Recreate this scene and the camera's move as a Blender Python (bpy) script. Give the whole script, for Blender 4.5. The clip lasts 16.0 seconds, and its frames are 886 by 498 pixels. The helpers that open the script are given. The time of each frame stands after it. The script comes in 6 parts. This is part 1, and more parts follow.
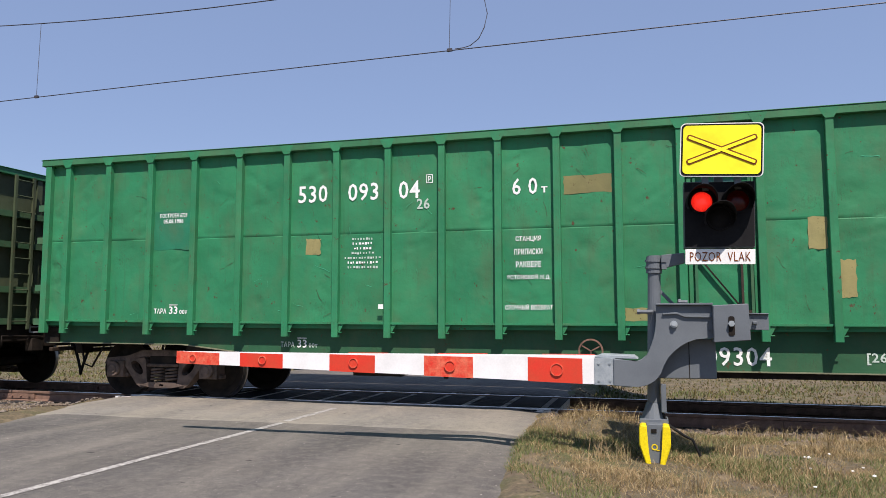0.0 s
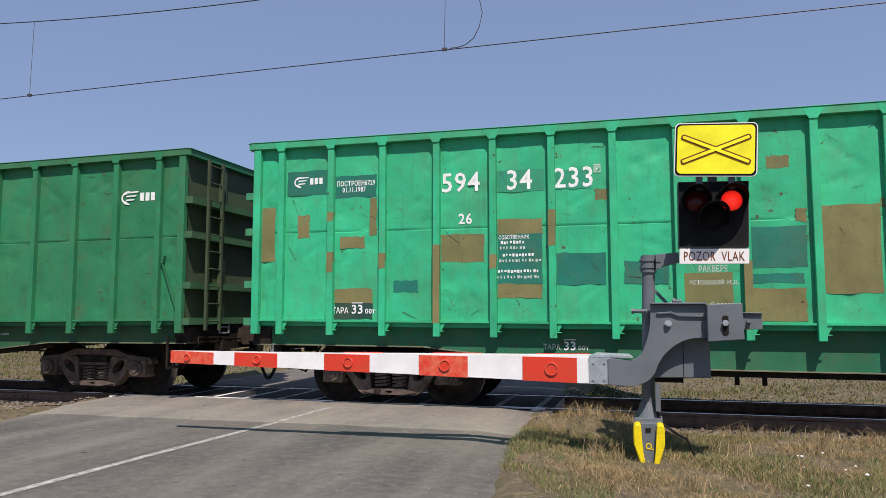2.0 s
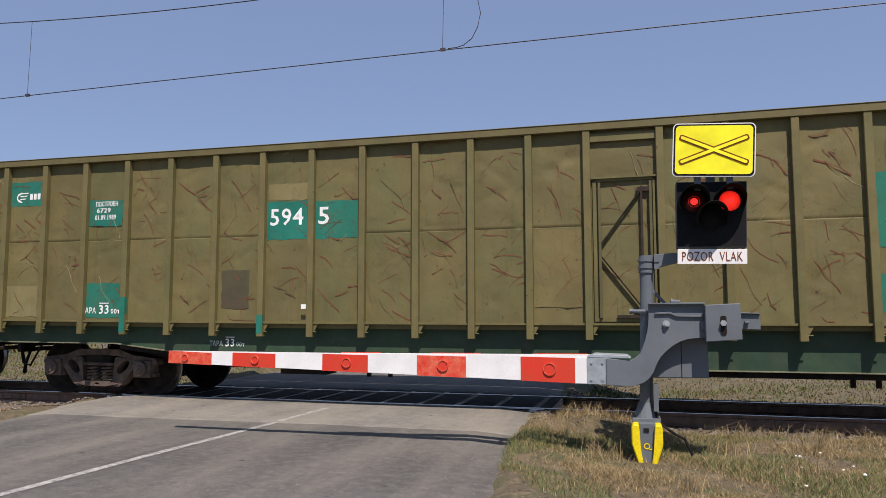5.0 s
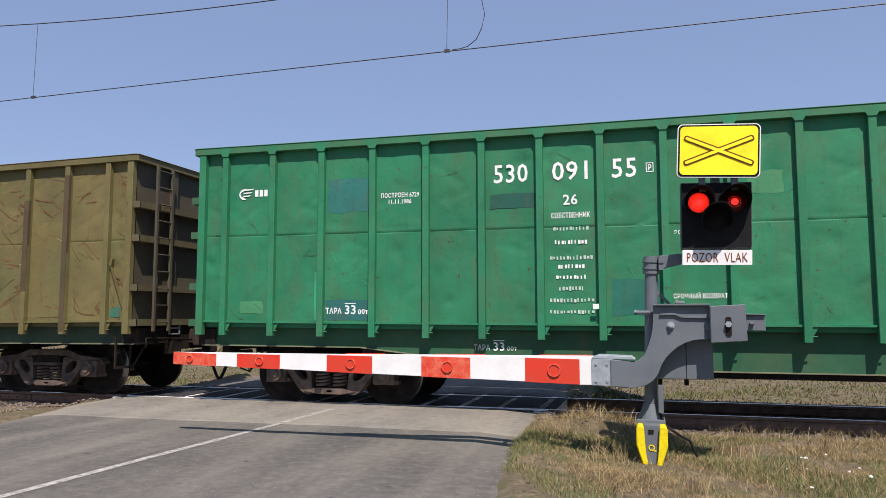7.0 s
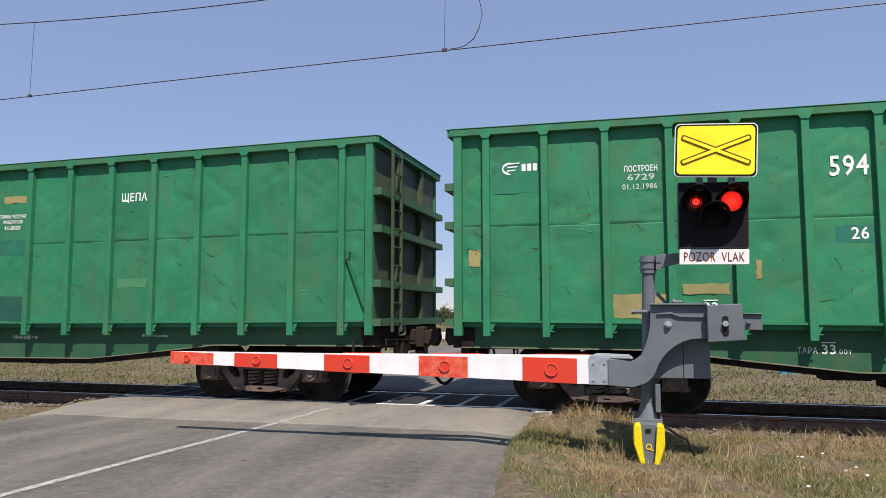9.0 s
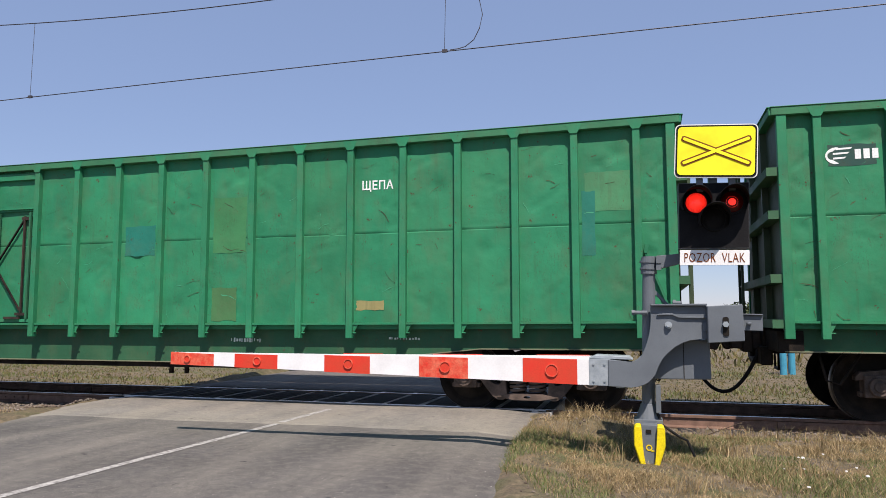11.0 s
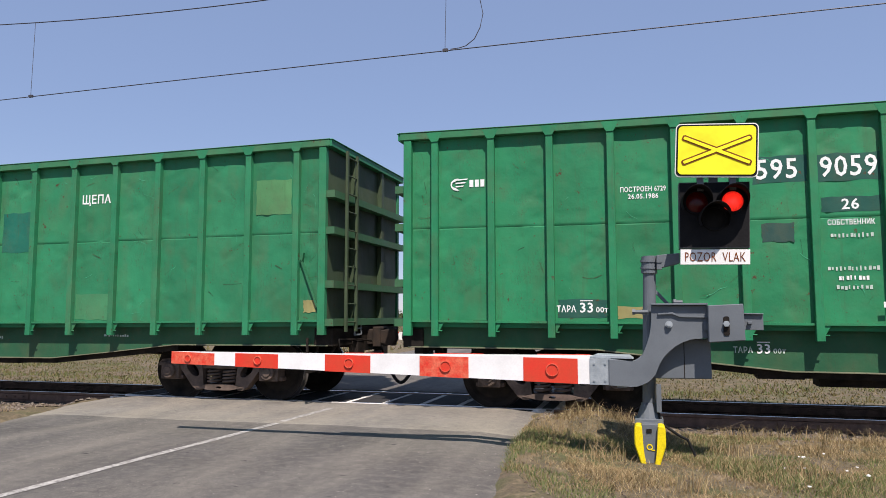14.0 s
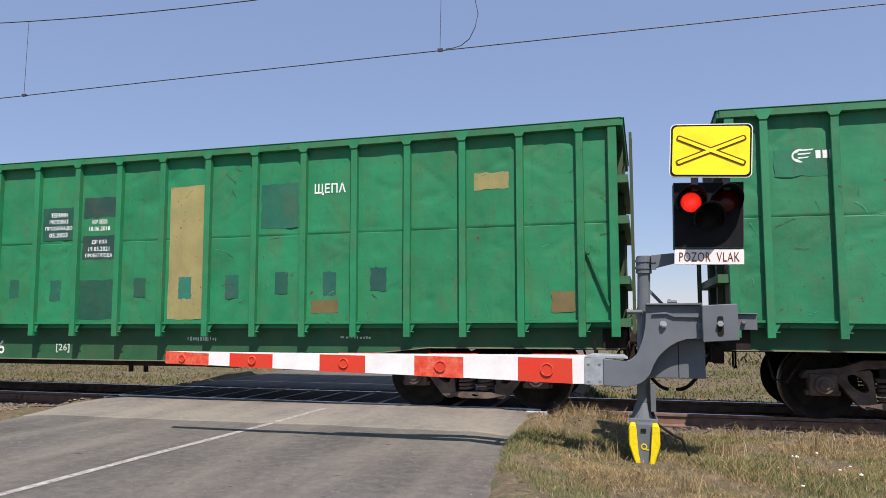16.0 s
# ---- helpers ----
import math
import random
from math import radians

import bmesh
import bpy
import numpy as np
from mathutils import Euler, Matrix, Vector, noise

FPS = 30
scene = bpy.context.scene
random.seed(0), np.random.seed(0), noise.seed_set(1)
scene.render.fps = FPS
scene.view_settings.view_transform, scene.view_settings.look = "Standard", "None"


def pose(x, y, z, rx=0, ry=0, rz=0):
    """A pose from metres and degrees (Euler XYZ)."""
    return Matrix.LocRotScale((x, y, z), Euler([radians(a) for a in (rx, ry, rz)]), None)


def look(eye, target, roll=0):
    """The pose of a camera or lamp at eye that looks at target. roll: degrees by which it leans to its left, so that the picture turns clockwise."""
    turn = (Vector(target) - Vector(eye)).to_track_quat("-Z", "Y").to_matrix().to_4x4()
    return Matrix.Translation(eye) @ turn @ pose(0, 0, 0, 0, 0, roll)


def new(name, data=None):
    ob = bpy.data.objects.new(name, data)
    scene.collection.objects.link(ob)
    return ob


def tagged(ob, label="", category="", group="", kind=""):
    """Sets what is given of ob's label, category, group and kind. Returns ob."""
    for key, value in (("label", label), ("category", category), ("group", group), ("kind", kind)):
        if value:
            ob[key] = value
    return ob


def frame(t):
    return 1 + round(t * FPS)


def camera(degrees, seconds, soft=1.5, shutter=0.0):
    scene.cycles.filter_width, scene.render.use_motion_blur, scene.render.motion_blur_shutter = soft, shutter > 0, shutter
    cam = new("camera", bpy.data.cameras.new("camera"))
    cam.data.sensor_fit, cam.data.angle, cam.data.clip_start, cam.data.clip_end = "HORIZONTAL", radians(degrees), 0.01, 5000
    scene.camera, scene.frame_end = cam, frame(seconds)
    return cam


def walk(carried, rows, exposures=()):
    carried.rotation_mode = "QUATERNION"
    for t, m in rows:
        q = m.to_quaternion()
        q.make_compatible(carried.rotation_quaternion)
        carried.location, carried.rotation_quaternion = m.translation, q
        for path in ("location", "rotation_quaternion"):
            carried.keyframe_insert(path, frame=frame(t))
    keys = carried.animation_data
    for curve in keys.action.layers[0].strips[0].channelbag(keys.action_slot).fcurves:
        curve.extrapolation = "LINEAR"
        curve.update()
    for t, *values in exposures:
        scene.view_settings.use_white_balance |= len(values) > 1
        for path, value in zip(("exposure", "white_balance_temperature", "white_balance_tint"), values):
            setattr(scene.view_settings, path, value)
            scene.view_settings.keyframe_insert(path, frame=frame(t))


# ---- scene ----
cam = camera(62.88, 16.0, soft=0.85)

# ---- camera: hand held on one spot, drifting a little (seconds, yaw and pitch offsets in milliradians) ----
EYE = (0.0, 0.0, 1.407)
YAW, PITCH, ROLL = 15.338, 5.145, 0.07
DRIFT = [(0, 0, 0), (0.5, 0, 0), (1, -1.4, 0), (1.5, -4.8, 0.2), (2, -7.2, -0.9), (2.5, -9.4, -0.9), (3, -10.7, -0.9),
         (3.5, -11.9, -0.9), (4, -13.2, -0.9), (4.2, -13.4, -0.9), (6.3, -1.6, 0), (6.5, -2.4, 0), (7, -3.7, 1.0),
         (7.5, -6.1, 0), (8, -8.5, -0.9), (8.2, -6.0, 0.3), (8.5, -4.8, 1.0), (9, -7.2, 0), (9.2, -7.6, 0),
         (11.3, -6.8, 1.3), (11.5, -7.3, 1.4), (12, -8.5, 1.2), (12.1, -8.4, 1.3), (12.2, -0.4, 2.3), (12.5, 0, 2.3),
         (13, 0.2, 1.2), (13.5, -2.6, 1.2), (14, -6.1, 0.2), (14.5, -8.4, 0), (15, -9.8, 0), (15.5, -11.2, 0),
         (16, -13.2, 0)]
EXPOSURES = [(0, 0.3, 6650, 19), (1.0, 0.3, 6650, 19), (1.5, 0.22, 6650, 19), (2.0, 0.09, 6650, 19), (3.0, 0.07, 6650, 19), (4.0, -0.02, 6650, 19), (6.5, 0.28, 6650, 19), (16, 0.3, 6650, 19)]
MRAD = 180 / math.pi / 1000
walk(cam, [(t, pose(*EYE, 90 + PITCH + dy * MRAD, ROLL, YAW + dx * MRAD)) for t, dx, dy in DRIFT],
     exposures=EXPOSURES)

# ---- daylight: clear summer noon, sun behind the camera, a little to its right ----
SUN_FROM = Vector((0.28, -0.58, 1.0)).normalized()
world = bpy.data.worlds.new("clear_sky")
scene.world = world
world.use_nodes = True
wn = world.node_tree.nodes
sky = wn.new("ShaderNodeTexSky")
sky.sky_type, sky.sun_disc = "NISHITA", False
sky.sun_elevation, sky.sun_rotation = math.asin(SUN_FROM.z), math.atan2(SUN_FROM.x, SUN_FROM.y)
sky.air_density, sky.dust_density, sky.ozone_density = 1.0, 0.0, 3.0
wn["Background"].inputs["Strength"].default_value = 0.117
haze = wn.new("ShaderNodeMix")     # thin even summer haze over the whole sky
haze.data_type = "RGBA"
haze.inputs[0].default_value, haze.inputs[7].default_value = 0.65, (1.90, 2.73, 4.38, 1)
world.node_tree.links.new(sky.outputs[0], haze.inputs[6])
world.node_tree.links.new(haze.outputs[2], wn["Background"].inputs["Color"])
sun_data = bpy.data.lights.new("sun", "SUN")
sun_data.energy, sun_data.angle, sun_data.color = 5.0, radians(0.53), (1.0, 0.95, 0.86)
new("sun", sun_data).matrix_world = look(SUN_FROM * 60, (0, 0, 0))


# ---- materials ----
def nodes_of(name):
    m = bpy.data.materials.new(name)
    m.use_nodes = True
    nt = m.node_tree
    return m, nt, nt.nodes["Principled BSDF"]


def coords(nt, spread=True):
    """Object-space coordinates, shifted per object so that repeats differ."""
    tc = nt.nodes.new("ShaderNodeTexCoord")
    if not spread:
        return tc.outputs["Object"]
    info = nt.nodes.new("ShaderNodeObjectInfo")
    add = nt.nodes.new("ShaderNodeVectorMath")
    mul = nt.nodes.new("ShaderNodeMath")
    mul.operation, mul.inputs[1].default_value = "MULTIPLY", 37.0
    nt.links.new(info.outputs["Random"], mul.inputs[0])
    nt.links.new(tc.outputs["Object"], add.inputs[0])
    nt.links.new(mul.outputs[0], add.inputs[1])
    return add.outputs[0]


def noise_node(nt, vec, scale, detail=4.0, rough=0.55, stretch=None):
    if stretch:
        mp = nt.nodes.new("ShaderNodeMapping")
        mp.inputs["Scale"].default_value = stretch
        nt.links.new(vec, mp.inputs["Vector"])
        vec = mp.outputs[0]
    n = nt.nodes.new("ShaderNodeTexNoise")
    n.inputs["Scale"].default_value, n.inputs["Detail"].default_value = scale, detail
    n.inputs["Roughness"].default_value = rough
    nt.links.new(vec, n.inputs["Vector"])
    return n.outputs["Fac"]


def ramp(nt, fac, lo, hi, a=(0, 0, 0), b=(1, 1, 1)):
    r = nt.nodes.new("ShaderNodeValToRGB")
    r.color_ramp.elements[0].position, r.color_ramp.elements[1].position = lo, hi
    r.color_ramp.elements[0].color, r.color_ramp.elements[1].color = (*a, 1), (*b, 1)
    nt.links.new(fac, r.inputs[0])
    return r.outputs[0]


def mix(nt, fac, a, b, blend="MIX"):
    m = nt.nodes.new("ShaderNodeMix")
    m.data_type, m.blend_type = "RGBA", blend
    for sock, v in ((m.inputs[0], fac), (m.inputs[6], a), (m.inputs[7], b)):
        if isinstance(v, (int, float)):
            sock.default_value = v
        elif isinstance(v, tuple):
            sock.default_value = (*v, 1)
        else:
            nt.links.new(v, sock)
    return m.outputs[2]


def bump(nt, bsdf, fac, strength, dist=0.01):
    b = nt.nodes.new("ShaderNodeBump")
    b.inputs["Strength"].default_value, b.inputs["Distance"].default_value = strength, dist
    nt.links.new(fac, b.inputs["Height"])
    nt.links.new(b.outputs[0], bsdf.inputs["Normal"])


def plain(name, a, b, scale, rough=0.7, metal=0.0, bumpy=0.2, fine=60.0, spread=True, grit=0.2):
    """Two tones mixed by a coarse noise, fine grain over it, and light relief."""
    m, nt, bs = nodes_of(name)
    v = coords(nt, spread)
    big = ramp(nt, noise_node(nt, v, scale, 6), 0.35, 0.65)
    col = mix(nt, big, a, b)
    grain = noise_node(nt, v, fine, 3)
    col = mix(nt, 1.0, col, ramp(nt, grain, 0.2, 0.8, (1 - grit * 1.1,) * 3, (1 + grit * 0.9,) * 3), "MULTIPLY")
    nt.links.new(col, bs.inputs["Base Color"])
    bs.inputs["Roughness"].default_value, bs.inputs["Metallic"].default_value = rough, metal
    bs.inputs["Specular IOR Level"].default_value = 0.12 if max(a) < 0.03 else 0.22
    if bumpy:
        bump(nt, bs, grain, bumpy)
    return m


def wagon_paint():
    """Weathered wagon paint: the object's own colour, faded in clouds, with streaks of dirt and chips of rust."""
    m, nt, bs = nodes_of("wagon_paint")
    v = coords(nt)
    info = nt.nodes.new("ShaderNodeObjectInfo")
    col = info.outputs["Color"]
    cloud = noise_node(nt, v, 1.6, 7, 0.6)
    col = mix(nt, 1.0, col, ramp(nt, cloud, 0.3, 0.72, (0.86, 0.88, 0.86), (1.24, 1.27, 1.24)), "MULTIPLY")
    streak = noise_node(nt, v, 5.0, 6, 0.65, (2.2, 2.2, 0.16))
    col = mix(nt, ramp(nt, streak, 0.56, 0.82, (0, 0, 0), (0.42, 0.42, 0.42)), col, (0.05, 0.07, 0.03))
    tint = noise_node(nt, v, 0.9, 3)
    col = mix(nt, ramp(nt, tint, 0.45, 0.75, (0, 0, 0), (0.2, 0.2, 0.2)), col, (0.06, 0.14, 0.05))
    dirt = noise_node(nt, v, 3.4, 7, 0.7)
    col = mix(nt, ramp(nt, dirt, 0.5, 0.78, (0, 0, 0), (0.2, 0.2, 0.2)), col, (0.12, 0.14, 0.08))
    wash = noise_node(nt, v, 1.9, 5, 0.6, (1.3, 1.0, 0.7))
    col = mix(nt, ramp(nt, wash, 0.5, 0.75, (0, 0, 0), (0.34, 0.34, 0.34)), col, (0.11, 0.105, 0.055))
    chips = noise_node(nt, v, 8.0, 8, 0.74)
    col = mix(nt, ramp(nt, chips, 0.64, 0.655), col, (0.085, 0.05, 0.025))
    scratch = noise_node(nt, v, 7.0, 5, 0.6, (3.0, 1.0, 0.7))
    line = ramp(nt, scratch, 0.494, 0.5)
    line2 = ramp(nt, scratch, 0.5, 0.506, (1, 1, 1), (0, 0, 0))
    thin = mix(nt, 1.0, line, line2, "MULTIPLY")
    where = ramp(nt, noise_node(nt, v, 2.3, 2), 0.54, 0.62, (0, 0, 0), (0.9, 0.9, 0.9))
    col = mix(nt, mix(nt, 1.0, thin, where, "MULTIPLY"), col, (0.05, 0.035, 0.02))
    nt.links.new(col, bs.inputs["Base Color"])
    nt.links.new(ramp(nt, cloud, 0.3, 0.7, (0.5, 0.5, 0.5), (0.72, 0.72, 0.72)), bs.inputs["Roughness"])
    bs.inputs["Specular IOR Level"].default_value = 0.3
    bump(nt, bs, noise_node(nt, v, 3.6, 5, 0.55), 0.34, 0.03)
    return m


def layered_ground():
    """Trodden soil with dry and green growth, in patches of metres and of centimetres."""
    m, nt, bs = nodes_of("dry_ground")
    v = coords(nt, False)
    col = mix(nt, ramp(nt, noise_node(nt, v, 0.5, 5), 0.4, 0.62), (0.15, 0.114, 0.072), (0.12, 0.10, 0.05))
    col = mix(nt, ramp(nt, noise_node(nt, v, 0.9, 6), 0.5, 0.68), col, (0.09, 0.105, 0.03))
    col = mix(nt, ramp(nt, noise_node(nt, v, 5.0, 6), 0.5, 0.72), col, (0.25, 0.19, 0.115))
    fine = noise_node(nt, v, 28.0, 6, 0.7)
    col = mix(nt, 1.0, col, ramp(nt, fine, 0.25, 0.75, (0.45, 0.45, 0.45), (1.35, 1.35, 1.35)), "MULTIPLY")
    nt.links.new(col, bs.inputs["Base Color"])
    bs.inputs["Roughness"].default_value = 0.95
    bump(nt, bs, fine, 0.7, 0.05)
    return m


def asphalt(name, base, dusty):
    """Worn asphalt: stone grain, long polished wheel tracks, tar blotches, pale chips, fine cracks and sandy dust."""
    m, nt, bs = nodes_of(name)
    v = coords(nt, False)
    col = mix(nt, ramp(nt, noise_node(nt, v, 0.7, 6, 0.6), 0.35, 0.65), tuple(c * 0.8 for c in base), tuple(c * 1.3 for c in base))
    col = mix(nt, ramp(nt, noise_node(nt, v, 1.2, 5, 0.6, (1.0, 0.16, 1.0)), 0.42, 0.70, (0, 0, 0), (0.85, 0.85, 0.85)), col, dusty)
    col = mix(nt, ramp(nt, noise_node(nt, v, 9.0, 6, 0.7), 0.45, 0.75, (0, 0, 0), (0.5, 0.5, 0.5)), col, tuple(c * 1.25 for c in dusty))
    grain = noise_node(nt, v, 120.0, 4, 0.75)
    col = mix(nt, 1.0, col, ramp(nt, grain, 0.3, 0.7, (0.55, 0.55, 0.55), (1.5, 1.5, 1.5)), "MULTIPLY")
    chips = noise_node(nt, v, 34.0, 2, 0.5)
    col = mix(nt, ramp(nt, chips, 0.715, 0.74), col, (0.42, 0.39, 0.34))
    spots = noise_node(nt, v, 5.2, 3, 0.55, (1.0, 1.6, 1.0))
    col = mix(nt, ramp(nt, spots, 0.70, 0.725), col, (0.035, 0.033, 0.032))
    crack = noise_node(nt, v, 1.1, 7, 0.62)
    thin = mix(nt, 1.0, ramp(nt, crack, 0.496, 0.499), ramp(nt, crack, 0.501, 0.504, (1, 1, 1), (0, 0, 0)), "MULTIPLY")
    col = mix(nt, mix(nt, 1.0, thin, (0.55, 0.55, 0.55), "MULTIPLY"), col, (0.04, 0.038, 0.035))
    nt.links.new(col, bs.inputs["Base Color"])
    bs.inputs["Roughness"].default_value = 0.9
    bs.inputs["Specular IOR Level"].default_value = 0.25
    bump(nt, bs, grain, 0.5, 0.008)
    return m


def by_island(name, tones, rough=0.85):
    """Growth: every blade, leaf or stone takes its own tone."""
    m, nt, bs = nodes_of(name)
    geo = nt.nodes.new("ShaderNodeNewGeometry")
    r = nt.nodes.new("ShaderNodeValToRGB")
    while len(r.color_ramp.elements) < len(tones):
        r.color_ramp.elements.new(0.5)
    for i, (el, c) in enumerate(zip(r.color_ramp.elements, tones)):
        el.position, el.color = i / (len(tones) - 1), (*c, 1)
    nt.links.new(geo.outputs["Random Per Island"], r.inputs[0])
    nt.links.new(r.outputs[0], bs.inputs["Base Color"])
    bs.inputs["Roughness"].default_value = rough
    bs.inputs["Specular IOR Level"].default_value = 0.25
    return m


def glowing(name, color, strength):
    """A lamp behind its lens: brightest in the middle, with the ribs of the lens."""
    m, nt, bs = nodes_of(name)
    v = coords(nt, False)
    grad = nt.nodes.new("ShaderNodeTexGradient")
    grad.gradient_type = "SPHERICAL"
    mp = nt.nodes.new("ShaderNodeMapping")
    mp.inputs["Scale"].default_value = (8.5, 8.5, 8.5)
    nt.links.new(v, mp.inputs["Vector"])
    nt.links.new(mp.outputs[0], grad.inputs["Vector"])
    core = ramp(nt, grad.outputs["Fac"], 0.0, 0.75, (0.22, 0.22, 0.22), (1, 1, 1))
    ribs = ramp(nt, noise_node(nt, v, 45.0, 2, 0.5, (1.0, 1.0, 0.3)), 0.3, 0.7, (strength * 0.75,) * 3, (strength * 1.2,) * 3)
    bs.inputs["Base Color"].default_value = (0.2, 0.01, 0.01, 1)
    bs.inputs["Emission Color"].default_value = (*color, 1)
    nt.links.new(mix(nt, 1.0, core, ribs, "MULTIPLY"), bs.inputs["Emission Strength"])
    bs.inputs["Roughness"].default_value = 0.3
    return m


PAINT = wagon_paint()
LETTER = plain("stencil_white", (0.84, 0.86, 0.84), (0.74, 0.78, 0.74), 9.0, 0.6, 0, 0.05)
FADED = plain("faded_lettering", (0.55, 0.64, 0.58), (0.4, 0.52, 0.44), 9.0, 0.7, 0, 0.05)
# black steel, its tone lowered to deepen the shade beneath the wagons
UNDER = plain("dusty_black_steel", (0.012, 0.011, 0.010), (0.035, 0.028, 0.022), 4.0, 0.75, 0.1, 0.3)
BOGIE = plain("brown_brake_dust_steel", (0.17, 0.125, 0.10), (0.075, 0.058, 0.047), 6.0, 0.8, 0.1, 0.35)
TREAD = plain("bright_wheel_tread", (0.3, 0.28, 0.26), (0.2, 0.18, 0.16), 8.0, 0.35, 0.9, 0.05)
RUSTY = plain("rusty_steel", (0.24, 0.145, 0.105), (0.15, 0.095, 0.07), 7.0, 0.85, 0.1, 0.4)
RAILTOP = plain("polished_rail_head", (0.42, 0.42, 0.43), (0.34, 0.33, 0.33), 3.0, 0.25, 0.95, 0.03)
GREY = plain("grey_machine_paint", (0.142, 0.162, 0.178), (0.118, 0.135, 0.15), 3.0, 0.5, 0.0, 0.04, grit=0.05)
GALV = plain("galvanised_steel", (0.36, 0.40, 0.42), (0.28, 0.32, 0.34), 12.0, 0.5, 0.2, 0.03, grit=0.09)
RED = plain("barrier_red", (0.68, 0.045, 0.025), (0.60, 0.06, 0.03), 6.0, 0.5, 0, 0.03, grit=0.07)
WORNRED = plain("worn_barrier_red", (0.66, 0.045, 0.025), (0.70, 0.16, 0.09), 14.0, 0.55, 0, 0.06)
WHITE = plain("barrier_white", (0.82, 0.82, 0.80), (0.74, 0.74, 0.72), 4.0, 0.5, 0, 0.02, grit=0.05)
YELLOW = plain("sign_yellow", (0.90, 0.83, 0.025), (0.88, 0.81, 0.025), 1.5, 0.45, 0, 0.0, 4.0)
BOOTYEL = plain("bright_yellow_paint", (0.85, 0.66, 0.01), (0.75, 0.58, 0.01), 8.0, 0.5, 0, 0.06)
BROWNRED = plain("sign_brown_outline", (0.20, 0.05, 0.006), (0.16, 0.04, 0.006), 5.0, 0.5, 0, 0)
BLACK = plain("signal_black", (0.009, 0.009, 0.010), (0.014, 0.014, 0.015), 5.0, 0.75, 0, 0.05)
PANELGREY = plain("signal_board_grey", (0.10, 0.105, 0.115), (0.085, 0.09, 0.095), 4.0, 0.55, 0, 0.03, grit=0.06)
LENSRED = plain("unlit_red_lens", (0.10, 0.006, 0.005), (0.07, 0.004, 0.004), 25.0, 0.2, 0, 0.1)
GLOW = glowing("lit_red_lamp", (1.0, 0.025, 0.012), 1.25)
GROUND = layered_ground()
ROADDARK = asphalt("worn_asphalt", (0.088, 0.083, 0.077), (0.18, 0.165, 0.14))
ROADLIGHT = asphalt("old_pale_asphalt", (0.16, 0.15, 0.132), (0.26, 0.235, 0.19))
# deck and sleepers: the train's shade is partly put into this dark tone
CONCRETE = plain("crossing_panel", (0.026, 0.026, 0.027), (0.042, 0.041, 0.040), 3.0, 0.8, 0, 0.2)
JOINT = plain("dusty_joint", (0.80, 0.78, 0.74), (0.60, 0.58, 0.54), 6.0, 0.95, 0, 0.2)
ROADPAINT = plain("worn_road_marking", (0.46, 0.445, 0.41), (0.20, 0.19, 0.175), 22.0, 0.9, 0, 0.3, 110)
STONES = by_island("ballast_stones", [(0.085, 0.064, 0.048), (0.14, 0.11, 0.085), (0.21, 0.18, 0.145), (0.10, 0.075, 0.055)], 0.95)
DRYGRASS = by_island("dry_grass", [(0.31, 0.215, 0.11), (0.15, 0.105, 0.05), (0.52, 0.41, 0.23), (0.17, 0.14, 0.055), (0.34, 0.23, 0.12), (0.26, 0.20, 0.09)])
GREENGRASS = by_island("green_grass", [(0.065, 0.10, 0.03), (0.11, 0.15, 0.045), (0.16, 0.19, 0.07), (0.24, 0.23, 0.10), (0.09, 0.12, 0.04)])
FARGRASS = by_island("far_dry_grass", [(0.14, 0.11, 0.045), (0.085, 0.08, 0.032), (0.20, 0.16, 0.07), (0.07, 0.085, 0.028), (0.15, 0.11, 0.05)])
COUPLING = plain("greasy_brown_steel", (0.055, 0.038, 0.028), (0.03, 0.024, 0.02), 7.0, 0.7, 0.1, 0.3)
LEAVES = by_island("bush_leaves", [(0.045, 0.065, 0.022), (0.06, 0.085, 0.03), (0.085, 0.10, 0.04), (0.05, 0.06, 0.03)])
BARK = plain("bark", (0.09, 0.065, 0.045), (0.06, 0.045, 0.033), 8.0, 0.9, 0, 0.5)
WIRE = plain("dark_copper_wire", (0.075, 0.07, 0.075), (0.10, 0.09, 0.095), 4.0, 0.5, 0.5, 0)
RUBBER = plain("black_rubber", (0.014, 0.014, 0.014), (0.02, 0.02, 0.02), 8.0, 0.7, 0, 0.05)
BLUE = plain("blue_painted_pipe", (0.05, 0.28, 0.42), (0.07, 0.33, 0.47), 5.0, 0.5, 0, 0.05)
PALE = plain("pale_plaster", (0.62, 0.6, 0.55), (0.5, 0.48, 0.44), 0.5, 0.9, 0, 0.05)
ROOF = plain("red_roof_tile", (0.24, 0.09, 0.06), (0.18, 0.07, 0.05), 0.8, 0.9, 0, 0.2)


# ---- mesh helpers ----
def box(bm, x0, x1, y0, y1, z0, z1):
    vs = [bm.verts.new((x, y, z)) for x in (x0, x1) for y in (y0, y1) for z in (z0, z1)]
    for f in ((0, 1, 3, 2), (4, 6, 7, 5), (0, 4, 5, 1), (2, 3, 7, 6), (0, 2, 6, 4), (1, 5, 7, 3)):
        bm.faces.new([vs[i] for i in f])
    return vs


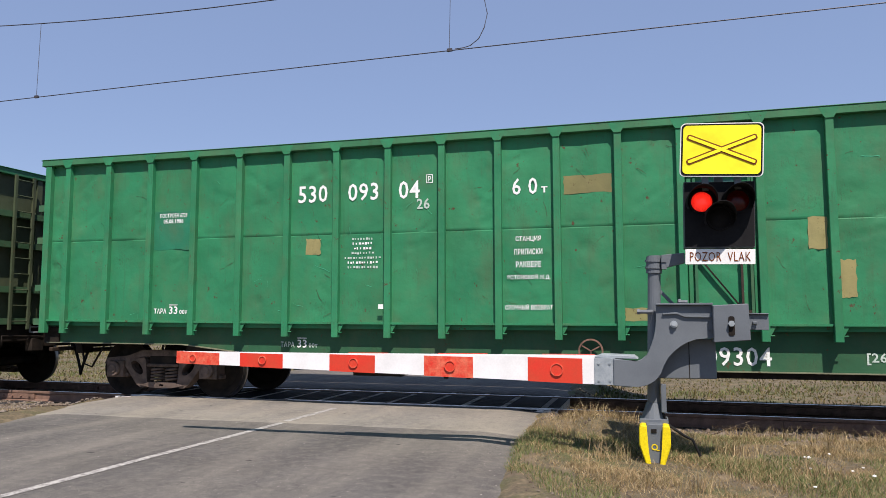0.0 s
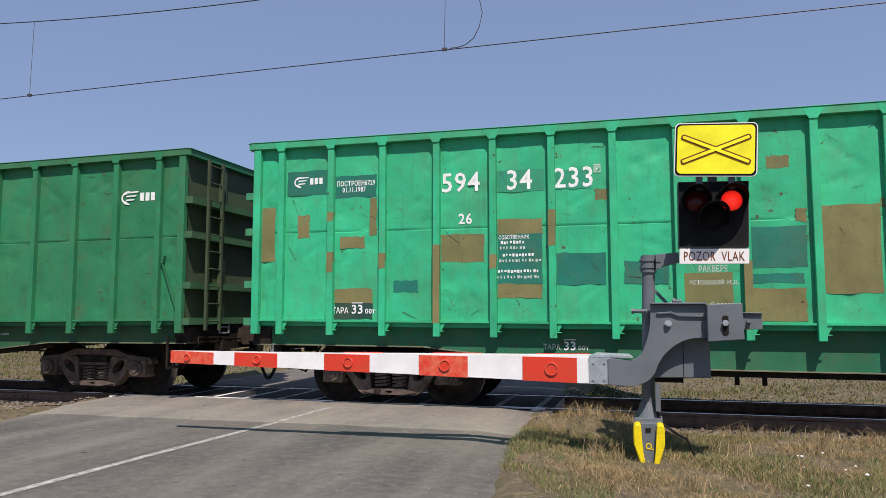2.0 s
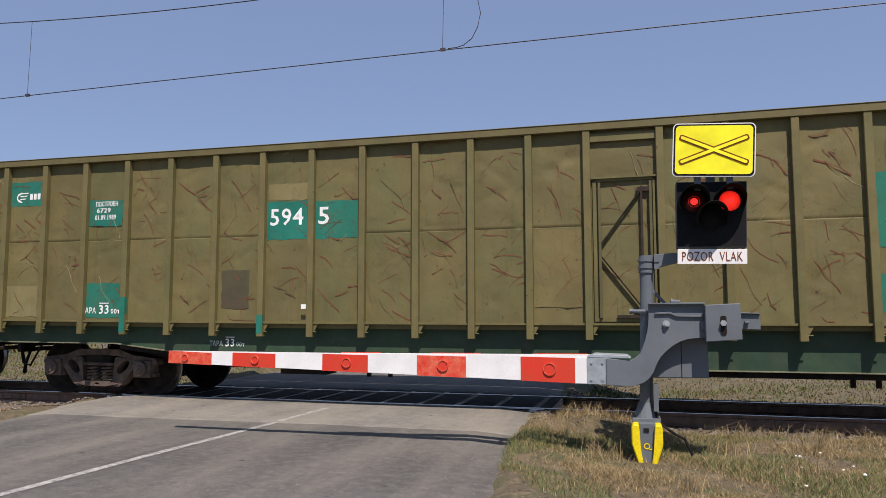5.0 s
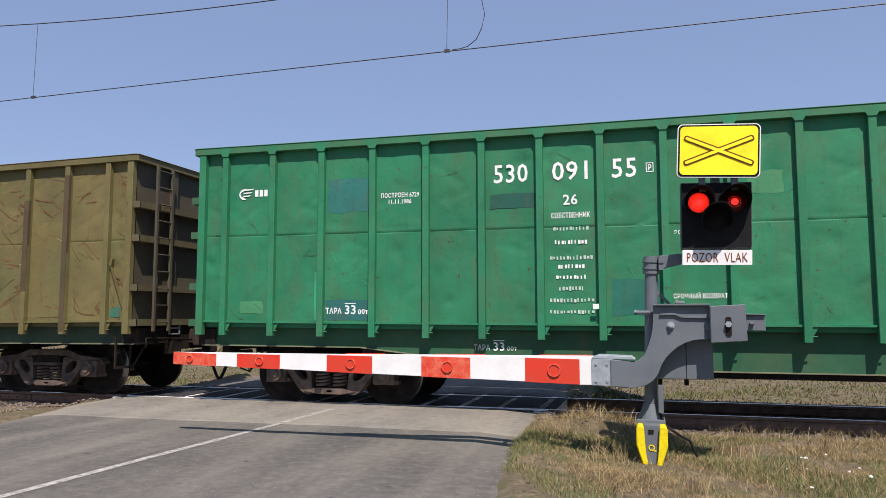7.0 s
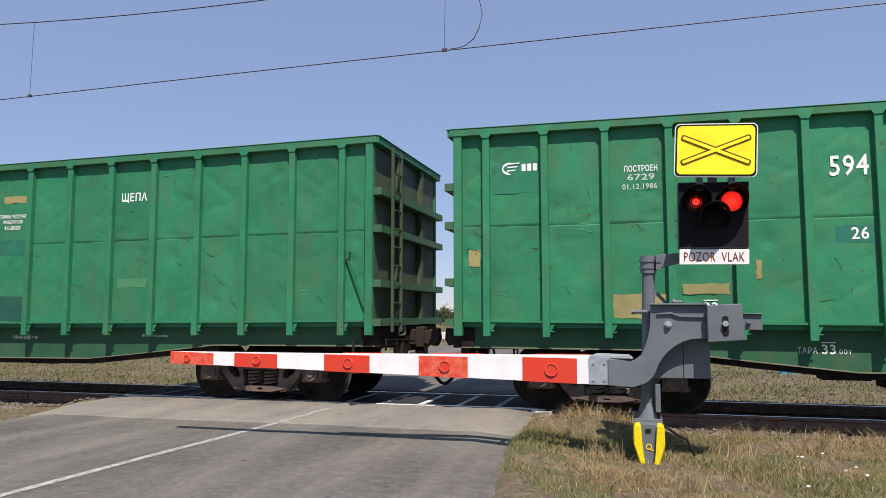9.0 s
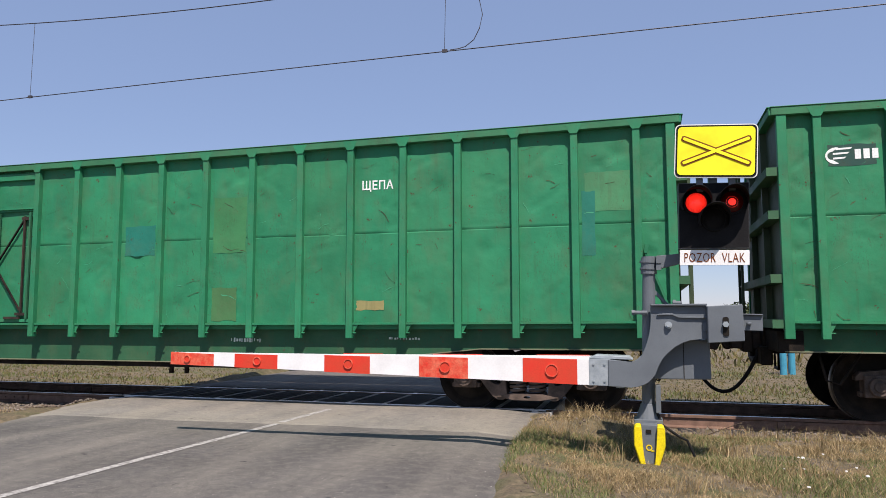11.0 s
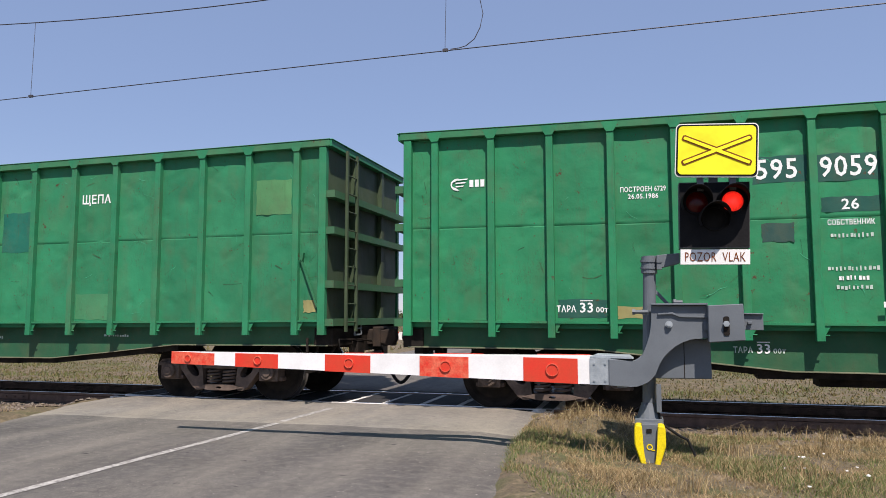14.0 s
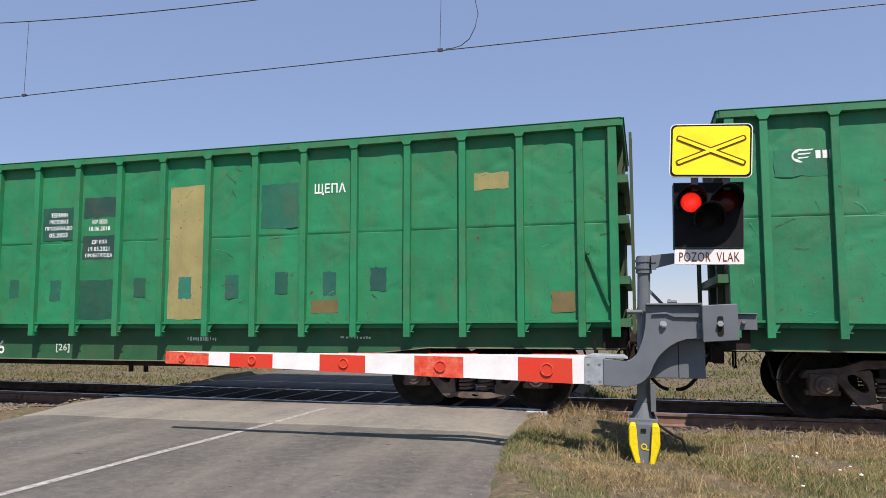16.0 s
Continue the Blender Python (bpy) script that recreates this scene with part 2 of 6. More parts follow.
def bar(bm, a, b, w, d=None, up=(0, 0, 1)):
    """A square bar from a to b, w wide and d deep."""
    a, b = Vector(a), Vector(b)
    ax = (b - a).normalized()
    side = ax.cross(Vector(up))
    if side.length < 1e-4:
        side = ax.cross(Vector((1, 0, 0)))
    side.normalize()
    top = side.cross(ax)
    h, k = w / 2, (d or w) / 2
    rings = [[bm.verts.new(p + side * i * h + top * j * k) for i, j in ((-1, -1), (1, -1), (1, 1), (-1, 1))] for p in (a, b)]
    for i in range(4):
        bm.faces.new((rings[0][i], rings[0][(i + 1) % 4], rings[1][(i + 1) % 4], rings[1][i]))
    bm.faces.new(rings[0][::-1])
    bm.faces.new(rings[1])


def tube(bm, pts, radii, seg=10, caps=True):
    """A round tube along points, with a radius at each."""
    pts = [Vector(p) for p in pts]
    if isinstance(radii, (int, float)):
        radii = [radii] * len(pts)
    rings = []
    for i, p in enumerate(pts):
        ax = (pts[min(i + 1, len(pts) - 1)] - pts[max(i - 1, 0)]).normalized()
        s = ax.cross(Vector((0, 0, 1)))
        if s.length < 1e-3:
            s = ax.cross(Vector((1, 0, 0)))
        s.normalize()
        u = s.cross(ax)
        rings.append([bm.verts.new(p + (s * math.cos(k * math.tau / seg) + u * math.sin(k * math.tau / seg)) * radii[i])
                      for k in range(seg)])
    for r0, r1 in zip(rings, rings[1:]):
        for k in range(seg):
            bm.faces.new((r0[k], r0[(k + 1) % seg], r1[(k + 1) % seg], r1[k]))
    if caps:
        bm.faces.new(rings[0][::-1])
        bm.faces.new(rings[-1])


def plate(bm, outline, y0, y1):
    """An outline in x and z, extruded from y0 to y1."""
    f = [bm.verts.new((x, y0, z)) for x, z in outline]
    b = [bm.verts.new((x, y1, z)) for x, z in outline]
    bm.faces.new(f)
    bm.faces.new(b[::-1])
    n = len(f)
    for i in range(n):
        bm.faces.new((f[i], b[i], b[(i + 1) % n], f[(i + 1) % n]))


def rounded(x0, x1, z0, z1, r, n=5):
    out = []
    for cx, cz, a0 in ((x1 - r, z1 - r, 0), (x0 + r, z1 - r, 90), (x0 + r, z0 + r, 180), (x1 - r, z0 + r, 270)):
        out += [(cx + r * math.cos(radians(a0 + 90 * i / n)), cz + r * math.sin(radians(a0 + 90 * i / n))) for i in range(n + 1)]
    return out


def mesh_of(name, bm, material, smooth=False, bevel=0.0):
    if bevel:
        bmesh.ops.bevel(bm, geom=bm.edges[:], offset=bevel, segments=1, affect="EDGES", clamp_overlap=True)
    bmesh.ops.recalc_face_normals(bm, faces=bm.faces[:])
    me = bpy.data.meshes.new(name)
    bm.to_mesh(me)
    bm.free()
    me.materials.append(material)
    if smooth:
        me.polygons.foreach_set("use_smooth", [True] * len(me.polygons))
    return me


def put(name, me, parent, at=(0, 0, 0), turn=(0, 0, 0), label="", color=None):
    """An object on a mesh that may be shared, under a thing or part."""
    ob = new(name, me)
    ob.parent = parent
    ob.matrix_basis = pose(*at, *turn)
    if color:
        ob.color = (*color, 1)
    return tagged(ob, label)


def part(name, bm, material, parent, label="", smooth=False, bevel=0.0, color=None, at=(0, 0, 0)):
    return put(name, mesh_of(name, bm, material, smooth, bevel), parent, at, label=label, color=color)


def thing(name, label, category, at=(0, 0, 0), turn=0, group="", kind=""):
    ob = new(name)
    ob.matrix_basis = pose(*at, 0, 0, turn)
    return tagged(ob, label, category, group, kind)


def soup(name, verts, faces, material, label, category="", kind="stuff", smooth=False):
    me = bpy.data.meshes.new(name)
    me.from_pydata(verts, [], faces)
    me.materials.append(material)
    if smooth:
        me.polygons.foreach_set("use_smooth", [True] * len(me.polygons))
    return tagged(new(name, me), label, category, "", kind)


LETTERS = {}


def lettering(text, height, width=None, bold=0.0):
    """Flat letters standing in the x-z plane, centred, facing -y; the mesh is kept for repeats."""
    key = (text, height, width, bold)
    if key not in LETTERS:
        cu = bpy.data.curves.new("lettering", "FONT")
        cu.body, cu.align_x, cu.align_y, cu.offset = text, "CENTER", "CENTER", bold
        cu.resolution_u, cu.space_character = 2, 1.08
        ob = bpy.data.objects.new("lettering", cu)
        scene.collection.objects.link(ob)
        me = bpy.data.meshes.new_from_object(ob.evaluated_get(bpy.context.evaluated_depsgraph_get()))
        bpy.data.objects.remove(ob)
        co = np.empty(len(me.vertices) * 3)
        me.vertices.foreach_get("co", co)
        co = co.reshape(-1, 3)
        lo, hi = co.min(0), co.max(0)
        s = height / max(hi[1] - lo[1], 1e-6)
        sx = width / max(hi[0] - lo[0], 1e-6) if width else s * 0.82
        out = np.zeros_like(co)
        out[:, 0] = (co[:, 0] - (lo[0] + hi[0]) / 2) * sx
        out[:, 2] = (co[:, 1] - (lo[1] + hi[1]) / 2) * s
        me.vertices.foreach_set("co", out.ravel())
        me.materials.clear()
        LETTERS[key] = me
    return LETTERS[key].copy()


# ---- ground, road and track (x along the rails, y away from the camera, z = 0 on the rail heads) ----
TRACK_Y = 11.768
LEAN = math.degrees(-0.016)   # the track runs a little towards the camera on its right
ON_TRACK = pose(0, 10.075, 0, 0, 0, LEAN) @ pose(0, -10.075, 0)
NEAR_SIDE = -1.693            # outer face of a wagon's posts from the track's centre
ROAD_FAR = 46.0


def road_left(y):
    return -8.9 + 0.22 * min(max(0.0, 10.2 - y), 3.0) if y < 10.9 else -8.9


def road_right(y):
    if y > 10.9:
        return -1.3
    return -1.42 + 0.02 * (10.9 - y) ** 1.8


def grass_edge(y):
    """Where the growth of the verge begins: it bulges towards the road, then leaves a bare dusty shoulder."""
    return float(np.interp(y, (4.6, 5.2, 5.7, 6.3, 6.9, 7.6, 8.6, 9.5, 10.9), (0.1, -0.3, -0.68, -1.02, -1.32, -1.5, -1.46, -1.4, -1.3))) + 0.06 * noise.noise((y * 2.5, 0, 4.0))


def ground_height(x, y):
    n = noise.noise((x * 0.35, y * 0.35, 0.0)) * 0.04 + noise.noise((x * 1.7, y * 1.7, 3.0)) * 0.018
    bed = -0.19
    if y < 9.2:
        h = -0.06
    elif y < 10.2:
        h = -0.06 + (bed + 0.06) * (y - 9.2)
    elif y < 13.6:
        h = bed
    else:
        # behind the track the land lies lower than the road, and comes up again in the meadow
        off = min(1.0, max(0.0, (max(road_left(y) - x, x - road_right(y)) - 0.3) / 1.3)) if y < ROAD_FAR else 1.0
        drop = min(1.0, (y - 13.6) / 1.6) * min(1.0, max(0.0, (56 - y) / 26))
        h = bed + 0.09 * min(1.0, (y - 13.6) / 1.4) - 0.27 * off * drop
    if y > 30:
        n *= 2.0
    # the soil laps over the road's edges
    inside = min(x - road_left(y), road_right(y) - x) if y < ROAD_FAR else -9.0
    inside += 0.10 * noise.noise((x * 2.3, y * 2.3, 8.0))
    if inside > 0.22:
        return min(h, -0.06) - 0.03
    lift = 0.0
    if y < 10.7 or y > 12.9:
        lift = 0.085 * math.exp(-(max(0.0, -inside) / 0.55) ** 2)
        if y > 10.2:
            lift += 0.10 * math.exp(-(max(0.0, -inside) / 0.3) ** 2)
    if inside > -0.05:
        k = (inside + 0.05) / 0.27
        return (h + n + lift) * (1 - k) + (-0.09) * k
    if 10.2 < y < 13.6:
        n *= 0.5
    # low grassy mound between the road's edge and the barrier
    if x > -1.4 and y < 10.4:
        h += 0.22 * math.exp(-((x + 0.55) / 0.75) ** 2 - ((y - 9.55) / 0.5) ** 2)
    return h + n + lift


def build_ground():
    xs = np.concatenate([-np.geomspace(1500, 22, 26), np.linspace(-20, -2.1, 90), np.linspace(-2, 0.6, 44), np.linspace(0.75, 8, 38), np.geomspace(9, 1500, 30)])
    ys = np.concatenate([-np.geomspace(300, 4, 10), np.linspace(-3, 4.5, 10), np.linspace(4.7, 20, 103), np.geomspace(21, 2500, 40)])
    verts = [(x, y, ground_height(x, y)) for y in ys for x in xs]
    w = len(xs)
    faces = [(j * w + i, j * w + i + 1, (j + 1) * w + i + 1, (j + 1) * w + i) for j in range(len(ys) - 1) for i in range(w - 1)]
    soup("ground", verts, faces, GROUND, "dry trodden soil and parched meadow round the crossing", "ground", "structure", True)


def sheet(name, rows, material, label, category="road", z=0.0, rise=None):
    """A slab with a ragged outline: rows of (y, x left, x right)."""
    verts, faces = [], []
    n = 15
    for y, a, b in rows:
        for i in range(n):
            x = a + (b - a) * i / (n - 1)
            if i in (0, n - 1):
                x += 0.05 if i else -0.05
            # a resurfaced strip feathers in along a wavering line
            dip = 0.0 if rise is None else 0.03 * min(1.0, max(0.0, (rise + 0.06 * noise.noise((x * 1.1, 3.0, 6.0)) - y) / 0.12))
            near = max(0.0, 1 - abs(y - 11.77) / 2.6)         # the ends at the rails follow the track
            verts.append((x, y - 0.016 * x * min(1.0, near * 1.7), z + noise.noise((x * 0.5, y * 0.5, 5)) * 0.012 - (0.05 if i in (0, n - 1) else 0) - dip))
    for j in range(len(rows) - 1):
        faces += [(j * n + i, j * n + i + 1, (j + 1) * n + i + 1, (j + 1) * n + i) for i in range(n - 1)]
    return soup(name, verts, faces, material, label, category, "structure", True)


build_ground()
sheet("road", [(y, road_left(y), road_right(y)) for y in np.linspace(-6, 9.0, 60)], ROADDARK,
      "worn grey asphalt road leading up to the crossing", "road")
sheet("road_apron", [(y, road_left(y), road_right(y)) for y in np.linspace(8.56, 10.84, 40)], ROADLIGHT,
      "pale old asphalt strip beside the rails", "road", 0.008, 8.73)
sheet("road_beyond", [(y, -8.9, -1.3) for y in np.linspace(12.86, ROAD_FAR, 40)], ROADDARK,
      "asphalt road going on behind the track", "road", 0.0)
bm = bmesh.new()
for i in range(36):
    y0, y1 = 1.2 + i * 0.25, 1.2 + (i + 1) * 0.25
    xa, xb = (-4.84 + (y - 4.65) * 0.066 for y in (y0, y1))
    w0, w1 = (0.05 + 0.012 * noise.noise((y * 3.1, 0, 1)) for y in (y0, y1))
    za, zb = ((0.008 if y > 8.7 else 0.0) + 0.004 + noise.noise((x * 0.5, y * 0.5, 5)) * 0.012 for x, y in ((xa, y0), (xb, y1)))
    bm.faces.new([bm.verts.new(p) for p in ((xa - w0, y0, za), (xa + w0, y0, za), (xb + w1, y1, zb), (xb - w1, y1, zb))])
tagged(new("road_line", mesh_of("road_line", bm, ROADPAINT)), "worn white centre line on the asphalt", "road marking", "", "structure")


def rail_profile():
    return [(-0.075, -0.18), (0.075, -0.18), (0.075, -0.168), (0.014, -0.148), (0.010, -0.05), (0.036, -0.038), (0.036, -0.006),
            (0.028, 0.0), (-0.028, 0.0), (-0.036, -0.006), (-0.036, -0.038), (-0.010, -0.05), (-0.014, -0.148), (-0.075, -0.168)]


def build_rail(y, label):
    rail = thing("rail", label, "rail", (0, y, 0), kind="structure", group="broad gauge rails")
    rail.matrix_basis = ON_TRACK @ pose(0, y, 0)
    bm = bmesh.new()
    prof = rail_profile()
    a = [bm.verts.new((-400, p, z)) for p, z in prof]
    b = [bm.verts.new((400, p, z)) for p, z in prof]
    for i in range(len(prof)):
        bm.faces.new((a[i], a[(i + 1) % len(prof)], b[(i + 1) % len(prof)], b[i]))
    part("rail_web", bm, RUSTY, rail)
    bm = bmesh.new()
    box(bm, -400, 400, -0.027, 0.027, 0.0005, 0.003)
    part("running_surface", bm, RAILTOP, rail, "polished bright running surface")
    bm = bmesh.new()
    for x in (2.2, -11.3, 27.0, -36.0):
        box(bm, x - 0.4, x + 0.4, -0.045, 0.045, -0.14, -0.05)
        for k in (-0.3, -0.1, 0.1, 0.3):
            tube(bm, [(x + k, -0.075, -0.095), (x + k, 0.075, -0.095)], 0.018, 6)
    part("fishplate", bm, RUSTY, rail, "bolted rusty fishplates")


build_rail(TRACK_Y - 0.795, "rusty broad gauge rail with polished head")
build_rail(TRACK_Y + 0.795, "rusty broad gauge rail with polished head")
sleeper_mesh = None
for i in range(-60, 61):
    x = i * 0.62
    if -9.2 < x < -1.1:
        continue
    if sleeper_mesh is None:
        bm = bmesh.new()
        box(bm, -0.13, 0.13, -1.35, 1.35, -0.36, -0.175)
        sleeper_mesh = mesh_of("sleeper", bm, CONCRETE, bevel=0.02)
    tagged(new("sleeper", sleeper_mesh), "concrete sleeper under the rails, darkened for the train's shade", "sleeper", "sleepers of the track",
           "structure").matrix_basis = ON_TRACK @ pose(x, TRACK_Y, 0)

deck = thing("crossing_deck", "dark crossing panels laid between the rails", "crossing deck", (0, TRACK_Y, 0), kind="structure")
deck.matrix_basis = ON_TRACK @ pose(0, TRACK_Y, 0)
for y0, y1, z in ((-0.71, 0.70, -0.012), (-1.02, -0.85, -0.010), (0.85, 1.06, -0.012)):
    bm = bmesh.new()
    box(bm, -8.95, -1.25, y0, y1, z - 0.15, z + 0.002)
    part("bed", bm, JOINT, deck, "dusty pale filling of the joints")
    x = -8.94
    k = 0
    while x < -1.3:
        w = 0.62
        bm = bmesh.new()
        box(bm, x + 0.045, min(x + w - 0.045, -1.26), y0, y1, z - 0.1, z + 0.004 + 0.003 * (k % 3))
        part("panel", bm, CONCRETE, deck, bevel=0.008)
        x += w
        k += 1
bm = bmesh.new()
box(bm, -8.7, -1.35, 10.825, 10.862, -0.1, 0.014)
tagged(new("edge_beam", mesh_of("edge_beam", bm, JOINT, bevel=0.004)), "pale worn edge strip of the asphalt along the rail", "edging", "", "structure").matrix_basis = ON_TRACK.copy()


# ---- overhead line ----
def build_overhead():
    def contact(x):
        return 5.966 + 0.0046 * (x + 3.1) - 0.0002 * (x + 3.1) ** 2 if x > -14 else 5.88

    def messenger(x):
        return 7.311 + 0.0052 * (x + 6.2) ** 2
    line = thing("overhead_line", "thin dark contact wire and messenger wire over the track", "overhead line", (0, TRACK_Y, 0))
    line.matrix_basis = ON_TRACK @ pose(0, TRACK_Y, 0)
    xs = np.linspace(-34, 28, 63)
    bm = bmesh.new()
    tube(bm, [(x, 0, contact(x)) for x in xs], 0.009, 6)
    part("contact_wire", bm, WIRE, line)
    bm = bmesh.new()
    tube(bm, [(x, 0, messenger(x)) for x in xs], 0.010, 6)
    part("messenger_wire", bm, WIRE, line)
    for x in (-12.07, -3.15, 5.2, -20.9):
        bm = bmesh.new()
        tube(bm, [(x, 0, contact(x)), (x + 0.03, 0, messenger(x))], 0.005, 5)
        part("dropper", bm, WIRE, line, "thin dropper wire")
        bm = bmesh.new()
        box(bm, x - 0.04, x + 0.05, -0.02, 0.02, contact(x) - 0.015, contact(x) + 0.035)
        part("clamp", bm, WIRE, line)
    bm = bmesh.new()
    tube(bm, [(-3.05, 0, 5.985), (-2.9, 0.01, 5.995), (-2.78, 0.02, 6.025), (-2.63, 0.02, 6.13), (-2.53, 0.02, 6.32), (-2.475, 0.02, 6.56),
              (-2.53, 0.01, 6.85), (-2.62, 0, messenger(-2.6))], 0.008, 6)
    part("jumper", bm, WIRE, line, "curved jumper cable between the wires")


build_overhead()


# ---- the level crossing barrier with its warning signal ----
BARRIER_Y = 7.6


def disc(bm, x, z, r, y0, y1, seg=24):
    plate(bm, [(x + r * math.cos(i * math.tau / seg), z + r * math.sin(i * math.tau / seg)) for i in range(seg)], y0, y1)


def ring(bm, x, z, r, w, y0, y1, seg=24):
    loops = [[bm.verts.new((x + k * math.cos(i * math.tau / seg), y, z + k * math.sin(i * math.tau / seg))) for i in range(seg)]
             for k, y in ((r, y0), (r, y1), (r - w, y1), (r - w, y0))]
    for a, b in zip(loops, loops[1:] + loops[:1]):
        for i in range(seg):
            bm.faces.new((a[i], a[(i + 1) % seg], b[(i + 1) % seg], b[i]))


def arm_bottom(x):
    return 0.835 + (x + 5.37) / (5.37 - 0.485) * (0.701 - 0.835)


def build_barrier(at, turn, label):
    b = thing("crossing_barrier", label, "level crossing barrier", at, turn, "barriers of the crossing")
    # striped arm: a front board, and a second one behind it that spreads towards the root
    arm = part("arm", arm_core(), WHITE, b, "red and white striped barrier arm, lowered", bevel=0)
    cuts = (-5.372, -4.799, -4.523, -3.978, -3.397, -2.857, -2.290, -1.749, -1.163, -0.605)
    for i in range(len(cuts) - 1):
        x0, x1 = cuts[i], cuts[i + 1]
        if i % 2 == 0:
            bm = bmesh.new()
            plate(bm, [(x0, arm_bottom(x0) - 0.004), (x1, arm_bottom(x1) - 0.004), (x1, 0.955), (x0, 0.962 if i else 0.975)], -0.029, -0.022)
            part("red_band", bm, WORNRED if i in (0, 6) else RED, arm, "worn red reflective band")
            bm = bmesh.new()
            xm, zm = (x0 + x1) / 2 + (0.02 if i else -0.06), (arm_bottom((x0 + x1) / 2) + 0.965) / 2
            r = 0.042 + 0.003 * i
            ring(bm, xm, zm, r, 0.009, -0.046, -0.028)
            part("reflector_rim", bm, WORNRED, arm)
            bm = bmesh.new()
            disc(bm, xm, zm, r - 0.010, -0.038, -0.028)
            part("reflector", bm, RED, arm, "round red reflector", smooth=False)
    for i in range(2, len(cuts) - 1, 2):
        x0, x1 = max(cuts[i] + 0.1, -3.2), cuts[i + 1] + 0.1
        if x1 < -3.2:
            continue
        bm = bmesh.new()
        f = [0.06 + max(0.0, (x + 3.2) / 2.7) * 0.34 for x in (x0, x1)]
        for y_off in (-0.004,):
            vs = [bm.verts.new(p) for p in ((x0, f[0] - 0.018, 0.95), (x1, f[1] - 0.018, 0.95), (x1, f[1] - 0.018, 0.978), (x0, f[0] - 0.018, 0.978),
                                            (x0, f[0] + 0.018, 0.95), (x1, f[1] + 0.018, 0.95), (x1, f[1] + 0.018, 0.978), (x0, f[0] + 0.018, 0.978))]
            for q in ((0, 1, 2, 3), (5, 4, 7, 6), (3, 2, 6, 7), (0, 4, 5, 1), (1, 5, 6, 2), (4, 0, 3, 7)):
                bm.faces.new([vs[k] for k in q])
        part("rear_band", bm, RED, arm)
    for x in (-2.80, -2.05, -1.25):
        bm = bmesh.new()
        box(bm, x - 0.02, x + 0.02, 0.022, 0.06 + (x + 3.2) / 2.7 * 0.34, 0.86, 0.89)
        part("tie", bm, GALV, arm)
    bm = bmesh.new()
    box(bm, -0.605, -0.485, -0.027, 0.0, 0.70, 0.962)
    part("reflective_end", bm, WHITE, arm, "white scuffed band at the arm's root")
    bm = bmesh.new()
    box(bm, -0.485, -0.28, -0.035, 0.10, 0.697, 0.958)
    for x in (-0.44, -0.33):
        for z in (0.74, 0.91):
            tube(bm, [(x, -0.045, z), (x, -0.034, z)], 0.012, 8)
    part("arm_socket", bm, GALV, b, "galvanised bolted arm socket")
    bm = bmesh.new()
    plate(bm, [(-0.50, 0.962), (-0.05, 0.955), (-0.09, 0.985), (-0.42, 0.995)], 0.02, 0.34)
    part("socket_lid", bm, GALV, b, "bent galvanised cover plate", bevel=0.004)
    bm = bmesh.new()
    box(bm, -0.22, -0.12, -0.02, 0.05, 0.675, 0.695)
    part("stop", bm, GALV, b)
    # S-shaped casting that carries the arm
    def curve(p0, p1, p2, n=7):
        return [tuple((1 - t) ** 2 * np.array(p0) + 2 * t * (1 - t) * np.array(p1) + t * t * np.array(p2)) for t in np.linspace(0, 1, n)]
    outline = [(-0.295, 0.958), (-0.297, 0.69), (-0.08, 0.685)]
    outline += curve((-0.08, 0.685), (0.10, 0.69), (0.16, 0.82))[1:]
    outline += curve((0.16, 0.82), (0.25, 1.10), (0.50, 1.165))[1:]
    outline += [(0.66, 1.17), (0.66, 1.495), (0.13, 1.497)]
    outline += curve((0.13, 1.40), (0.13, 1.22), (0.06, 1.06))
    outline += curve((0.06, 1.06), (0.02, 0.945), (-0.06, 0.93))[1:]
    bm = bmesh.new()
    plate(bm, outline, -0.05, 0.10)
    part("arm_carrier", bm, GREY, b, "grey cast arm carrier", bevel=0.006)
    bm = bmesh.new()
    plate(bm, [(0.13, 1.497), (0.66, 1.495), (0.66, 1.515), (0.13, 1.512)], -0.10, 0.14)
    plate(bm, [(0.19, 1.40), (0.33, 1.41), (0.40, 1.375), (0.66, 1.37), (0.66, 1.385), (0.40, 1.39), (0.33, 1.425), (0.19, 1.415)], -0.075, -0.045)
    box(bm, 0.62, 0.66, -0.08, -0.04, 1.25, 1.33)
    part("carrier_ribs", bm, GREY, b, bevel=0.003)
    bm = bmesh.new()
    disc(bm, 0.295, 1.305, 0.035, -0.075, -0.045, 16)
    disc(bm, 0.295, 1.305, 0.022, -0.095, -0.07, 6)
    part("pivot_bolt", bm, GALV, b, "steel pivot bolt")
    bm = bmesh.new()
    tube(bm, [(0.34, -0.06, 1.525), (0.43, -0.06, 1.525)], 0.018, 8)
    tube(bm, [(0.345, -0.06, 1.525), (0.37, -0.06, 1.525)], 0.030, 8)
    part("hook", bm, GREY, b)
    bm = bmesh.new()
    plate(bm, [(0.655, 1.133), (0.985, 1.155), (0.975, 1.505), (0.655, 1.49)], -0.16, 0.14)
    part("counterweight", bm, GREY, b, "grey counterweight box with a slotted bolt", bevel=0.007)
    bm = bmesh.new()
    plate(bm, rounded(0.79, 0.845, 1.20, 1.385, 0.02), -0.168, -0.155)
    part("slot", bm, UNDER, b)
    bm = bmesh.new()
    disc(bm, 0.815, 1.315, 0.03, -0.20, -0.16, 6)
    part("slot_bolt", bm, GALV, b)
    bm = bmesh.new()
    plate(bm, [(0.975, 1.255), (1.165, 1.25), (1.165, 1.40), (0.975, 1.405)], -0.04, 0.06)
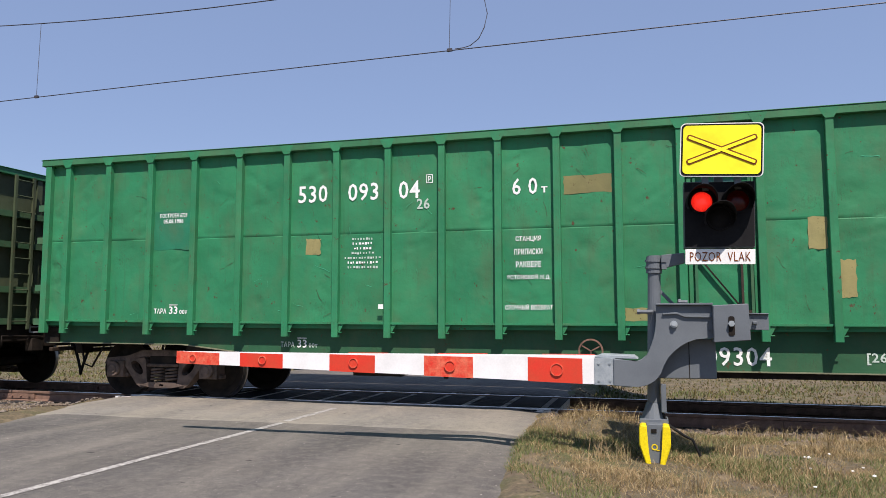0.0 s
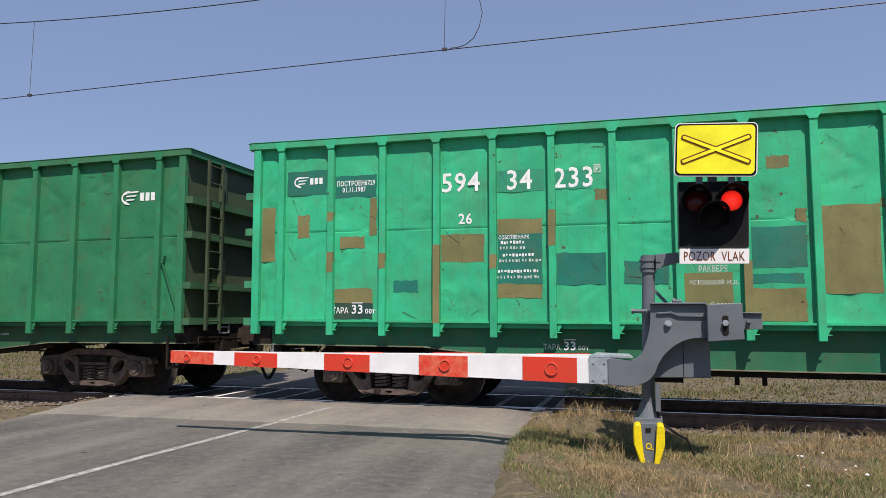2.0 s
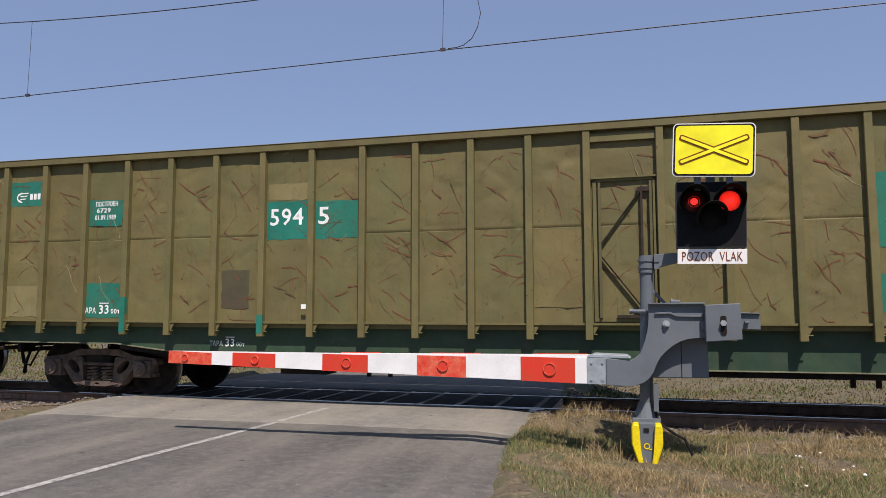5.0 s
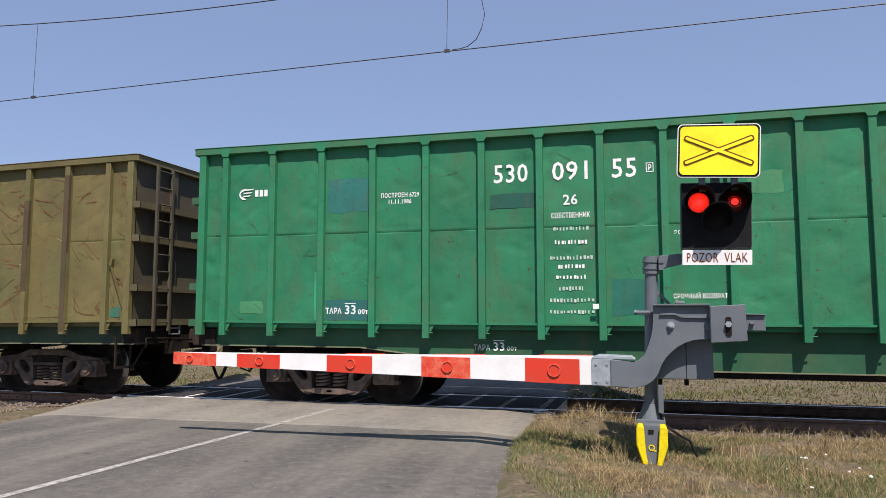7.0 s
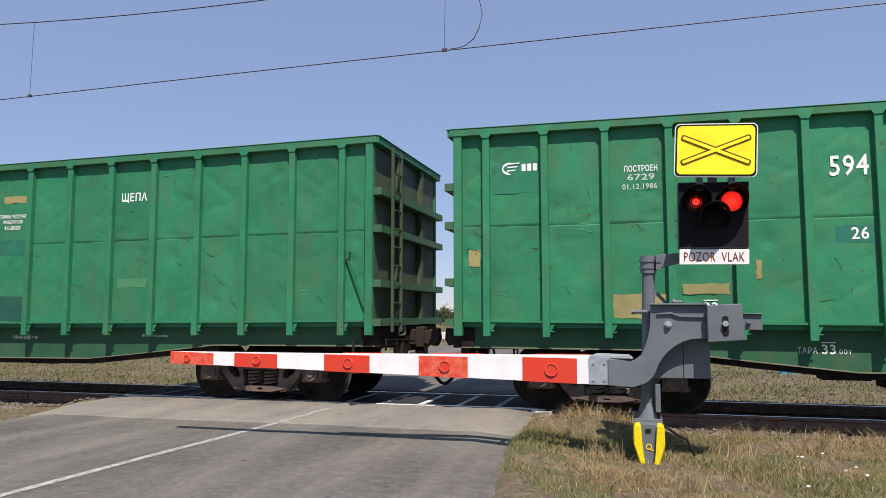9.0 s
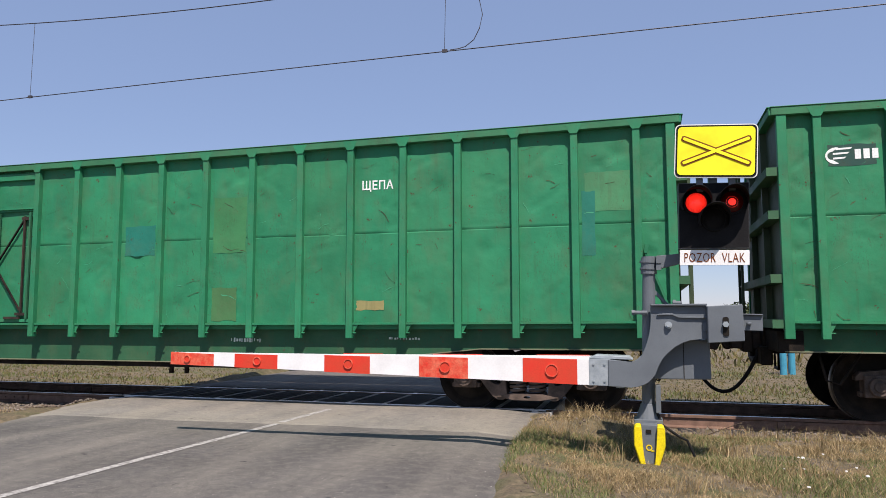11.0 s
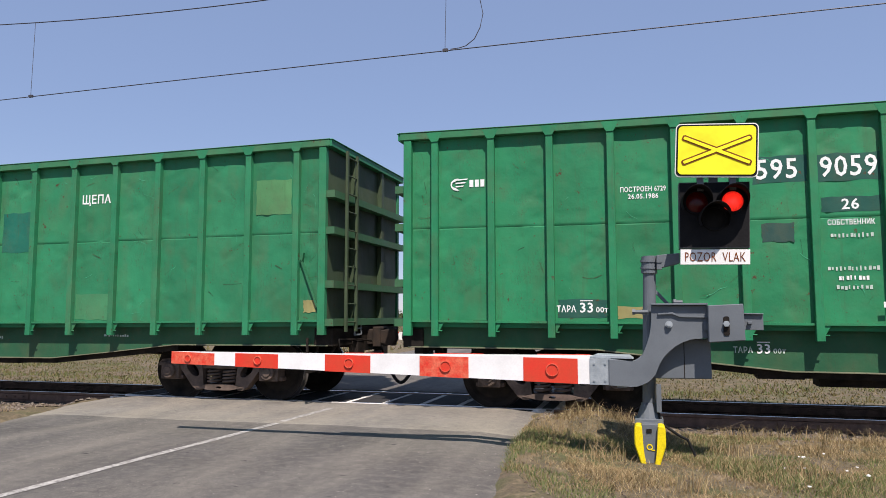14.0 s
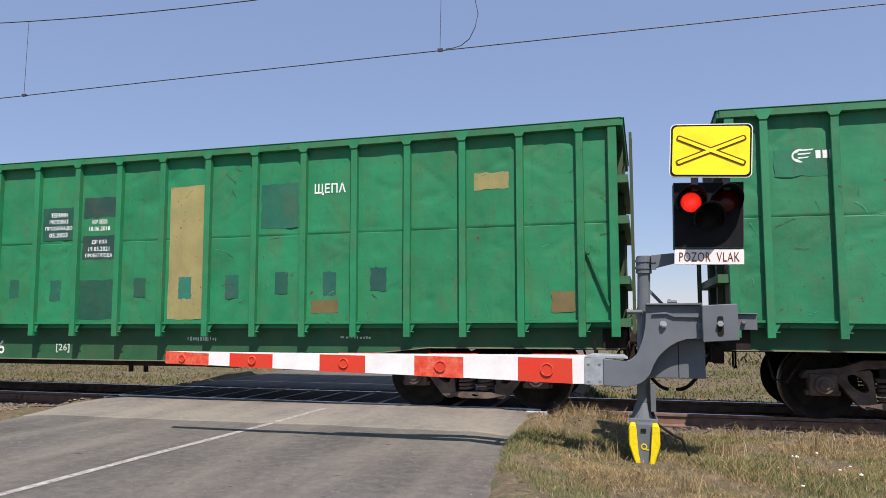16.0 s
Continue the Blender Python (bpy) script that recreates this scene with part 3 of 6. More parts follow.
    plate(bm, [(0.975, 1.405), (1.165, 1.40), (1.165, 1.412), (0.975, 1.417)], -0.07, 0.09)
    box(bm, 1.02, 1.06, -0.075, -0.03, 1.31, 1.335)
    part("stub", bm, GREY, b, bevel=0.004)
    bm = bmesh.new()
    plate(bm, [(0.10, 0.76), (0.695, 0.765), (0.69, 1.16), (0.10, 1.16)], 0.10, 0.48)
    part("drive_housing", bm, GREY, b, "grey sheet-metal drive housing", bevel=0.008)
    bm = bmesh.new()
    box(bm, 0.435, 0.442, 0.095, 0.10, 0.77, 1.15)
    part("housing_seam", bm, UNDER, b)
    # pole, clamp, boot
    bm = bmesh.new()
    tube(bm, [(0.080, 0.26, -0.15), (0.086, 0.26, 0.35), (0.128, 0.26, 1.86)], 0.066, 18)
    part("pole", bm, GREY, b, "grey round steel pole", smooth=False)
    bm = bmesh.new()
    tube(bm, [(0.126, 0.26, 1.83), (0.131, 0.26, 2.0)], 0.082, 18)
    tube(bm, [(0.127, 0.26, 1.945), (0.128, 0.26, 1.965)], 0.092, 18)
    tube(bm, [(0.127, 0.26, 1.875), (0.128, 0.26, 1.895)], 0.092, 18)
    tube(bm, [(0.131, 0.26, 2.0), (0.131, 0.26, 2.012)], 0.07, 18)
    for z in (1.885, 1.955):
        box(bm, 0.2, 0.25, 0.15, 0.22, z - 0.02, z + 0.02)
    part("pole_head", bm, GREY, b, bevel=0)
    bm = bmesh.new()
    tube(bm, [(0.118, 0.26, 1.40), (0.120, 0.26, 1.455)], 0.078, 16)
    tube(bm, [(-0.045, 0.16, 1.43), (0.10, 0.16, 1.43)], 0.02, 8)
    tube(bm, [(-0.055, 0.16, 1.43), (-0.025, 0.16, 1.43)], 0.032, 6)
    part("pole_clamp", bm, GREY, b, "bolted steel clamp")
    bm = bmesh.new()
    tube(bm, [(0.085, 0.26, 0.30), (0.088, 0.26, 0.50)], [0.14, 0.075], 14)
    box(bm, -0.055, 0.225, 0.12, 0.38, 0.29, 0.35)
    box(bm, 0.16, 0.21, 0.12, 0.2, 0.42, 0.70)
    part("pole_foot", bm, GREY, b, bevel=0.004)
    bm = bmesh.new()
    plate(bm, [(0.01, 0.32), (0.165, 0.32), (0.16, 0.14), (0.13, -0.10), (0.045, -0.10), (0.012, 0.14)], -0.02, 0.2)
    part("boot_panel", bm, GREY, b, bevel=0.004)
    for s, off in ((1, 0.0), (-1, 0.174)):
        bm = bmesh.new()
        plate(bm, [(off + s * p, z) for p, z in ((-0.062, 0.285), (-0.045, 0.315), (0.012, 0.312), (0.012, 0.13), (0.052, -0.09), (0.005, -0.09), (-0.062, 0.12))],
              -0.07, 0.22)
        part("boot_flank", bm, BOOTYEL, b, "bright yellow angled flank of the foot", bevel=0.01)
    bm = bmesh.new()
    ring(bm, 0.082, 0.10, 0.030, 0.010, -0.026, -0.019, 14)
    box(bm, 0.10, 0.13, -0.026, -0.019, 0.065, 0.075)
    part("boot_mark", bm, BOOTYEL, b, "small yellow painted ring")
    bm = bmesh.new()
    box(bm, 0.055, 0.105, -0.03, -0.018, 0.24, 0.275)
    part("boot_lock", bm, UNDER, b)
    bm = bmesh.new()
    tube(bm, [(0.17, 0.2, 0.42), (0.22, 0.15, 0.30), (0.30, 0.10, 0.25), (0.37, 0.12, 0.20), (0.45, 0.14, 0.16), (0.52, 0.16, 0.0)], 0.014, 8)
    part("cable", bm, RUBBER, b, "loose black cable")
    build_signal(b)
    return b


def arm_core():
    bm = bmesh.new()
    plate(bm, [(-5.372, 0.835), (-0.485, 0.701), (-0.485, 0.972), (-5.372, 0.972)], -0.022, 0.022)
    vs = []
    for x, y in ((-3.2, 0.045), (-0.3, 0.38)):
        lo = arm_bottom(x) + 0.02
        vs.append([bm.verts.new(p) for p in ((x, y - 0.016, lo), (x, y + 0.016, lo), (x, y + 0.016, 0.972), (x, y - 0.016, 0.972))])
    for i in range(4):
        bm.faces.new((vs[0][i], vs[0][(i + 1) % 4], vs[1][(i + 1) % 4], vs[1][i]))
    bm.faces.new(vs[0][::-1])
    bm.faces.new(vs[1])
    return bm


LAMPS = []


def build_signal(b):
    head = part("signal_board", signal_board(), PANELGREY, b, "dark signal board with three hooded lamps")
    bm = bmesh.new()
    plate(bm, [(0.20, 2.012), (0.43, 2.03), (0.43, 1.925), (0.20, 1.87)], 0.16, 0.26)
    part("signal_bracket", bm, GREY, b, bevel=0.004)
    bm = bmesh.new()
    bar(bm, (0.13, 0.26, 1.70), (0.45, 0.30, 1.35), 0.03)
    part("stay", bm, GREY, b)
    bm = bmesh.new()
    plate(bm, [(0.435, 2.71), (1.085, 2.695), (1.065, 2.06), (0.425, 2.07)], -0.06, -0.052)
    part("black_face", bm, BLACK, head)
    for x, z, r in ((0.592, 2.512, 0.107), (0.925, 2.508, 0.107), (0.755, 2.345, 0.107)):
        bm = bmesh.new()
        seg, hood = 20, 0.152
        inner, outer = [], []
        for i in range(seg + 1):
            a = radians(-28 + 236 * i / seg)
            c, s = math.cos(a), math.sin(a)
            deep = -0.062 - 0.33 * (0.35 + 0.65 * max(0.0, s) ** 0.7)
            for store, k in ((outer, hood), (inner, hood - 0.006)):
                store.append([bm.verts.new((x + k * c, -0.055, z + k * s * 0.95)), bm.verts.new((x + k * 0.93 * c, deep, z + k * s * 0.93 - 0.012))])
        for i in range(seg):
            bm.faces.new((outer[i][0], outer[i + 1][0], outer[i + 1][1], outer[i][1]))
            bm.faces.new((inner[i][0], inner[i][1], inner[i + 1][1], inner[i + 1][0]))
            bm.faces.new((outer[i][1], outer[i + 1][1], inner[i + 1][1], inner[i][1]))
        part("hood", bm, BLACK, head, "black lamp hood", smooth=True)
        bm = bmesh.new()
        red = z > 2.4
        ring(bm, x, z, r + 0.012, 0.014, -0.085, -0.05, 24)
        part("lens_ring", bm, BLACK, head)
        bm = bmesh.new()
        seg = 24
        rings = [[bm.verts.new((x + k * r * math.cos(i * math.tau / seg), y, z + k * r * math.sin(i * math.tau / seg))) for i in range(seg)]
                 for k, y in ((1.0, -0.066), (0.7, -0.078), (0.35, -0.085))]
        for r0, r1 in zip(rings, rings[1:]):
            for i in range(seg):
                bm.faces.new((r0[i], r0[(i + 1) % seg], r1[(i + 1) % seg], r1[i]))
        bm.faces.new(rings[-1])
        part("lens", bm, LENSRED if red else BLACK, head, "unlit red lens" if red else "dark unlit lens", smooth=True)
        if red:
            bm = bmesh.new()
            rr = r * 0.93
            rings = [[bm.verts.new((k * rr * math.cos(i * math.tau / seg), y, k * rr * math.sin(i * math.tau / seg))) for i in range(seg)]
                     for k, y in ((1.0, 0.012), (0.8, 0.000), (0.55, -0.009), (0.25, -0.014))]
            for r0, r1 in zip(rings, rings[1:]):
                for i in range(seg):
                    bm.faces.new((r0[i], r0[(i + 1) % seg], r1[(i + 1) % seg], r1[i]))
            bm.faces.new(rings[-1])
            lamp = part("lamp", bm, GLOW, head, "glowing red warning lamp", smooth=True, at=(x, -0.084, z))
            LAMPS.append((lamp, x, z))
    bm = bmesh.new()
    plate(bm, [(0.425, 2.045), (1.068, 2.03), (1.063, 1.885), (0.42, 1.895)], -0.075, -0.055)
    board = part("name_board", bm, WHITE, b, "white board with dark red letters", bevel=0.002)
    me = lettering("POZOR  VLAK", 0.092, 0.56, 0.0)
    me.materials.append(BROWNRED)
    tagged(put("letters", me, board, (0.745, -0.079, 1.965), (0, 1.2, 0), "dark red capital letters"), kind="stuff")
    # crossing plate: yellow with an outlined saltire
    turn = (0, 3.0, 0)
    bm = bmesh.new()
    plate(bm, rounded(-0.385, 0.385, -0.268, 0.268, 0.05), -0.02, 0.0)
    sign = part("crossing_plate", bm, WHITE, b, "yellow plate with an outlined diagonal cross", at=(0.785, -0.12, 3.01))
    sign.matrix_basis = pose(0.785, -0.12, 3.01, *turn)
    for name, grow, y, mat in (("border", -0.010, -0.024, BLACK), ("face", -0.026, -0.028, YELLOW)):
        bm = bmesh.new()
        plate(bm, rounded(-0.385 - grow, 0.385 + grow, -0.268 - grow, 0.268 + grow, 0.042), y, y + 0.004)
        part(name, bm, mat, sign)
    ang = math.atan2(0.135 * 2, 0.33 * 2)

    def saltire(w, l, y, mat, name):
        bm = bmesh.new()
        for s in (1, -1):
            pts = [(-l, -w * 0.6), (-l + w * 0.6, -w), (l - w * 0.6, -w), (l, -w * 0.6), (l, w * 0.6), (l - w * 0.6, w), (-l + w * 0.6, w), (-l, w * 0.6)]
            c, n = math.cos(ang * s), math.sin(ang * s)
            plate(bm, [(px * c - pz * n, px * n + pz * c) for px, pz in pts], y + 0.0006 * s, y + 0.003)
        part(name, bm, mat, sign)
    saltire(0.029, 0.347, -0.033, BROWNRED, "cross_outline")
    saltire(0.0150, 0.332, -0.037, YELLOW, "cross_fill")
    bm = bmesh.new()
    box(bm, 0.60, 0.66, -0.10, -0.02, 2.62, 2.78)
    box(bm, 0.90, 0.96, -0.10, -0.02, 2.62, 2.78)
    box(bm, 0.72, 0.80, -0.02, 0.08, 1.9, 2.9)
    part("plate_holder", bm, GREY, b)


def signal_board():
    bm = bmesh.new()
    plate(bm, [(0.43, 2.72), (1.09, 2.70), (1.07, 2.05), (0.42, 2.06)], -0.05, 0.16)
    return bm


build_barrier((0, BARRIER_Y, 0), 0, "lowered striped barrier with grey drive, yellow foot and red lamps")
build_barrier((-8.95, 17.3, 0), 180, "lowered barrier behind the track with yellow foot")


# ---- wagons: tall open wood-chip wagons, all of one type (local x from the left end, y from the track's centre) ----
LENGTH, PITCH_LEN, SPEED = 22.148, 23.406, 9.6055
BAY = 0.842
POST_X = [0.48 + BAY * k for k in range(12)] + [10.555] + [11.535 + BAY * k for k in range(13)]
TOP, CHORD, LEDGE, FOOT = 4.072, 3.955, 1.29, 1.06
RECESS = 0.088                # side sheets behind the posts' face


def sag(x):
    """The loaded body hangs a little between its bogies."""
    return 0.05 * ((x - LENGTH / 2) / (LENGTH / 2)) ** 2 - 0.012


def long_box(bm, x0, x1, y0, y1, z0, z1, n=20):
    """A beam along the wagon that follows the body's sag."""
    rings = []
    for i in range(n + 1):
        x = x0 + (x1 - x0) * i / n
        rings.append([bm.verts.new((x, y, z + sag(x))) for y, z in ((y0, z0), (y1, z0), (y1, z1), (y0, z1))])
    for r0, r1 in zip(rings, rings[1:]):
        for k in range(4):
            bm.faces.new((r0[k], r0[(k + 1) % 4], r1[(k + 1) % 4], r1[k]))
    bm.faces.new(rings[0][::-1])
    bm.faces.new(rings[-1])


def holed_plate(bm, poly, centre, rx, rz, tilt, y0, y1, n=28):
    """A cast web with a rounded outline and one oval opening."""
    cx, cz = centre
    loops = []
    for k in range(n):
        a = k * math.tau / n
        d = (math.cos(a), math.sin(a))
        far = 0.0
        for (ax, az), (bx, bz) in zip(poly, poly[1:] + poly[:1]):
            ex, ez = bx - ax, bz - az
            den = d[0] * ez - d[1] * ex
            if abs(den) < 1e-9:
                continue
            t = ((ax - cx) * ez - (az - cz) * ex) / den
            u = ((ax - cx) * d[1] - (az - cz) * d[0]) / den
            if t > 0 and -1e-6 <= u <= 1 + 1e-6:
                far = max(far, t)
        b = a - tilt
        near = rx * rz / math.hypot(rz * math.cos(b), rx * math.sin(b))
        near = min(near, far * 0.8)
        loops.append([bm.verts.new((cx + d[0] * r, y, cz + d[1] * r)) for r, y in ((near, y0), (far, y0), (far, y1), (near, y1))])
    for k in range(n):
        p, q = loops[k], loops[(k + 1) % n]
        for i in range(4):
            j = (i + 1) % 4
            bm.faces.new((p[i], p[j], q[j], q[i]))


def bay_span(k):
    a = 0.06 if k == 0 else POST_X[k - 1]
    b = LENGTH - 0.06 if k == 26 else POST_X[k]
    return a, b


def panel_mesh(seed, w, dented=True):
    """A side sheet with a mid seam, gentle bulges and a few sharp dents."""
    rnd = random.Random(seed)
    nx, nz = (17, 51) if dented else (2, 2)
    dents = [(rnd.uniform(0, w), rnd.uniform(LEDGE, CHORD), rnd.uniform(0.04, 0.13), rnd.uniform(-0.014, 0.018)) for _ in range(9)]
    creases = [(rnd.uniform(0, w), rnd.uniform(LEDGE + 0.2, CHORD - 0.2), rnd.uniform(-1, 1), rnd.uniform(0.1, 0.3)) for _ in range(4)]
    seam = 2.625
    bm = bmesh.new()
    rows = []
    zs = sorted(list(np.linspace(LEDGE, CHORD, nz)) + ([seam - 0.016, seam - 0.006, seam, seam + 0.006] if dented else []))
    for z in zs:
        row = []
        for i in range(nx):
            x = w * i / (nx - 1)
            edge = min(1.0, min(x, w - x) / 0.08)
            y = 0.010 * noise.noise((x * 2.2 + seed * 9, z * 1.6, seed))
            for dx, dz, r, d in dents:
                y += d * math.exp(-((x - dx) ** 2 + (z - dz) ** 2) / (r * r))
            for cx, cz, m, l in creases:
                s = abs((x - cx) * m - (z - cz))
                if s < 0.05 and abs(x - cx) < l:
                    y += 0.013 * (1 - s / 0.05)
            y *= edge
            if dented and z < seam - 0.005:
                y -= 0.004 * max(0.0, 1 - (seam - z) / 0.3)
            if dented and abs(z - seam) < 0.001:
                y = 0.007
            row.append(bm.verts.new((x, max(0.0, y + 0.0012), z)))
        rows.append(row)
    for r0, r1 in zip(rows, rows[1:]):
        for a, b, c, d in zip(r0, r0[1:], r1[1:], r1):
            bm.faces.new((a, b, c, d))
    back = [bm.verts.new((x, 0.03, z)) for x, z in ((0, LEDGE), (w, LEDGE), (w, CHORD), (0, CHORD))]
    bm.faces.new(back[::-1])
    return mesh_of("side_panel", bm, PAINT, smooth=dented)


def post_mesh(corner=False, flared=True):
    """A pressed side post with a flared gusset at the top and a cut foot."""
    bm = bmesh.new()
    w = 0.05 if not corner else 0.06
    box(bm, -w, w, 0.0, RECESS + 0.012, FOOT, CHORD)
    if not corner and flared:
        plate(bm, [(-w, CHORD - 0.05), (w, CHORD - 0.05), (w + 0.022, CHORD - 0.008), (0.128, TOP - 0.02), (-0.128, TOP - 0.02), (-w - 0.022, CHORD - 0.008)], -0.0135, 0.02)
    if not corner:
        plate(bm, [(w, FOOT + 0.05), (w + 0.09, LEDGE - 0.02), (w, LEDGE - 0.02)], 0.05, 0.062)
        plate(bm, [(w, FOOT + 0.07), (w + 0.06, FOOT + 0.07), (w + 0.06, FOOT + 0.085), (w, FOOT + 0.085)], 0.03, 0.05)
    return mesh_of("side_post", bm, PAINT, bevel=0.006)


def sill_outline():
    low = [(0.02, 0.90), (2.75, 0.91), (4.05, 0.78), (5.2, 0.675), (8.0, 0.67), (LENGTH / 2, 0.67)]
    low = low + [(LENGTH - x, z) for x, z in low[-2::-1]]
    top = [(LENGTH - 0.02 - (LENGTH - 0.04) * i / 16, LEDGE) for i in range(17)]
    return [(x, z + sag(x)) for x, z in low + top]


PANELS = [panel_mesh(s, BAY - 0.10) for s in range(9)]
END_PANEL = panel_mesh(31, 0.36)
DOOR_PANEL = panel_mesh(32, 0.98 - 0.10)
FLAT_PANEL = panel_mesh(40, BAY - 0.10, False)
FLAT_END = panel_mesh(41, 0.36, False)
FLAT_DOOR = panel_mesh(42, 0.98 - 0.10, False)
POST, CORNER, BARE_POST = post_mesh(), post_mesh(True), post_mesh(False, False)


def simple(name, material, fill, smooth=False, bevel=0.0):
    bm = bmesh.new()
    fill(bm)
    return mesh_of(name, bm, material, smooth, bevel)


def chord_fill(bm):
    long_box(bm, -0.06, LENGTH + 0.06, -0.012, RECESS + 0.03, CHORD, TOP - 0.012)
    long_box(bm, -0.07, LENGTH + 0.07, -0.022, RECESS + 0.04, TOP - 0.014, TOP)


def ledge_fill(bm):
    long_box(bm, 0.0, LENGTH, 0.035, RECESS + 0.02, LEDGE - 0.03, LEDGE)
    long_box(bm, 0.0, LENGTH, RECESS + 0.03, RECESS + 0.05, LEDGE - 0.10, LEDGE)


def sill_fill(bm):
    plate(bm, sill_outline(), 0.235, 0.25)


def flange_fill(bm):
    rings = [[bm.verts.new(p) for p in ((x, 0.175, z - 0.014), (x, 0.25, z - 0.014), (x, 0.25, z), (x, 0.175, z))] for x, z in sill_outline()[:11]]
    for r0, r1 in zip(rings, rings[1:]):
        for k in range(4):
            bm.faces.new((r0[k], r0[(k + 1) % 4], r1[(k + 1) % 4], r1[k]))
    bm.faces.new(rings[0][::-1])
    bm.faces.new(rings[-1])


def floor_fill(bm):
    box(bm, 0.05, LENGTH - 0.05, -1.42, 1.42, 1.22, 1.27)
    box(bm, 0.0, LENGTH, -0.25, 0.25, 0.85, 1.21)
    for x in np.arange(1.0, LENGTH, 1.652):
        box(bm, x - 0.05, x + 0.05, -1.40, 1.40, 0.95, 1.21)


def gear_fill(bm):
    tube(bm, [(8.2, 0.5, 0.78), (9.3, 0.5, 0.78)], 0.17, 14)
    tube(bm, [(11.8, -0.2, 0.80), (12.7, -0.2, 0.80)], 0.15, 14)
    box(bm, 6.0, 17.0, -0.06, 0.06, 0.68, 0.74)
    for x in (7.1, 7.45, 13.9, 14.2):
        box(bm, x - 0.03, x + 0.03, -1.05, -1.0, 0.43, 0.80)
    box(bm, 5.6, 6.4, -1.1, -0.7, 0.45, 0.62)
    tube(bm, [(1.0, -0.9, 0.98), (20.5, -0.9, 0.72)], 0.02, 6)
    # added dark strip below the sill, for the flange's shadow and underframe behind
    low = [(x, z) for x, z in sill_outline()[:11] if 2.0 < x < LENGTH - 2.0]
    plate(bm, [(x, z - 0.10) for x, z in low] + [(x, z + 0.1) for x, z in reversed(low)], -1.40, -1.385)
    for x in (5.1, 9.6, 15.9):
        box(bm, x - 0.28, x + 0.28, -1.38, -1.0, 0.56, 0.72)


def brake_lever_fill(bm):
    tube(bm, [(0, -1.2, 1.0), (0.10, -1.2, 0.55), (0.26, -1.2, 0.50), (0.55, -1.2, 0.95)], 0.018, 6)


CHORD_M = simple("top_chord", PAINT, chord_fill, bevel=0.008)
LEDGE_M = simple("side_ledge", PAINT, ledge_fill)
SILL_M = simple("side_sill", PAINT, sill_fill)
FLANGE_M = simple("sill_flange", PAINT, flange_fill)
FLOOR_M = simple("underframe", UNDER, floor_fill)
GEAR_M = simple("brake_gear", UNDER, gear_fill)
LEVER_M = simple("release_lever", UNDER, brake_lever_fill, True)


# ends: local x points outwards from the wagon
def end_sheet_fill(bm):
    n = 14
    rows = []
    for j in range(n):
        z = 1.2 + (CHORD - 1.2) * j / (n - 1)
        rows.append([bm.verts.new((-0.02 + 0.012 * noise.noise((y * 1.5, z * 1.5, 4)), y, z)) for y in np.linspace(-1.56, 1.56, n)])
    for r0, r1 in zip(rows, rows[1:]):
        for a, b, c, d in zip(r0, r0[1:], r1[1:], r1):
            bm.faces.new((a, b, c, d))
    box(bm, -0.07, -0.045, -1.56, 1.56, 1.2, CHORD)


def end_chord_fill(bm):
    box(bm, -0.05, 0.09, -1.69, 1.69, CHORD, TOP - 0.003)
    box(bm, -0.05, 0.11, -1.70, 1.70, TOP - 0.016, TOP - 0.002)


def end_beam_fill(bm):
    box(bm, -0.02, 0.14, -1.66, 1.66, -0.055, -0.04)
    box(bm, -0.02, 0.14, -1.66, 1.66, 0.04, 0.055)
    box(bm, 0.125, 0.14, -1.66, 1.66, -0.04, 0.04)
    box(bm, -0.02, 0.14, -1.665, -1.64, -0.055, 0.055)
    box(bm, -0.02, 0.14, 1.64, 1.665, -0.055, 0.055)


def end_post_fill(bm):
    plate(bm, [(-0.06, 1.2), (0.06, 1.2), (0.06, CHORD), (-0.06, CHORD)], -0.06, 0.06)


def buffer_fill(bm):
    box(bm, -0.25, 0.06, -1.5, 1.5, 0.92, 1.2)
    box(bm, 0.03, 0.09, -0.45, 0.45, 0.80, 1.22)


def rod_fill(bm):
    tube(bm, [(0.10, -1.35, 0.86), (0.10, -1.35, 1.02), (0.16, -0.6, 1.00), (0.18, -0.2, 0.96)], 0.016, 6)


def bracket_fill(bm):
    box(bm, 0.0, 0.16, -0.15, 0.15, -0.13, 0.13)


def holder_fill(bm):
    """An open card frame on the headstock."""
    for y in (-0.14, 0.14):
        box(bm, 0.0, 0.02, y - 0.014, y + 0.014, -0.10, 0.10)
    for z in (-0.10, 0.0, 0.10):
        box(bm, 0.0, 0.018, -0.14, 0.14, z - 0.012, z + 0.012)


def coupler_fill(bm):
    box(bm, -0.3, 0.22, -0.16, 0.16, 0.90, 1.16)
    box(bm, 0.20, 0.34, -0.20, 0.20, 0.86, 1.20)
    plate(bm, [(0.34, 0.92), (0.56, 0.88), (0.62, 1.0), (0.60, 1.18), (0.34, 1.14)], -0.2, -0.04)
    plate(bm, [(0.34, 0.90), (0.50, 0.92), (0.50, 1.14), (0.34, 1.16)], -0.04, 0.22)
    box(bm, 0.12, 0.2, -0.30, 0.30, 0.70, 0.78)


def ladder_fill(bm):
    for y in (-0.2, 0.2):
        box(bm, 0.16, 0.20, y - 0.025, y + 0.025, 1.1, 3.95)
    for z in np.arange(1.25, 3.9, 0.29):
        tube(bm, [(0.18, -0.2, z), (0.18, 0.2, z)], 0.012, 6)


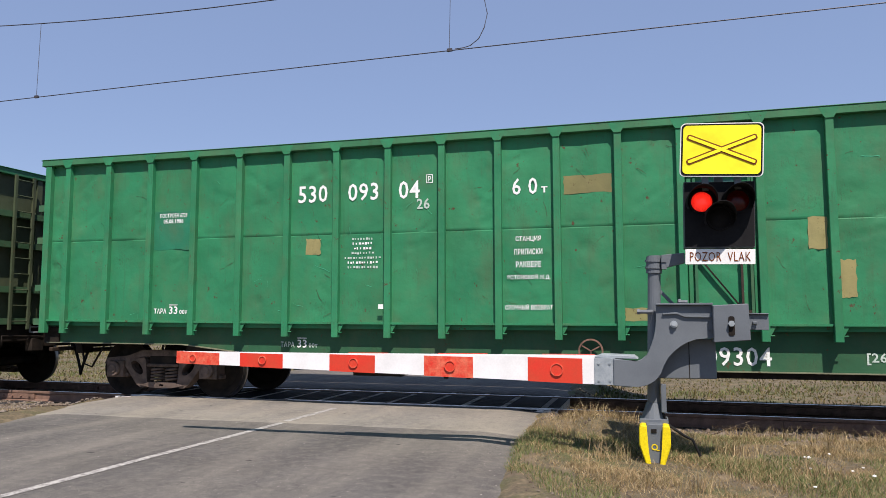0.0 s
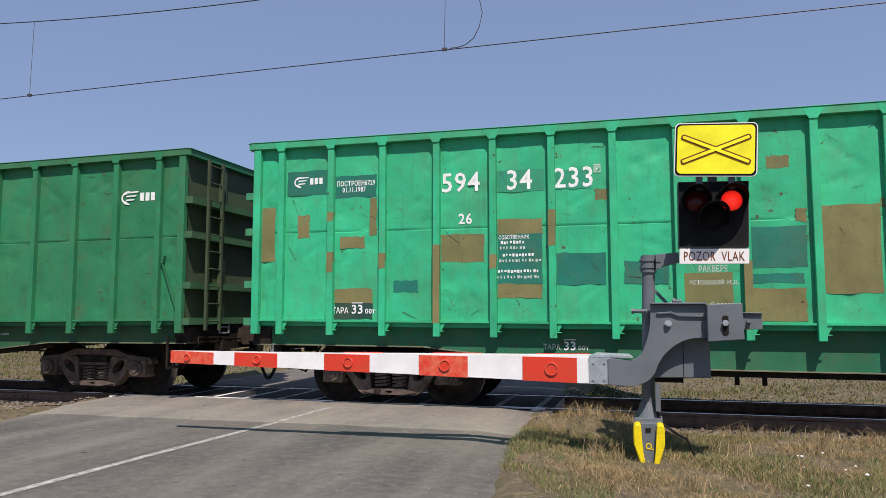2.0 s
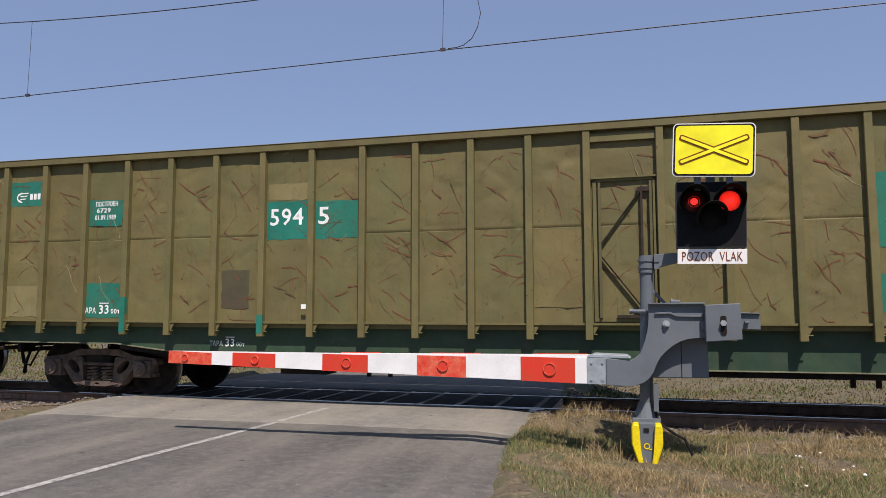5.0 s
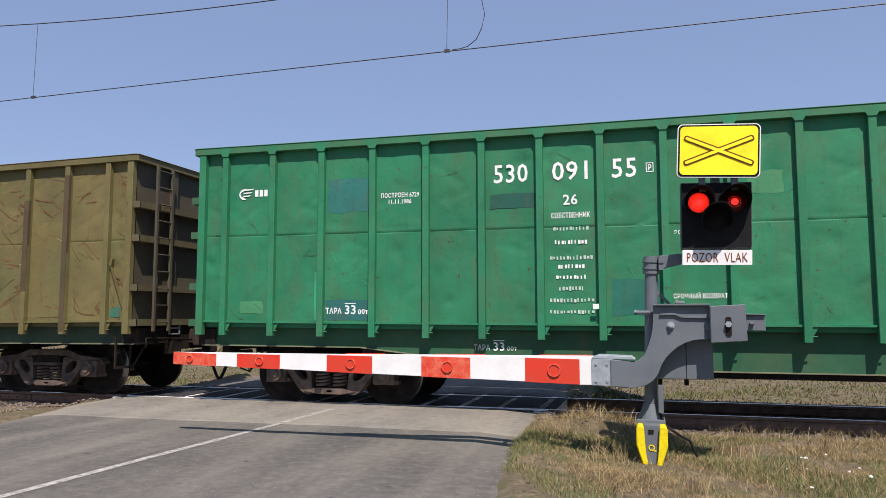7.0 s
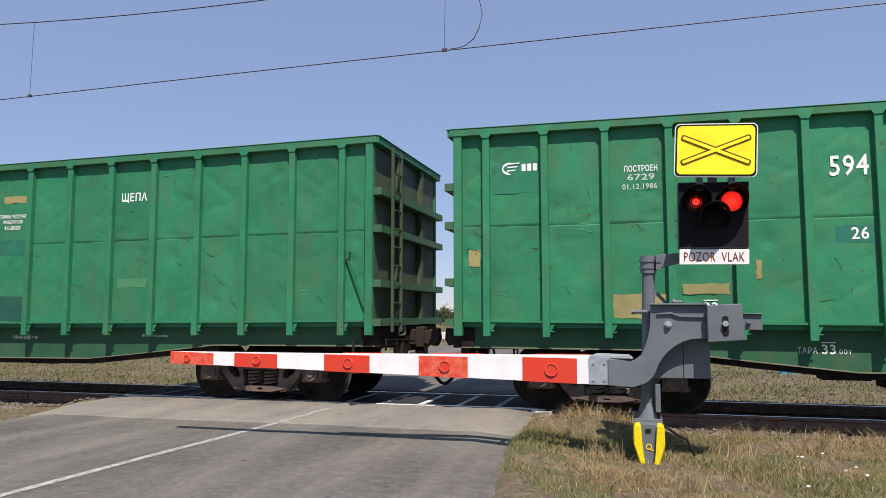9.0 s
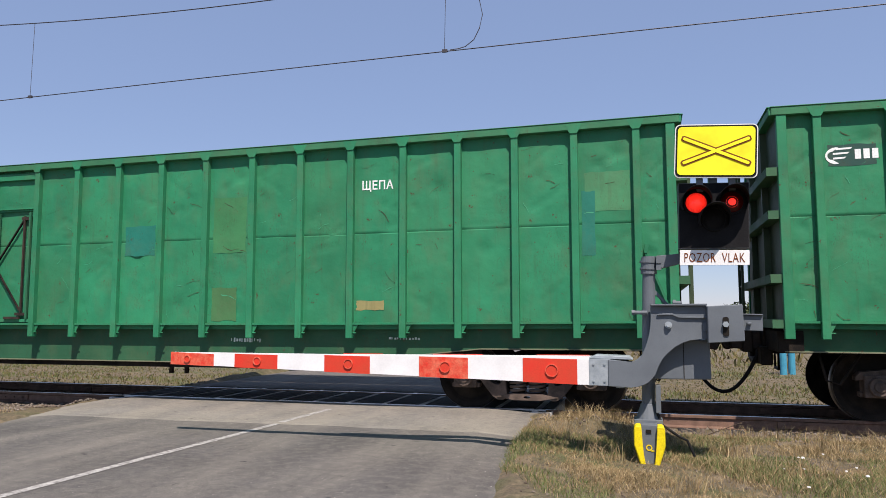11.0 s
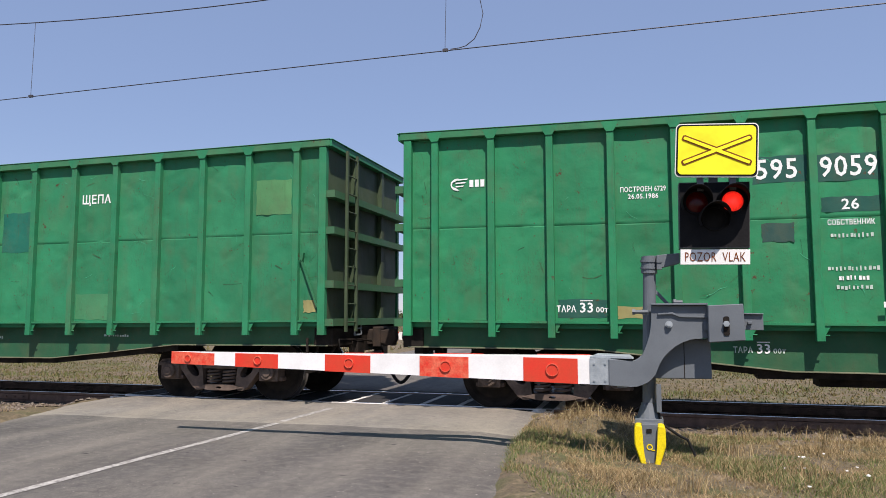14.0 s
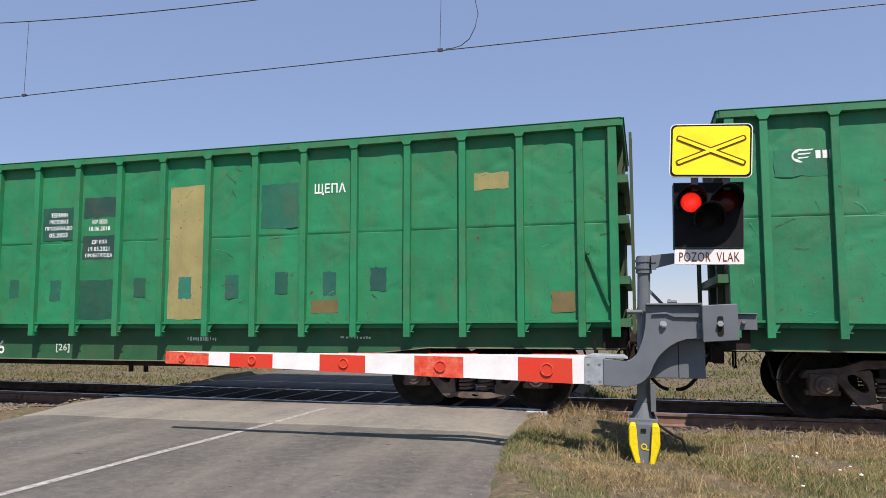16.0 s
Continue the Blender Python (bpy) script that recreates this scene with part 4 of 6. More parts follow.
def step_fill(bm):
    for y in (-0.18, 0.18):
        bar(bm, (0, y, 1.05), (0, y, 0.52), 0.03)
    bar(bm, (0, -0.18, 0.53), (0, 0.18, 0.53), 0.04)
    bar(bm, (0, -0.18, 0.78), (0, 0.18, 0.78), 0.03)


def hose_fill(bm):
    """Half of the loop that hangs between two wagons."""
    pts = [(0.1, 0.30, 0.98)]
    for i in range(11):
        a = i / 10
        pts.append((0.13 + 0.497 * a, 0.30 - 0.30 * a * a, 0.90 - 0.64 * math.sin(a * math.pi / 2) ** 0.9))
    tube(bm, pts, 0.028, 8)


END_SHEET = simple("end_wall", PAINT, end_sheet_fill)
END_CHORD = simple("end_chord", PAINT, end_chord_fill, bevel=0.006)
END_BEAM = simple("end_beam", PAINT, end_beam_fill)
END_POST = simple("end_post", PAINT, end_post_fill)
BUFFER = simple("headstock", UNDER, buffer_fill, bevel=0.01)
COUPLER = simple("coupler", COUPLING, coupler_fill, bevel=0.015)
ROD = simple("uncoupling_rod", UNDER, rod_fill, True)
BRACKET = simple("bracket", UNDER, bracket_fill, bevel=0.02)
HOLDER = simple("card_holder", GALV, holder_fill)
LADDER = simple("ladder", PAINT, ladder_fill)
STEP = simple("step", UNDER, step_fill)
HOSE = simple("brake_hose", RUBBER, hose_fill, True)


# bogie: three-piece cast frame (local x along the track, origin between the axles on the rail head)
def side_frame_fill(bm):
    top = [(-1.18, 0.60), (-1.12, 0.66), (-0.70, 0.70), (-0.42, 0.80), (0.42, 0.80), (0.70, 0.70), (1.12, 0.66), (1.18, 0.60)]
    low = [(1.18, 0.52), (0.74, 0.52), (0.42, 0.20), (0.34, 0.16), (-0.34, 0.16), (-0.42, 0.20), (-0.74, 0.52), (-1.18, 0.52)]
    # upper chord, lower chord and the two slanting legs round the spring opening
    plate(bm, top + [(1.18, 0.55), (0.74, 0.60), (0.40, 0.69), (-0.40, 0.69), (-0.74, 0.60), (-1.18, 0.55)], -0.09, 0.09)
    for s in (1, -1):
        arm = [(0.34, 0.68), (0.80, 0.61), (0.77, 0.53), (0.69, 0.44), (0.60, 0.32), (0.50, 0.20), (0.43, 0.165), (0.31, 0.165), (0.29, 0.25), (0.31, 0.34)]
        holed_plate(bm, [(s * x, z) for x, z in arm], (s * 0.51, 0.50), 0.155, 0.075, s * 0.75, -0.10, 0.09)
    holed_plate(bm, [(-0.44, 0.165), (0.44, 0.165), (0.44, 0.235), (0.36, 0.262), (-0.36, 0.262), (-0.44, 0.235)], (0.0, 0.21), 0.05, 0.018, 0, -0.12, 0.09)


def axlebox_fill(bm):
    box(bm, -0.17, 0.17, -0.13, 0.12, 0.335, 0.62)
    bm2 = 0.1
    plate(bm, [(bm2 * 1.25 * math.cos(a * math.tau / 18), 0.4785 + bm2 * 1.25 * math.sin(a * math.tau / 18)) for a in range(18)], -0.19, -0.12)
    plate(bm, [(0.075 * math.cos(a * math.tau / 14), 0.4785 + 0.075 * math.sin(a * math.tau / 14)) for a in range(14)], -0.21, -0.185)
    box(bm, -0.21, 0.21, -0.06, 0.10, 0.335, 0.40)


def spring_fill(bm):
    for cx in (-0.145, 0.145):
        pts = [(cx + 0.112 * math.cos(a), 0.0 + 0.112 * math.sin(a), 0.27 + 0.25 * i / 64) for i, a in ((i, i * math.tau / 14) for i in range(65))]
        tube(bm, pts, 0.021, 8)
    box(bm, -0.30, 0.30, -0.12, 0.14, 0.52, 0.57)


def bolster_fill(bm):
    box(bm, -0.26, 0.26, -1.12, 1.12, 0.50, 0.70)
    tube(bm, [(0, 0, 0.7), (0, 0, 0.86)], 0.25, 18)
    for y in (-0.75, 0.75):
        box(bm, -0.12, 0.12, y - 0.12, y + 0.12, 0.7, 0.80)
    for x in (-0.52, 0.52):
        box(bm, x - 0.05, x + 0.05, -0.9, 0.9, 0.36, 0.46)
        for y in (-0.77, 0.77):
            box(bm, x - 0.06, x + 0.06, y - 0.06, y + 0.06, 0.3, 0.56)


def wheelset_fill(bm):
    """Centred on the axle."""
    tube(bm, [(0, -1.15, 0), (0, 1.15, 0)], 0.075, 14)
    for s in (-1, 1):
        seg = 44
        prof = [(0.10, 0.87), (0.14, 0.86), (0.20, 0.80), (0.34, 0.79), (0.40, 0.83), (0.4785, 0.85), (0.4785, 0.755), (0.505, 0.745), (0.505, 0.725),
                (0.40, 0.72), (0.34, 0.75), (0.20, 0.755), (0.14, 0.70), (0.10, 0.69)]
        rings = [[bm.verts.new((r * math.cos(k * math.tau / seg), s * y, r * math.sin(k * math.tau / seg))) for k in range(seg)] for r, y in prof]
        for r0, r1 in zip(rings, rings[1:]):
            for k in range(seg):
                bm.faces.new((r0[k], r0[(k + 1) % seg], r1[(k + 1) % seg], r1[k]))


def tread_fill(bm):
    seg = 44
    for s in (-1,):
        rings = [[bm.verts.new((r * math.cos(k * math.tau / seg), s * y, r * math.sin(k * math.tau / seg))) for k in range(seg)]
                 for r, y in ((0.476, 0.853), (0.481, 0.848), (0.481, 0.757), (0.507, 0.747))]
        for r0, r1 in zip(rings, rings[1:]):
            for k in range(seg):
                bm.faces.new((r0[k], r0[(k + 1) % seg], r1[(k + 1) % seg], r1[k]))


SIDE_FRAME = simple("side_frame", BOGIE, side_frame_fill, bevel=0.012)
AXLEBOX = simple("axlebox", BOGIE, axlebox_fill, bevel=0.01)
SPRINGS = simple("spring_nest", BOGIE, spring_fill, True)
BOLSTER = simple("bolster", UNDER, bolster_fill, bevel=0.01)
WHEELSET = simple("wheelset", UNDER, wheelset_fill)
TREADS = simple("tread", TREAD, tread_fill, True)
WHEELS = []


def build_bogie(wagon, x):
    bogie = put("bogie", BOLSTER, wagon, (x, 0, 0), label="three-piece cast bogie caked in brown dust")
    for s in (-1, 1):
        put("side_frame", SIDE_FRAME, bogie, (0, s * 1.02, 0), (0, 0, 0 if s < 0 else 180))
        put("spring_nest", SPRINGS, bogie, (0, s * 1.02, 0), (0, 0, 0 if s < 0 else 180))
        for ax in (-0.925, 0.925):
            put("axlebox", AXLEBOX, bogie, (ax, s * 1.04, 0), (0, 0, 0 if s < 0 else 180))
    for ax in (-0.925, 0.925):
        w = put("wheelset", WHEELSET, bogie, (ax, 0, 0.4785), label="dark steel wheelset with worn treads")
        WHEELS.append((w, ax))
        # the bright treads turn with nothing to show it, so they stay with the frame
        for turn in (0, 180):
            put("tread", TREADS, bogie, (ax, 0, 0.4785), (0, 0, turn), label="bright worn wheel tread")


TAN, OLIVE, TEAL, DARK, BLUISH = (0.30, 0.26, 0.11), (0.19, 0.17, 0.07), (0.008, 0.155, 0.115), (0.010, 0.08, 0.062), (0.018, 0.15, 0.135)
LIGHTG, SLATE, RUSTP = (0.05, 0.225, 0.105), (0.018, 0.06, 0.052), (0.16, 0.12, 0.05)


def add_patch(wagon, bay, u0, u1, z1, z0, color, seed):
    """A hand-painted patch on one side sheet, its edges a little wavy."""
    a, b = bay_span(bay)
    a, b = a + 0.05, b - 0.05
    x0, x1 = a + (b - a) * u0, a + (b - a) * u1
    rnd = random.Random(seed)
    bm = bmesh.new()
    n = 6
    pts = [(x0 + (x1 - x0) * i / n, z1 + rnd.uniform(-0.014, 0.008)) for i in range(n + 1)]
    pts += [(x1 + rnd.uniform(-0.014, 0.006), z1 + (z0 - z1) * i / n) for i in range(1, n)]
    pts += [(x1 + (x0 - x1) * i / n, z0 + rnd.uniform(-0.010, 0.014)) for i in range(n + 1)]
    pts += [(x0 + rnd.uniform(-0.006, 0.014), z0 + (z1 - z0) * i / n) for i in range(1, n)]
    f = bm.faces.new([bm.verts.new((x, 0, z + sag(x))) for x, z in pts])
    f.normal_update()
    if f.normal.y > 0:
        f.normal_flip()
    me = bpy.data.meshes.new("paint_patch")
    bm.to_mesh(me)
    bm.free()
    me.materials.append(PAINT)
    put("paint_patch", me, wagon, (0, NEAR_SIDE + RECESS - 0.0006 - 0.0003 * (seed % 9), 0), color=color, label="touched-up patch of paint")


def add_post_patch(wagon, k, z1, z0, color):
    """Touched-up paint wrapped round a side post."""
    x = POST_X[k]
    bm = bmesh.new()
    plate(bm, [(-0.051, z0), (0.049, z0 + 0.012), (0.051, z1 - 0.01), (0.0, z1), (-0.050, z1 - 0.014)], -0.0015, 0.05)
    part("paint_patch", bm, PAINT, wagon, "touched-up patch of paint", color=color, at=(x, NEAR_SIDE, sag(x)))


def add_text(wagon, text, x, z, h, w=None, faded=False, on_sill=False, bold=0.018):
    me = lettering(text, h, w, bold)
    me.materials.append(FADED if faded else LETTER)
    tagged(put("lettering", me, wagon, (x, NEAR_SIDE + (0.228 if on_sill else RECESS - 0.0044), z + sag(x)), label="white stencilled lettering"), kind="stuff")


def add_bars(wagon, x, z, widths, h=0.06, step=0.115, on_sill=False):
    """Lines that are left unread: plain bars of their size."""
    rnd = random.Random(int(x * 100))
    for i, w in enumerate(widths):
        bm = bmesh.new()
        cells = max(3, int(w / 0.045))
        for c in range(cells):
            cw = w / cells
            x0 = -w / 2 + c * cw
            lo, hi = rnd.choice(((0.15, 0.8), (0.1, 0.45), (0.2, 0.9), (0.15, 0.6)))
            box(bm, x0 + cw * lo, x0 + cw * hi, -0.001, 0.001, -h * rnd.uniform(0.2, 0.42), h * rnd.uniform(0.2, 0.42))
        tagged(part("bar", bm, FADED if rnd.random() < 0.7 else LETTER, wagon, "white bars of small writing",
                    at=(x, NEAR_SIDE + (0.228 if on_sill else RECESS - 0.0044), z - i * step + sag(x))), kind="stuff")


def add_logo(wagon, x, z, s, letters=True):
    """White swoosh with speed lines, and three block shapes beside it."""
    bm = bmesh.new()
    pts = [(0.105 * math.cos(radians(a)), 0.09 * math.sin(radians(a))) for a in range(75, 286, 15)]
    pts += [(-0.035 + 0.05 * math.cos(radians(a)), 0.045 * math.sin(radians(a))) for a in range(270, 89, -30)]
    plate(bm, [(px * s, pz * s) for px, pz in pts], -0.001, 0.001)
    for k, (xa, xb) in enumerate(((0.0, 0.16), (-0.03, 0.13), (-0.03, 0.10))):
        z0 = 0.078 - k * 0.05
        plate(bm, [(px * s, pz * s) for px, pz in ((xa, z0 - 0.018), (xb - 0.02, z0 - 0.012), (xb, z0 + 0.006), (xa, z0 + 0.002))], -0.001, 0.001)
    if letters:
        for k in range(3):
            x0 = 0.18 + k * 0.082
            box(bm, x0 * s, (x0 + 0.058) * s, -0.001, 0.001, -0.045 * s, 0.06 * s)
    part("logo", bm, LETTER, wagon, "white swoosh emblem", at=(x, NEAR_SIDE + RECESS - 0.0044, z + sag(x)))


def add_tara(wagon, x, z, k=1.0, faded=False, on_sill=False):
    """The tare mark: small word, large tonnes under a stroke, small rest."""
    add_text(wagon, "ТАРА", x - 0.20 * k, z - 0.015 * k, 0.085 * k, 0.24 * k, faded, on_sill)
    add_text(wagon, "33", x + 0.05 * k, z, 0.125 * k, 0.16 * k, False, on_sill)
    add_text(wagon, "00т", x + 0.24 * k, z - 0.025 * k, 0.07 * k, 0.15 * k, faded, on_sill)
    bm = bmesh.new()
    box(bm, -0.08 * k, 0.08 * k, -0.001, 0.001, 0.08 * k, 0.092 * k)
    part("stroke", bm, LETTER, wagon, at=(x + 0.05 * k, NEAR_SIDE + (0.228 if on_sill else RECESS - 0.0044), z + sag(x)))


def add_sixty(wagon, x, z, k=1.0):
    add_text(wagon, "6 0", x - 0.04 * k, z, 0.24 * k, 0.36 * k, bold=0.012)
    add_text(wagon, "т", x + 0.24 * k, z - 0.06 * k, 0.09 * k, 0.09 * k)


def add_mark(wagon, x, z, k=1.0):
    """A boxed letter beside the number."""
    bm = bmesh.new()
    for x0, x1, z0, z1 in ((-0.05, 0.05, 0.055, 0.065), (-0.05, 0.05, -0.065, -0.055), (-0.05, -0.04, -0.055, 0.055), (0.04, 0.05, -0.055, 0.055)):
        box(bm, x0 * k, x1 * k, -0.001, 0.001, z0 * k, z1 * k)
    part("mark_frame", bm, LETTER, wagon, at=(x, NEAR_SIDE + RECESS - 0.0044, z + sag(x)))
    add_text(wagon, "Р", x, z, 0.08 * k, 0.045 * k)


def bay_mid(k):
    a, b = bay_span(k)
    return (a + b) / 2


def add_scratches(wagon, index):
    """Scuffs, chips and gouges over the side sheets, rust-brown or pale, each a short crooked stroke."""
    rnd = random.Random(900 + index)
    brown = index == 2
    for name, count, color in (("rust_wear", 600 if brown else 80, (0.17, 0.052, 0.028) if brown else (0.06, 0.05, 0.025)),
                               ("pale_wear", 40 if brown else 60, (0.30, 0.24, 0.12) if brown else (0.05, 0.36, 0.2)), ("dark_wear", 60 if brown else 22, (0.09, 0.055, 0.025) if brown else (0.02, 0.04, 0.022))):
        bm = bmesh.new()
        for _ in range(count):
            k = rnd.randrange(27)
            a, b = bay_span(k)
            x, z = rnd.uniform(a + 0.08, b - 0.08), rnd.uniform(LEDGE + 0.06, CHORD - 0.12)
            ang = rnd.choice((rnd.gauss(0.9, 0.4), rnd.gauss(-0.8, 0.5), rnd.uniform(-1.57, 1.57)))
            n = rnd.randint(3, 7)
            w = rnd.uniform(0.003, 0.009) * (1.25 if brown else 0.6)
            step = rnd.uniform(0.02, 0.055) * (1.9 if brown else 0.9)
            line = []
            for i in range(n + 1):
                line.append((min(max(x, a + 0.06), b - 0.06), z, w * rnd.uniform(0.35, 1.15)))
                ang += rnd.gauss(0, 0.18)
                x, z = x + step * math.cos(ang), min(max(z + step * math.sin(ang), LEDGE + 0.02), CHORD - 0.02)
            up = [bm.verts.new((px, 0, pz + pw + sag(px))) for px, pz, pw in line]
            lo = [bm.verts.new((px - pw * 0.7, 0, pz - pw + sag(px))) for px, pz, pw in line]
            for i in range(n):
                bm.faces.new((lo[i], lo[i + 1], up[i + 1], up[i]))
        me = bpy.data.meshes.new(name)
        bm.to_mesh(me)
        bm.free()
        me.materials.append(PAINT)
        tagged(put(name, me, wagon, (0, NEAR_SIDE + RECESS - 0.0036, 0), color=color, label="scuffs and chips in the paint"), kind="stuff")


def build_door(wagon, color):
    """The small braced hatch in the middle bay."""
    x0, x1 = POST_X[12] + 0.075, POST_X[13] - 0.075
    y = NEAR_SIDE + RECESS
    bm = bmesh.new()
    box(bm, POST_X[12] + 0.05, POST_X[13] - 0.05, -0.05, 0.0, CHORD - 0.16, CHORD - 0.04)
    part("door_header", bm, PAINT, wagon, color=color, at=(0, y, sag(x0)), bevel=0.006)
    door = part("door", door_leaf(x0, x1), PAINT, wagon, "small braced side door, shut", color=color, at=(0, y, sag(x0)))
    bm = bmesh.new()
    for a, b in (((x0 + 0.09, -0.05, 3.22), (x0 + 0.09, -0.05, 1.36)), ((x1 - 0.06, -0.05, 3.22), (x1 - 0.06, -0.05, 1.36))):
        bar(bm, a, b, 0.035)
    part("lock_rod", bm, PAINT, door, color=tuple(c * 0.6 + 0.01 for c in color))
    bm = bmesh.new()
    bar(bm, (x1 - 0.20, -0.045, 3.08), (x0 + 0.10, -0.045, 2.36), 0.034, 0.02)
    bar(bm, (x0 + 0.10, -0.045, 2.20), (x1 - 0.20, -0.045, 1.50), 0.034, 0.02)
    part("brace", bm, UNDER, door, "dark diagonal braces")
    bm = bmesh.new()
    bar(bm, (x1 - 0.18, -0.05, 3.15), (x1 - 0.18, -0.05, 1.45), 0.03)
    box(bm, x1 - 0.24, x1 - 0.05, -0.06, -0.02, 3.08, 3.14)
    box(bm, x1 - 0.30, x1 - 0.05, -0.06, -0.02, 1.42, 1.47)
    box(bm, x0 + 0.3, x1 - 0.2, -0.07, -0.03, 1.36, 1.40)
    part("latch", bm, COUPLING, door, "rusty latch and hinge bars")


def door_leaf(x0, x1):
    bm = bmesh.new()
    box(bm, x0, x1, -0.03, -0.012, 3.24, 3.30)
    box(bm, x0 - 0.02, x1 + 0.02, -0.06, -0.012, 3.275, 3.30)
    box(bm, x0, x0 + 0.05, -0.03, -0.012, 1.33, 3.27)
    box(bm, x1 - 0.03, x1, -0.03, -0.012, 1.33, 3.27)
    box(bm, x0, x1, -0.04, -0.012, 1.31, 1.36)
    return bm


def build_wagon(name_label, color, index, offset, sill=None, plain_end=None):
    wagon = thing("wood_chip_wagon", name_label, "freight wagon", (0, TRACK_Y, 0), group="wagons of the freight train")
    # sill: body paint dulled by dirt, darkened further to deepen the ledge's shade
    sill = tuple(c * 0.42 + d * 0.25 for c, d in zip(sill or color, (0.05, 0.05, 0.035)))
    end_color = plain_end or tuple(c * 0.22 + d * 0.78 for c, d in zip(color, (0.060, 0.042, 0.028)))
    rnd = random.Random(index)

    def shade(c, k=0.08):
        f = 1 + rnd.uniform(-k, k)
        return tuple(v * f for v in c)
    for s in (0, 1):
        turn = (0, 0, 180 * s)

        def place(x, y, z=0.0):
            return (x, NEAR_SIDE + y, z) if not s else (LENGTH - x, -NEAR_SIDE - y, z)
        for k in range(27):
            a, b = bay_span(k)
            if k in (0, 26):
                me, w = (FLAT_END if s else END_PANEL), 0.36
            elif k == 13:
                me, w = (FLAT_DOOR if s else DOOR_PANEL), 0.88
            else:
                me, w = (FLAT_PANEL if s else PANELS[(k * 5 + index * 3 + (k * k) % 4) % len(PANELS)]), BAY - 0.10
            put("side_panel", me, wagon, place((a + b) / 2 - w / 2, RECESS, sag((a + b) / 2)), turn, color=shade(color))
        for x in POST_X:
            put("side_post", BARE_POST if index == 2 else POST, wagon, place(x, 0, sag(x)), turn, color=shade(color, 0.05))
        for x in (0.06, LENGTH - 0.06):
            put("corner_post", CORNER, wagon, place(x, 0, sag(x)), turn, color=color)
        put("top_chord", CHORD_M, wagon, place(0, 0), turn, color=tuple(c * 0.8 + d * 0.2 for c, d in zip(color, (0.10, 0.075, 0.04))))
        put("side_ledge", LEDGE_M, wagon, place(0, 0), turn, color=color)
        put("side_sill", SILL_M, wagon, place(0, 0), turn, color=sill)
        put("sill_flange", FLANGE_M, wagon, place(0, 0), turn, color=(0.17, 0.165, 0.11))
        # ends
        base = (LENGTH, 0, 0) if not s else (0, 0, 0)
        sg = 1 if not s else -1
        high = (base[0], 0, sag(0))
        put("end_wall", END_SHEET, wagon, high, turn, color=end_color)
        put("end_chord", END_CHORD, wagon, high, turn, color=color)
        for z in (3.22, 2.655, 1.83, 1.25):
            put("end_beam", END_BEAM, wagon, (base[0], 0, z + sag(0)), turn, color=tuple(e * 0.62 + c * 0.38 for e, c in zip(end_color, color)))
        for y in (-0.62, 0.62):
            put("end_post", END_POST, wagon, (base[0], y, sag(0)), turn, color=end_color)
        put("headstock", BUFFER, wagon, base, turn)
        put("coupler", COUPLER, wagon, base, turn, label="rusty automatic coupler")
        put("uncoupling_rod", ROD, wagon, base, turn)
        for y, z in ((-0.6, 0.85), (0.52, 0.83)):
            put("bracket", BRACKET, wagon, (base[0], sg * y, z), turn)
        put("card_holder", HOLDER, wagon, (base[0] + sg * 0.09, sg * -0.6, 1.18), turn, label="pale steel card holder")
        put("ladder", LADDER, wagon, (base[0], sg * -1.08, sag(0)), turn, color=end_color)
        put("step", STEP, wagon, (base[0] - sg * 0.35, sg * -1.35, 0), turn)
        put("brake_hose", HOSE, wagon, base, turn, label="black hanging brake hose")
    put("underframe", FLOOR_M, wagon)
    put("brake_gear", GEAR_M, wagon)
    for x in (0.45, LENGTH - 0.55):
        put("release_lever", LEVER_M, wagon, (x, 0, 0))
    if index in (0, 1):
        bm = bmesh.new()
        ring(bm, 0, 0, 0.17, 0.022, -0.02, 0.005, 24)
        for a in range(3):
            t = a * math.tau / 3 + 0.5
            bar(bm, (0, 0, 0), (0.16 * math.cos(t), 0, 0.16 * math.sin(t)), 0.018)
        part("hand_wheel", bm, RUSTY, wagon, "rusty hand brake wheel", at=(9.32, NEAR_SIDE + 0.14, 0.90))
    add_scratches(wagon, index)
    build_door(wagon, color)
    bm = bmesh.new()
    bar(bm, (LENGTH - 0.42, -0.03, 2.2), (LENGTH - 0.14, -0.03, 1.48), 0.03)
    bar(bm, (LENGTH - 0.42, -0.03, 2.2), (LENGTH - 0.40, -0.03, 2.32), 0.05)
    part("lever", bm, PAINT, wagon, color=tuple(c * 0.8 for c in color), at=(0, NEAR_SIDE + RECESS, sag(0)))
    for x in (2.09, LENGTH - 2.14):
        build_bogie(wagon, x)
    # markings that every wagon carries
    add_tara(wagon, 4.84, 0.95, 1.0, True, True)
    add_bars(wagon, 15.58, 1.02, (0.55,), 0.09, on_sill=True)
    add_bars(wagon, 18.23, 1.05, (0.5,), 0.05, on_sill=True)
    bm = bmesh.new()
    box(bm, -0.04, 0.04, -0.001, 0.001, -0.035, 0.035)
    part("tag", bm, LETTER, wagon, "small white tag", at=(POST_X[7] - 0.09, NEAR_SIDE - 0.004, 1.52))
    TRAIN.append((wagon, -10.02 + index * PITCH_LEN + offset))
    return wagon


TRAIN = []
GREEN_A, GREEN_B, BROWN_C, GREEN_D = (0.018, 0.185, 0.083), (0.018, 0.42, 0.21), (0.142, 0.115, 0.046), (0.016, 0.177, 0.087)
GREEN_E, GREEN_F, GREEN_G = (0.016, 0.193, 0.092), (0.017, 0.187, 0.087), (0.011, 0.192, 0.083)


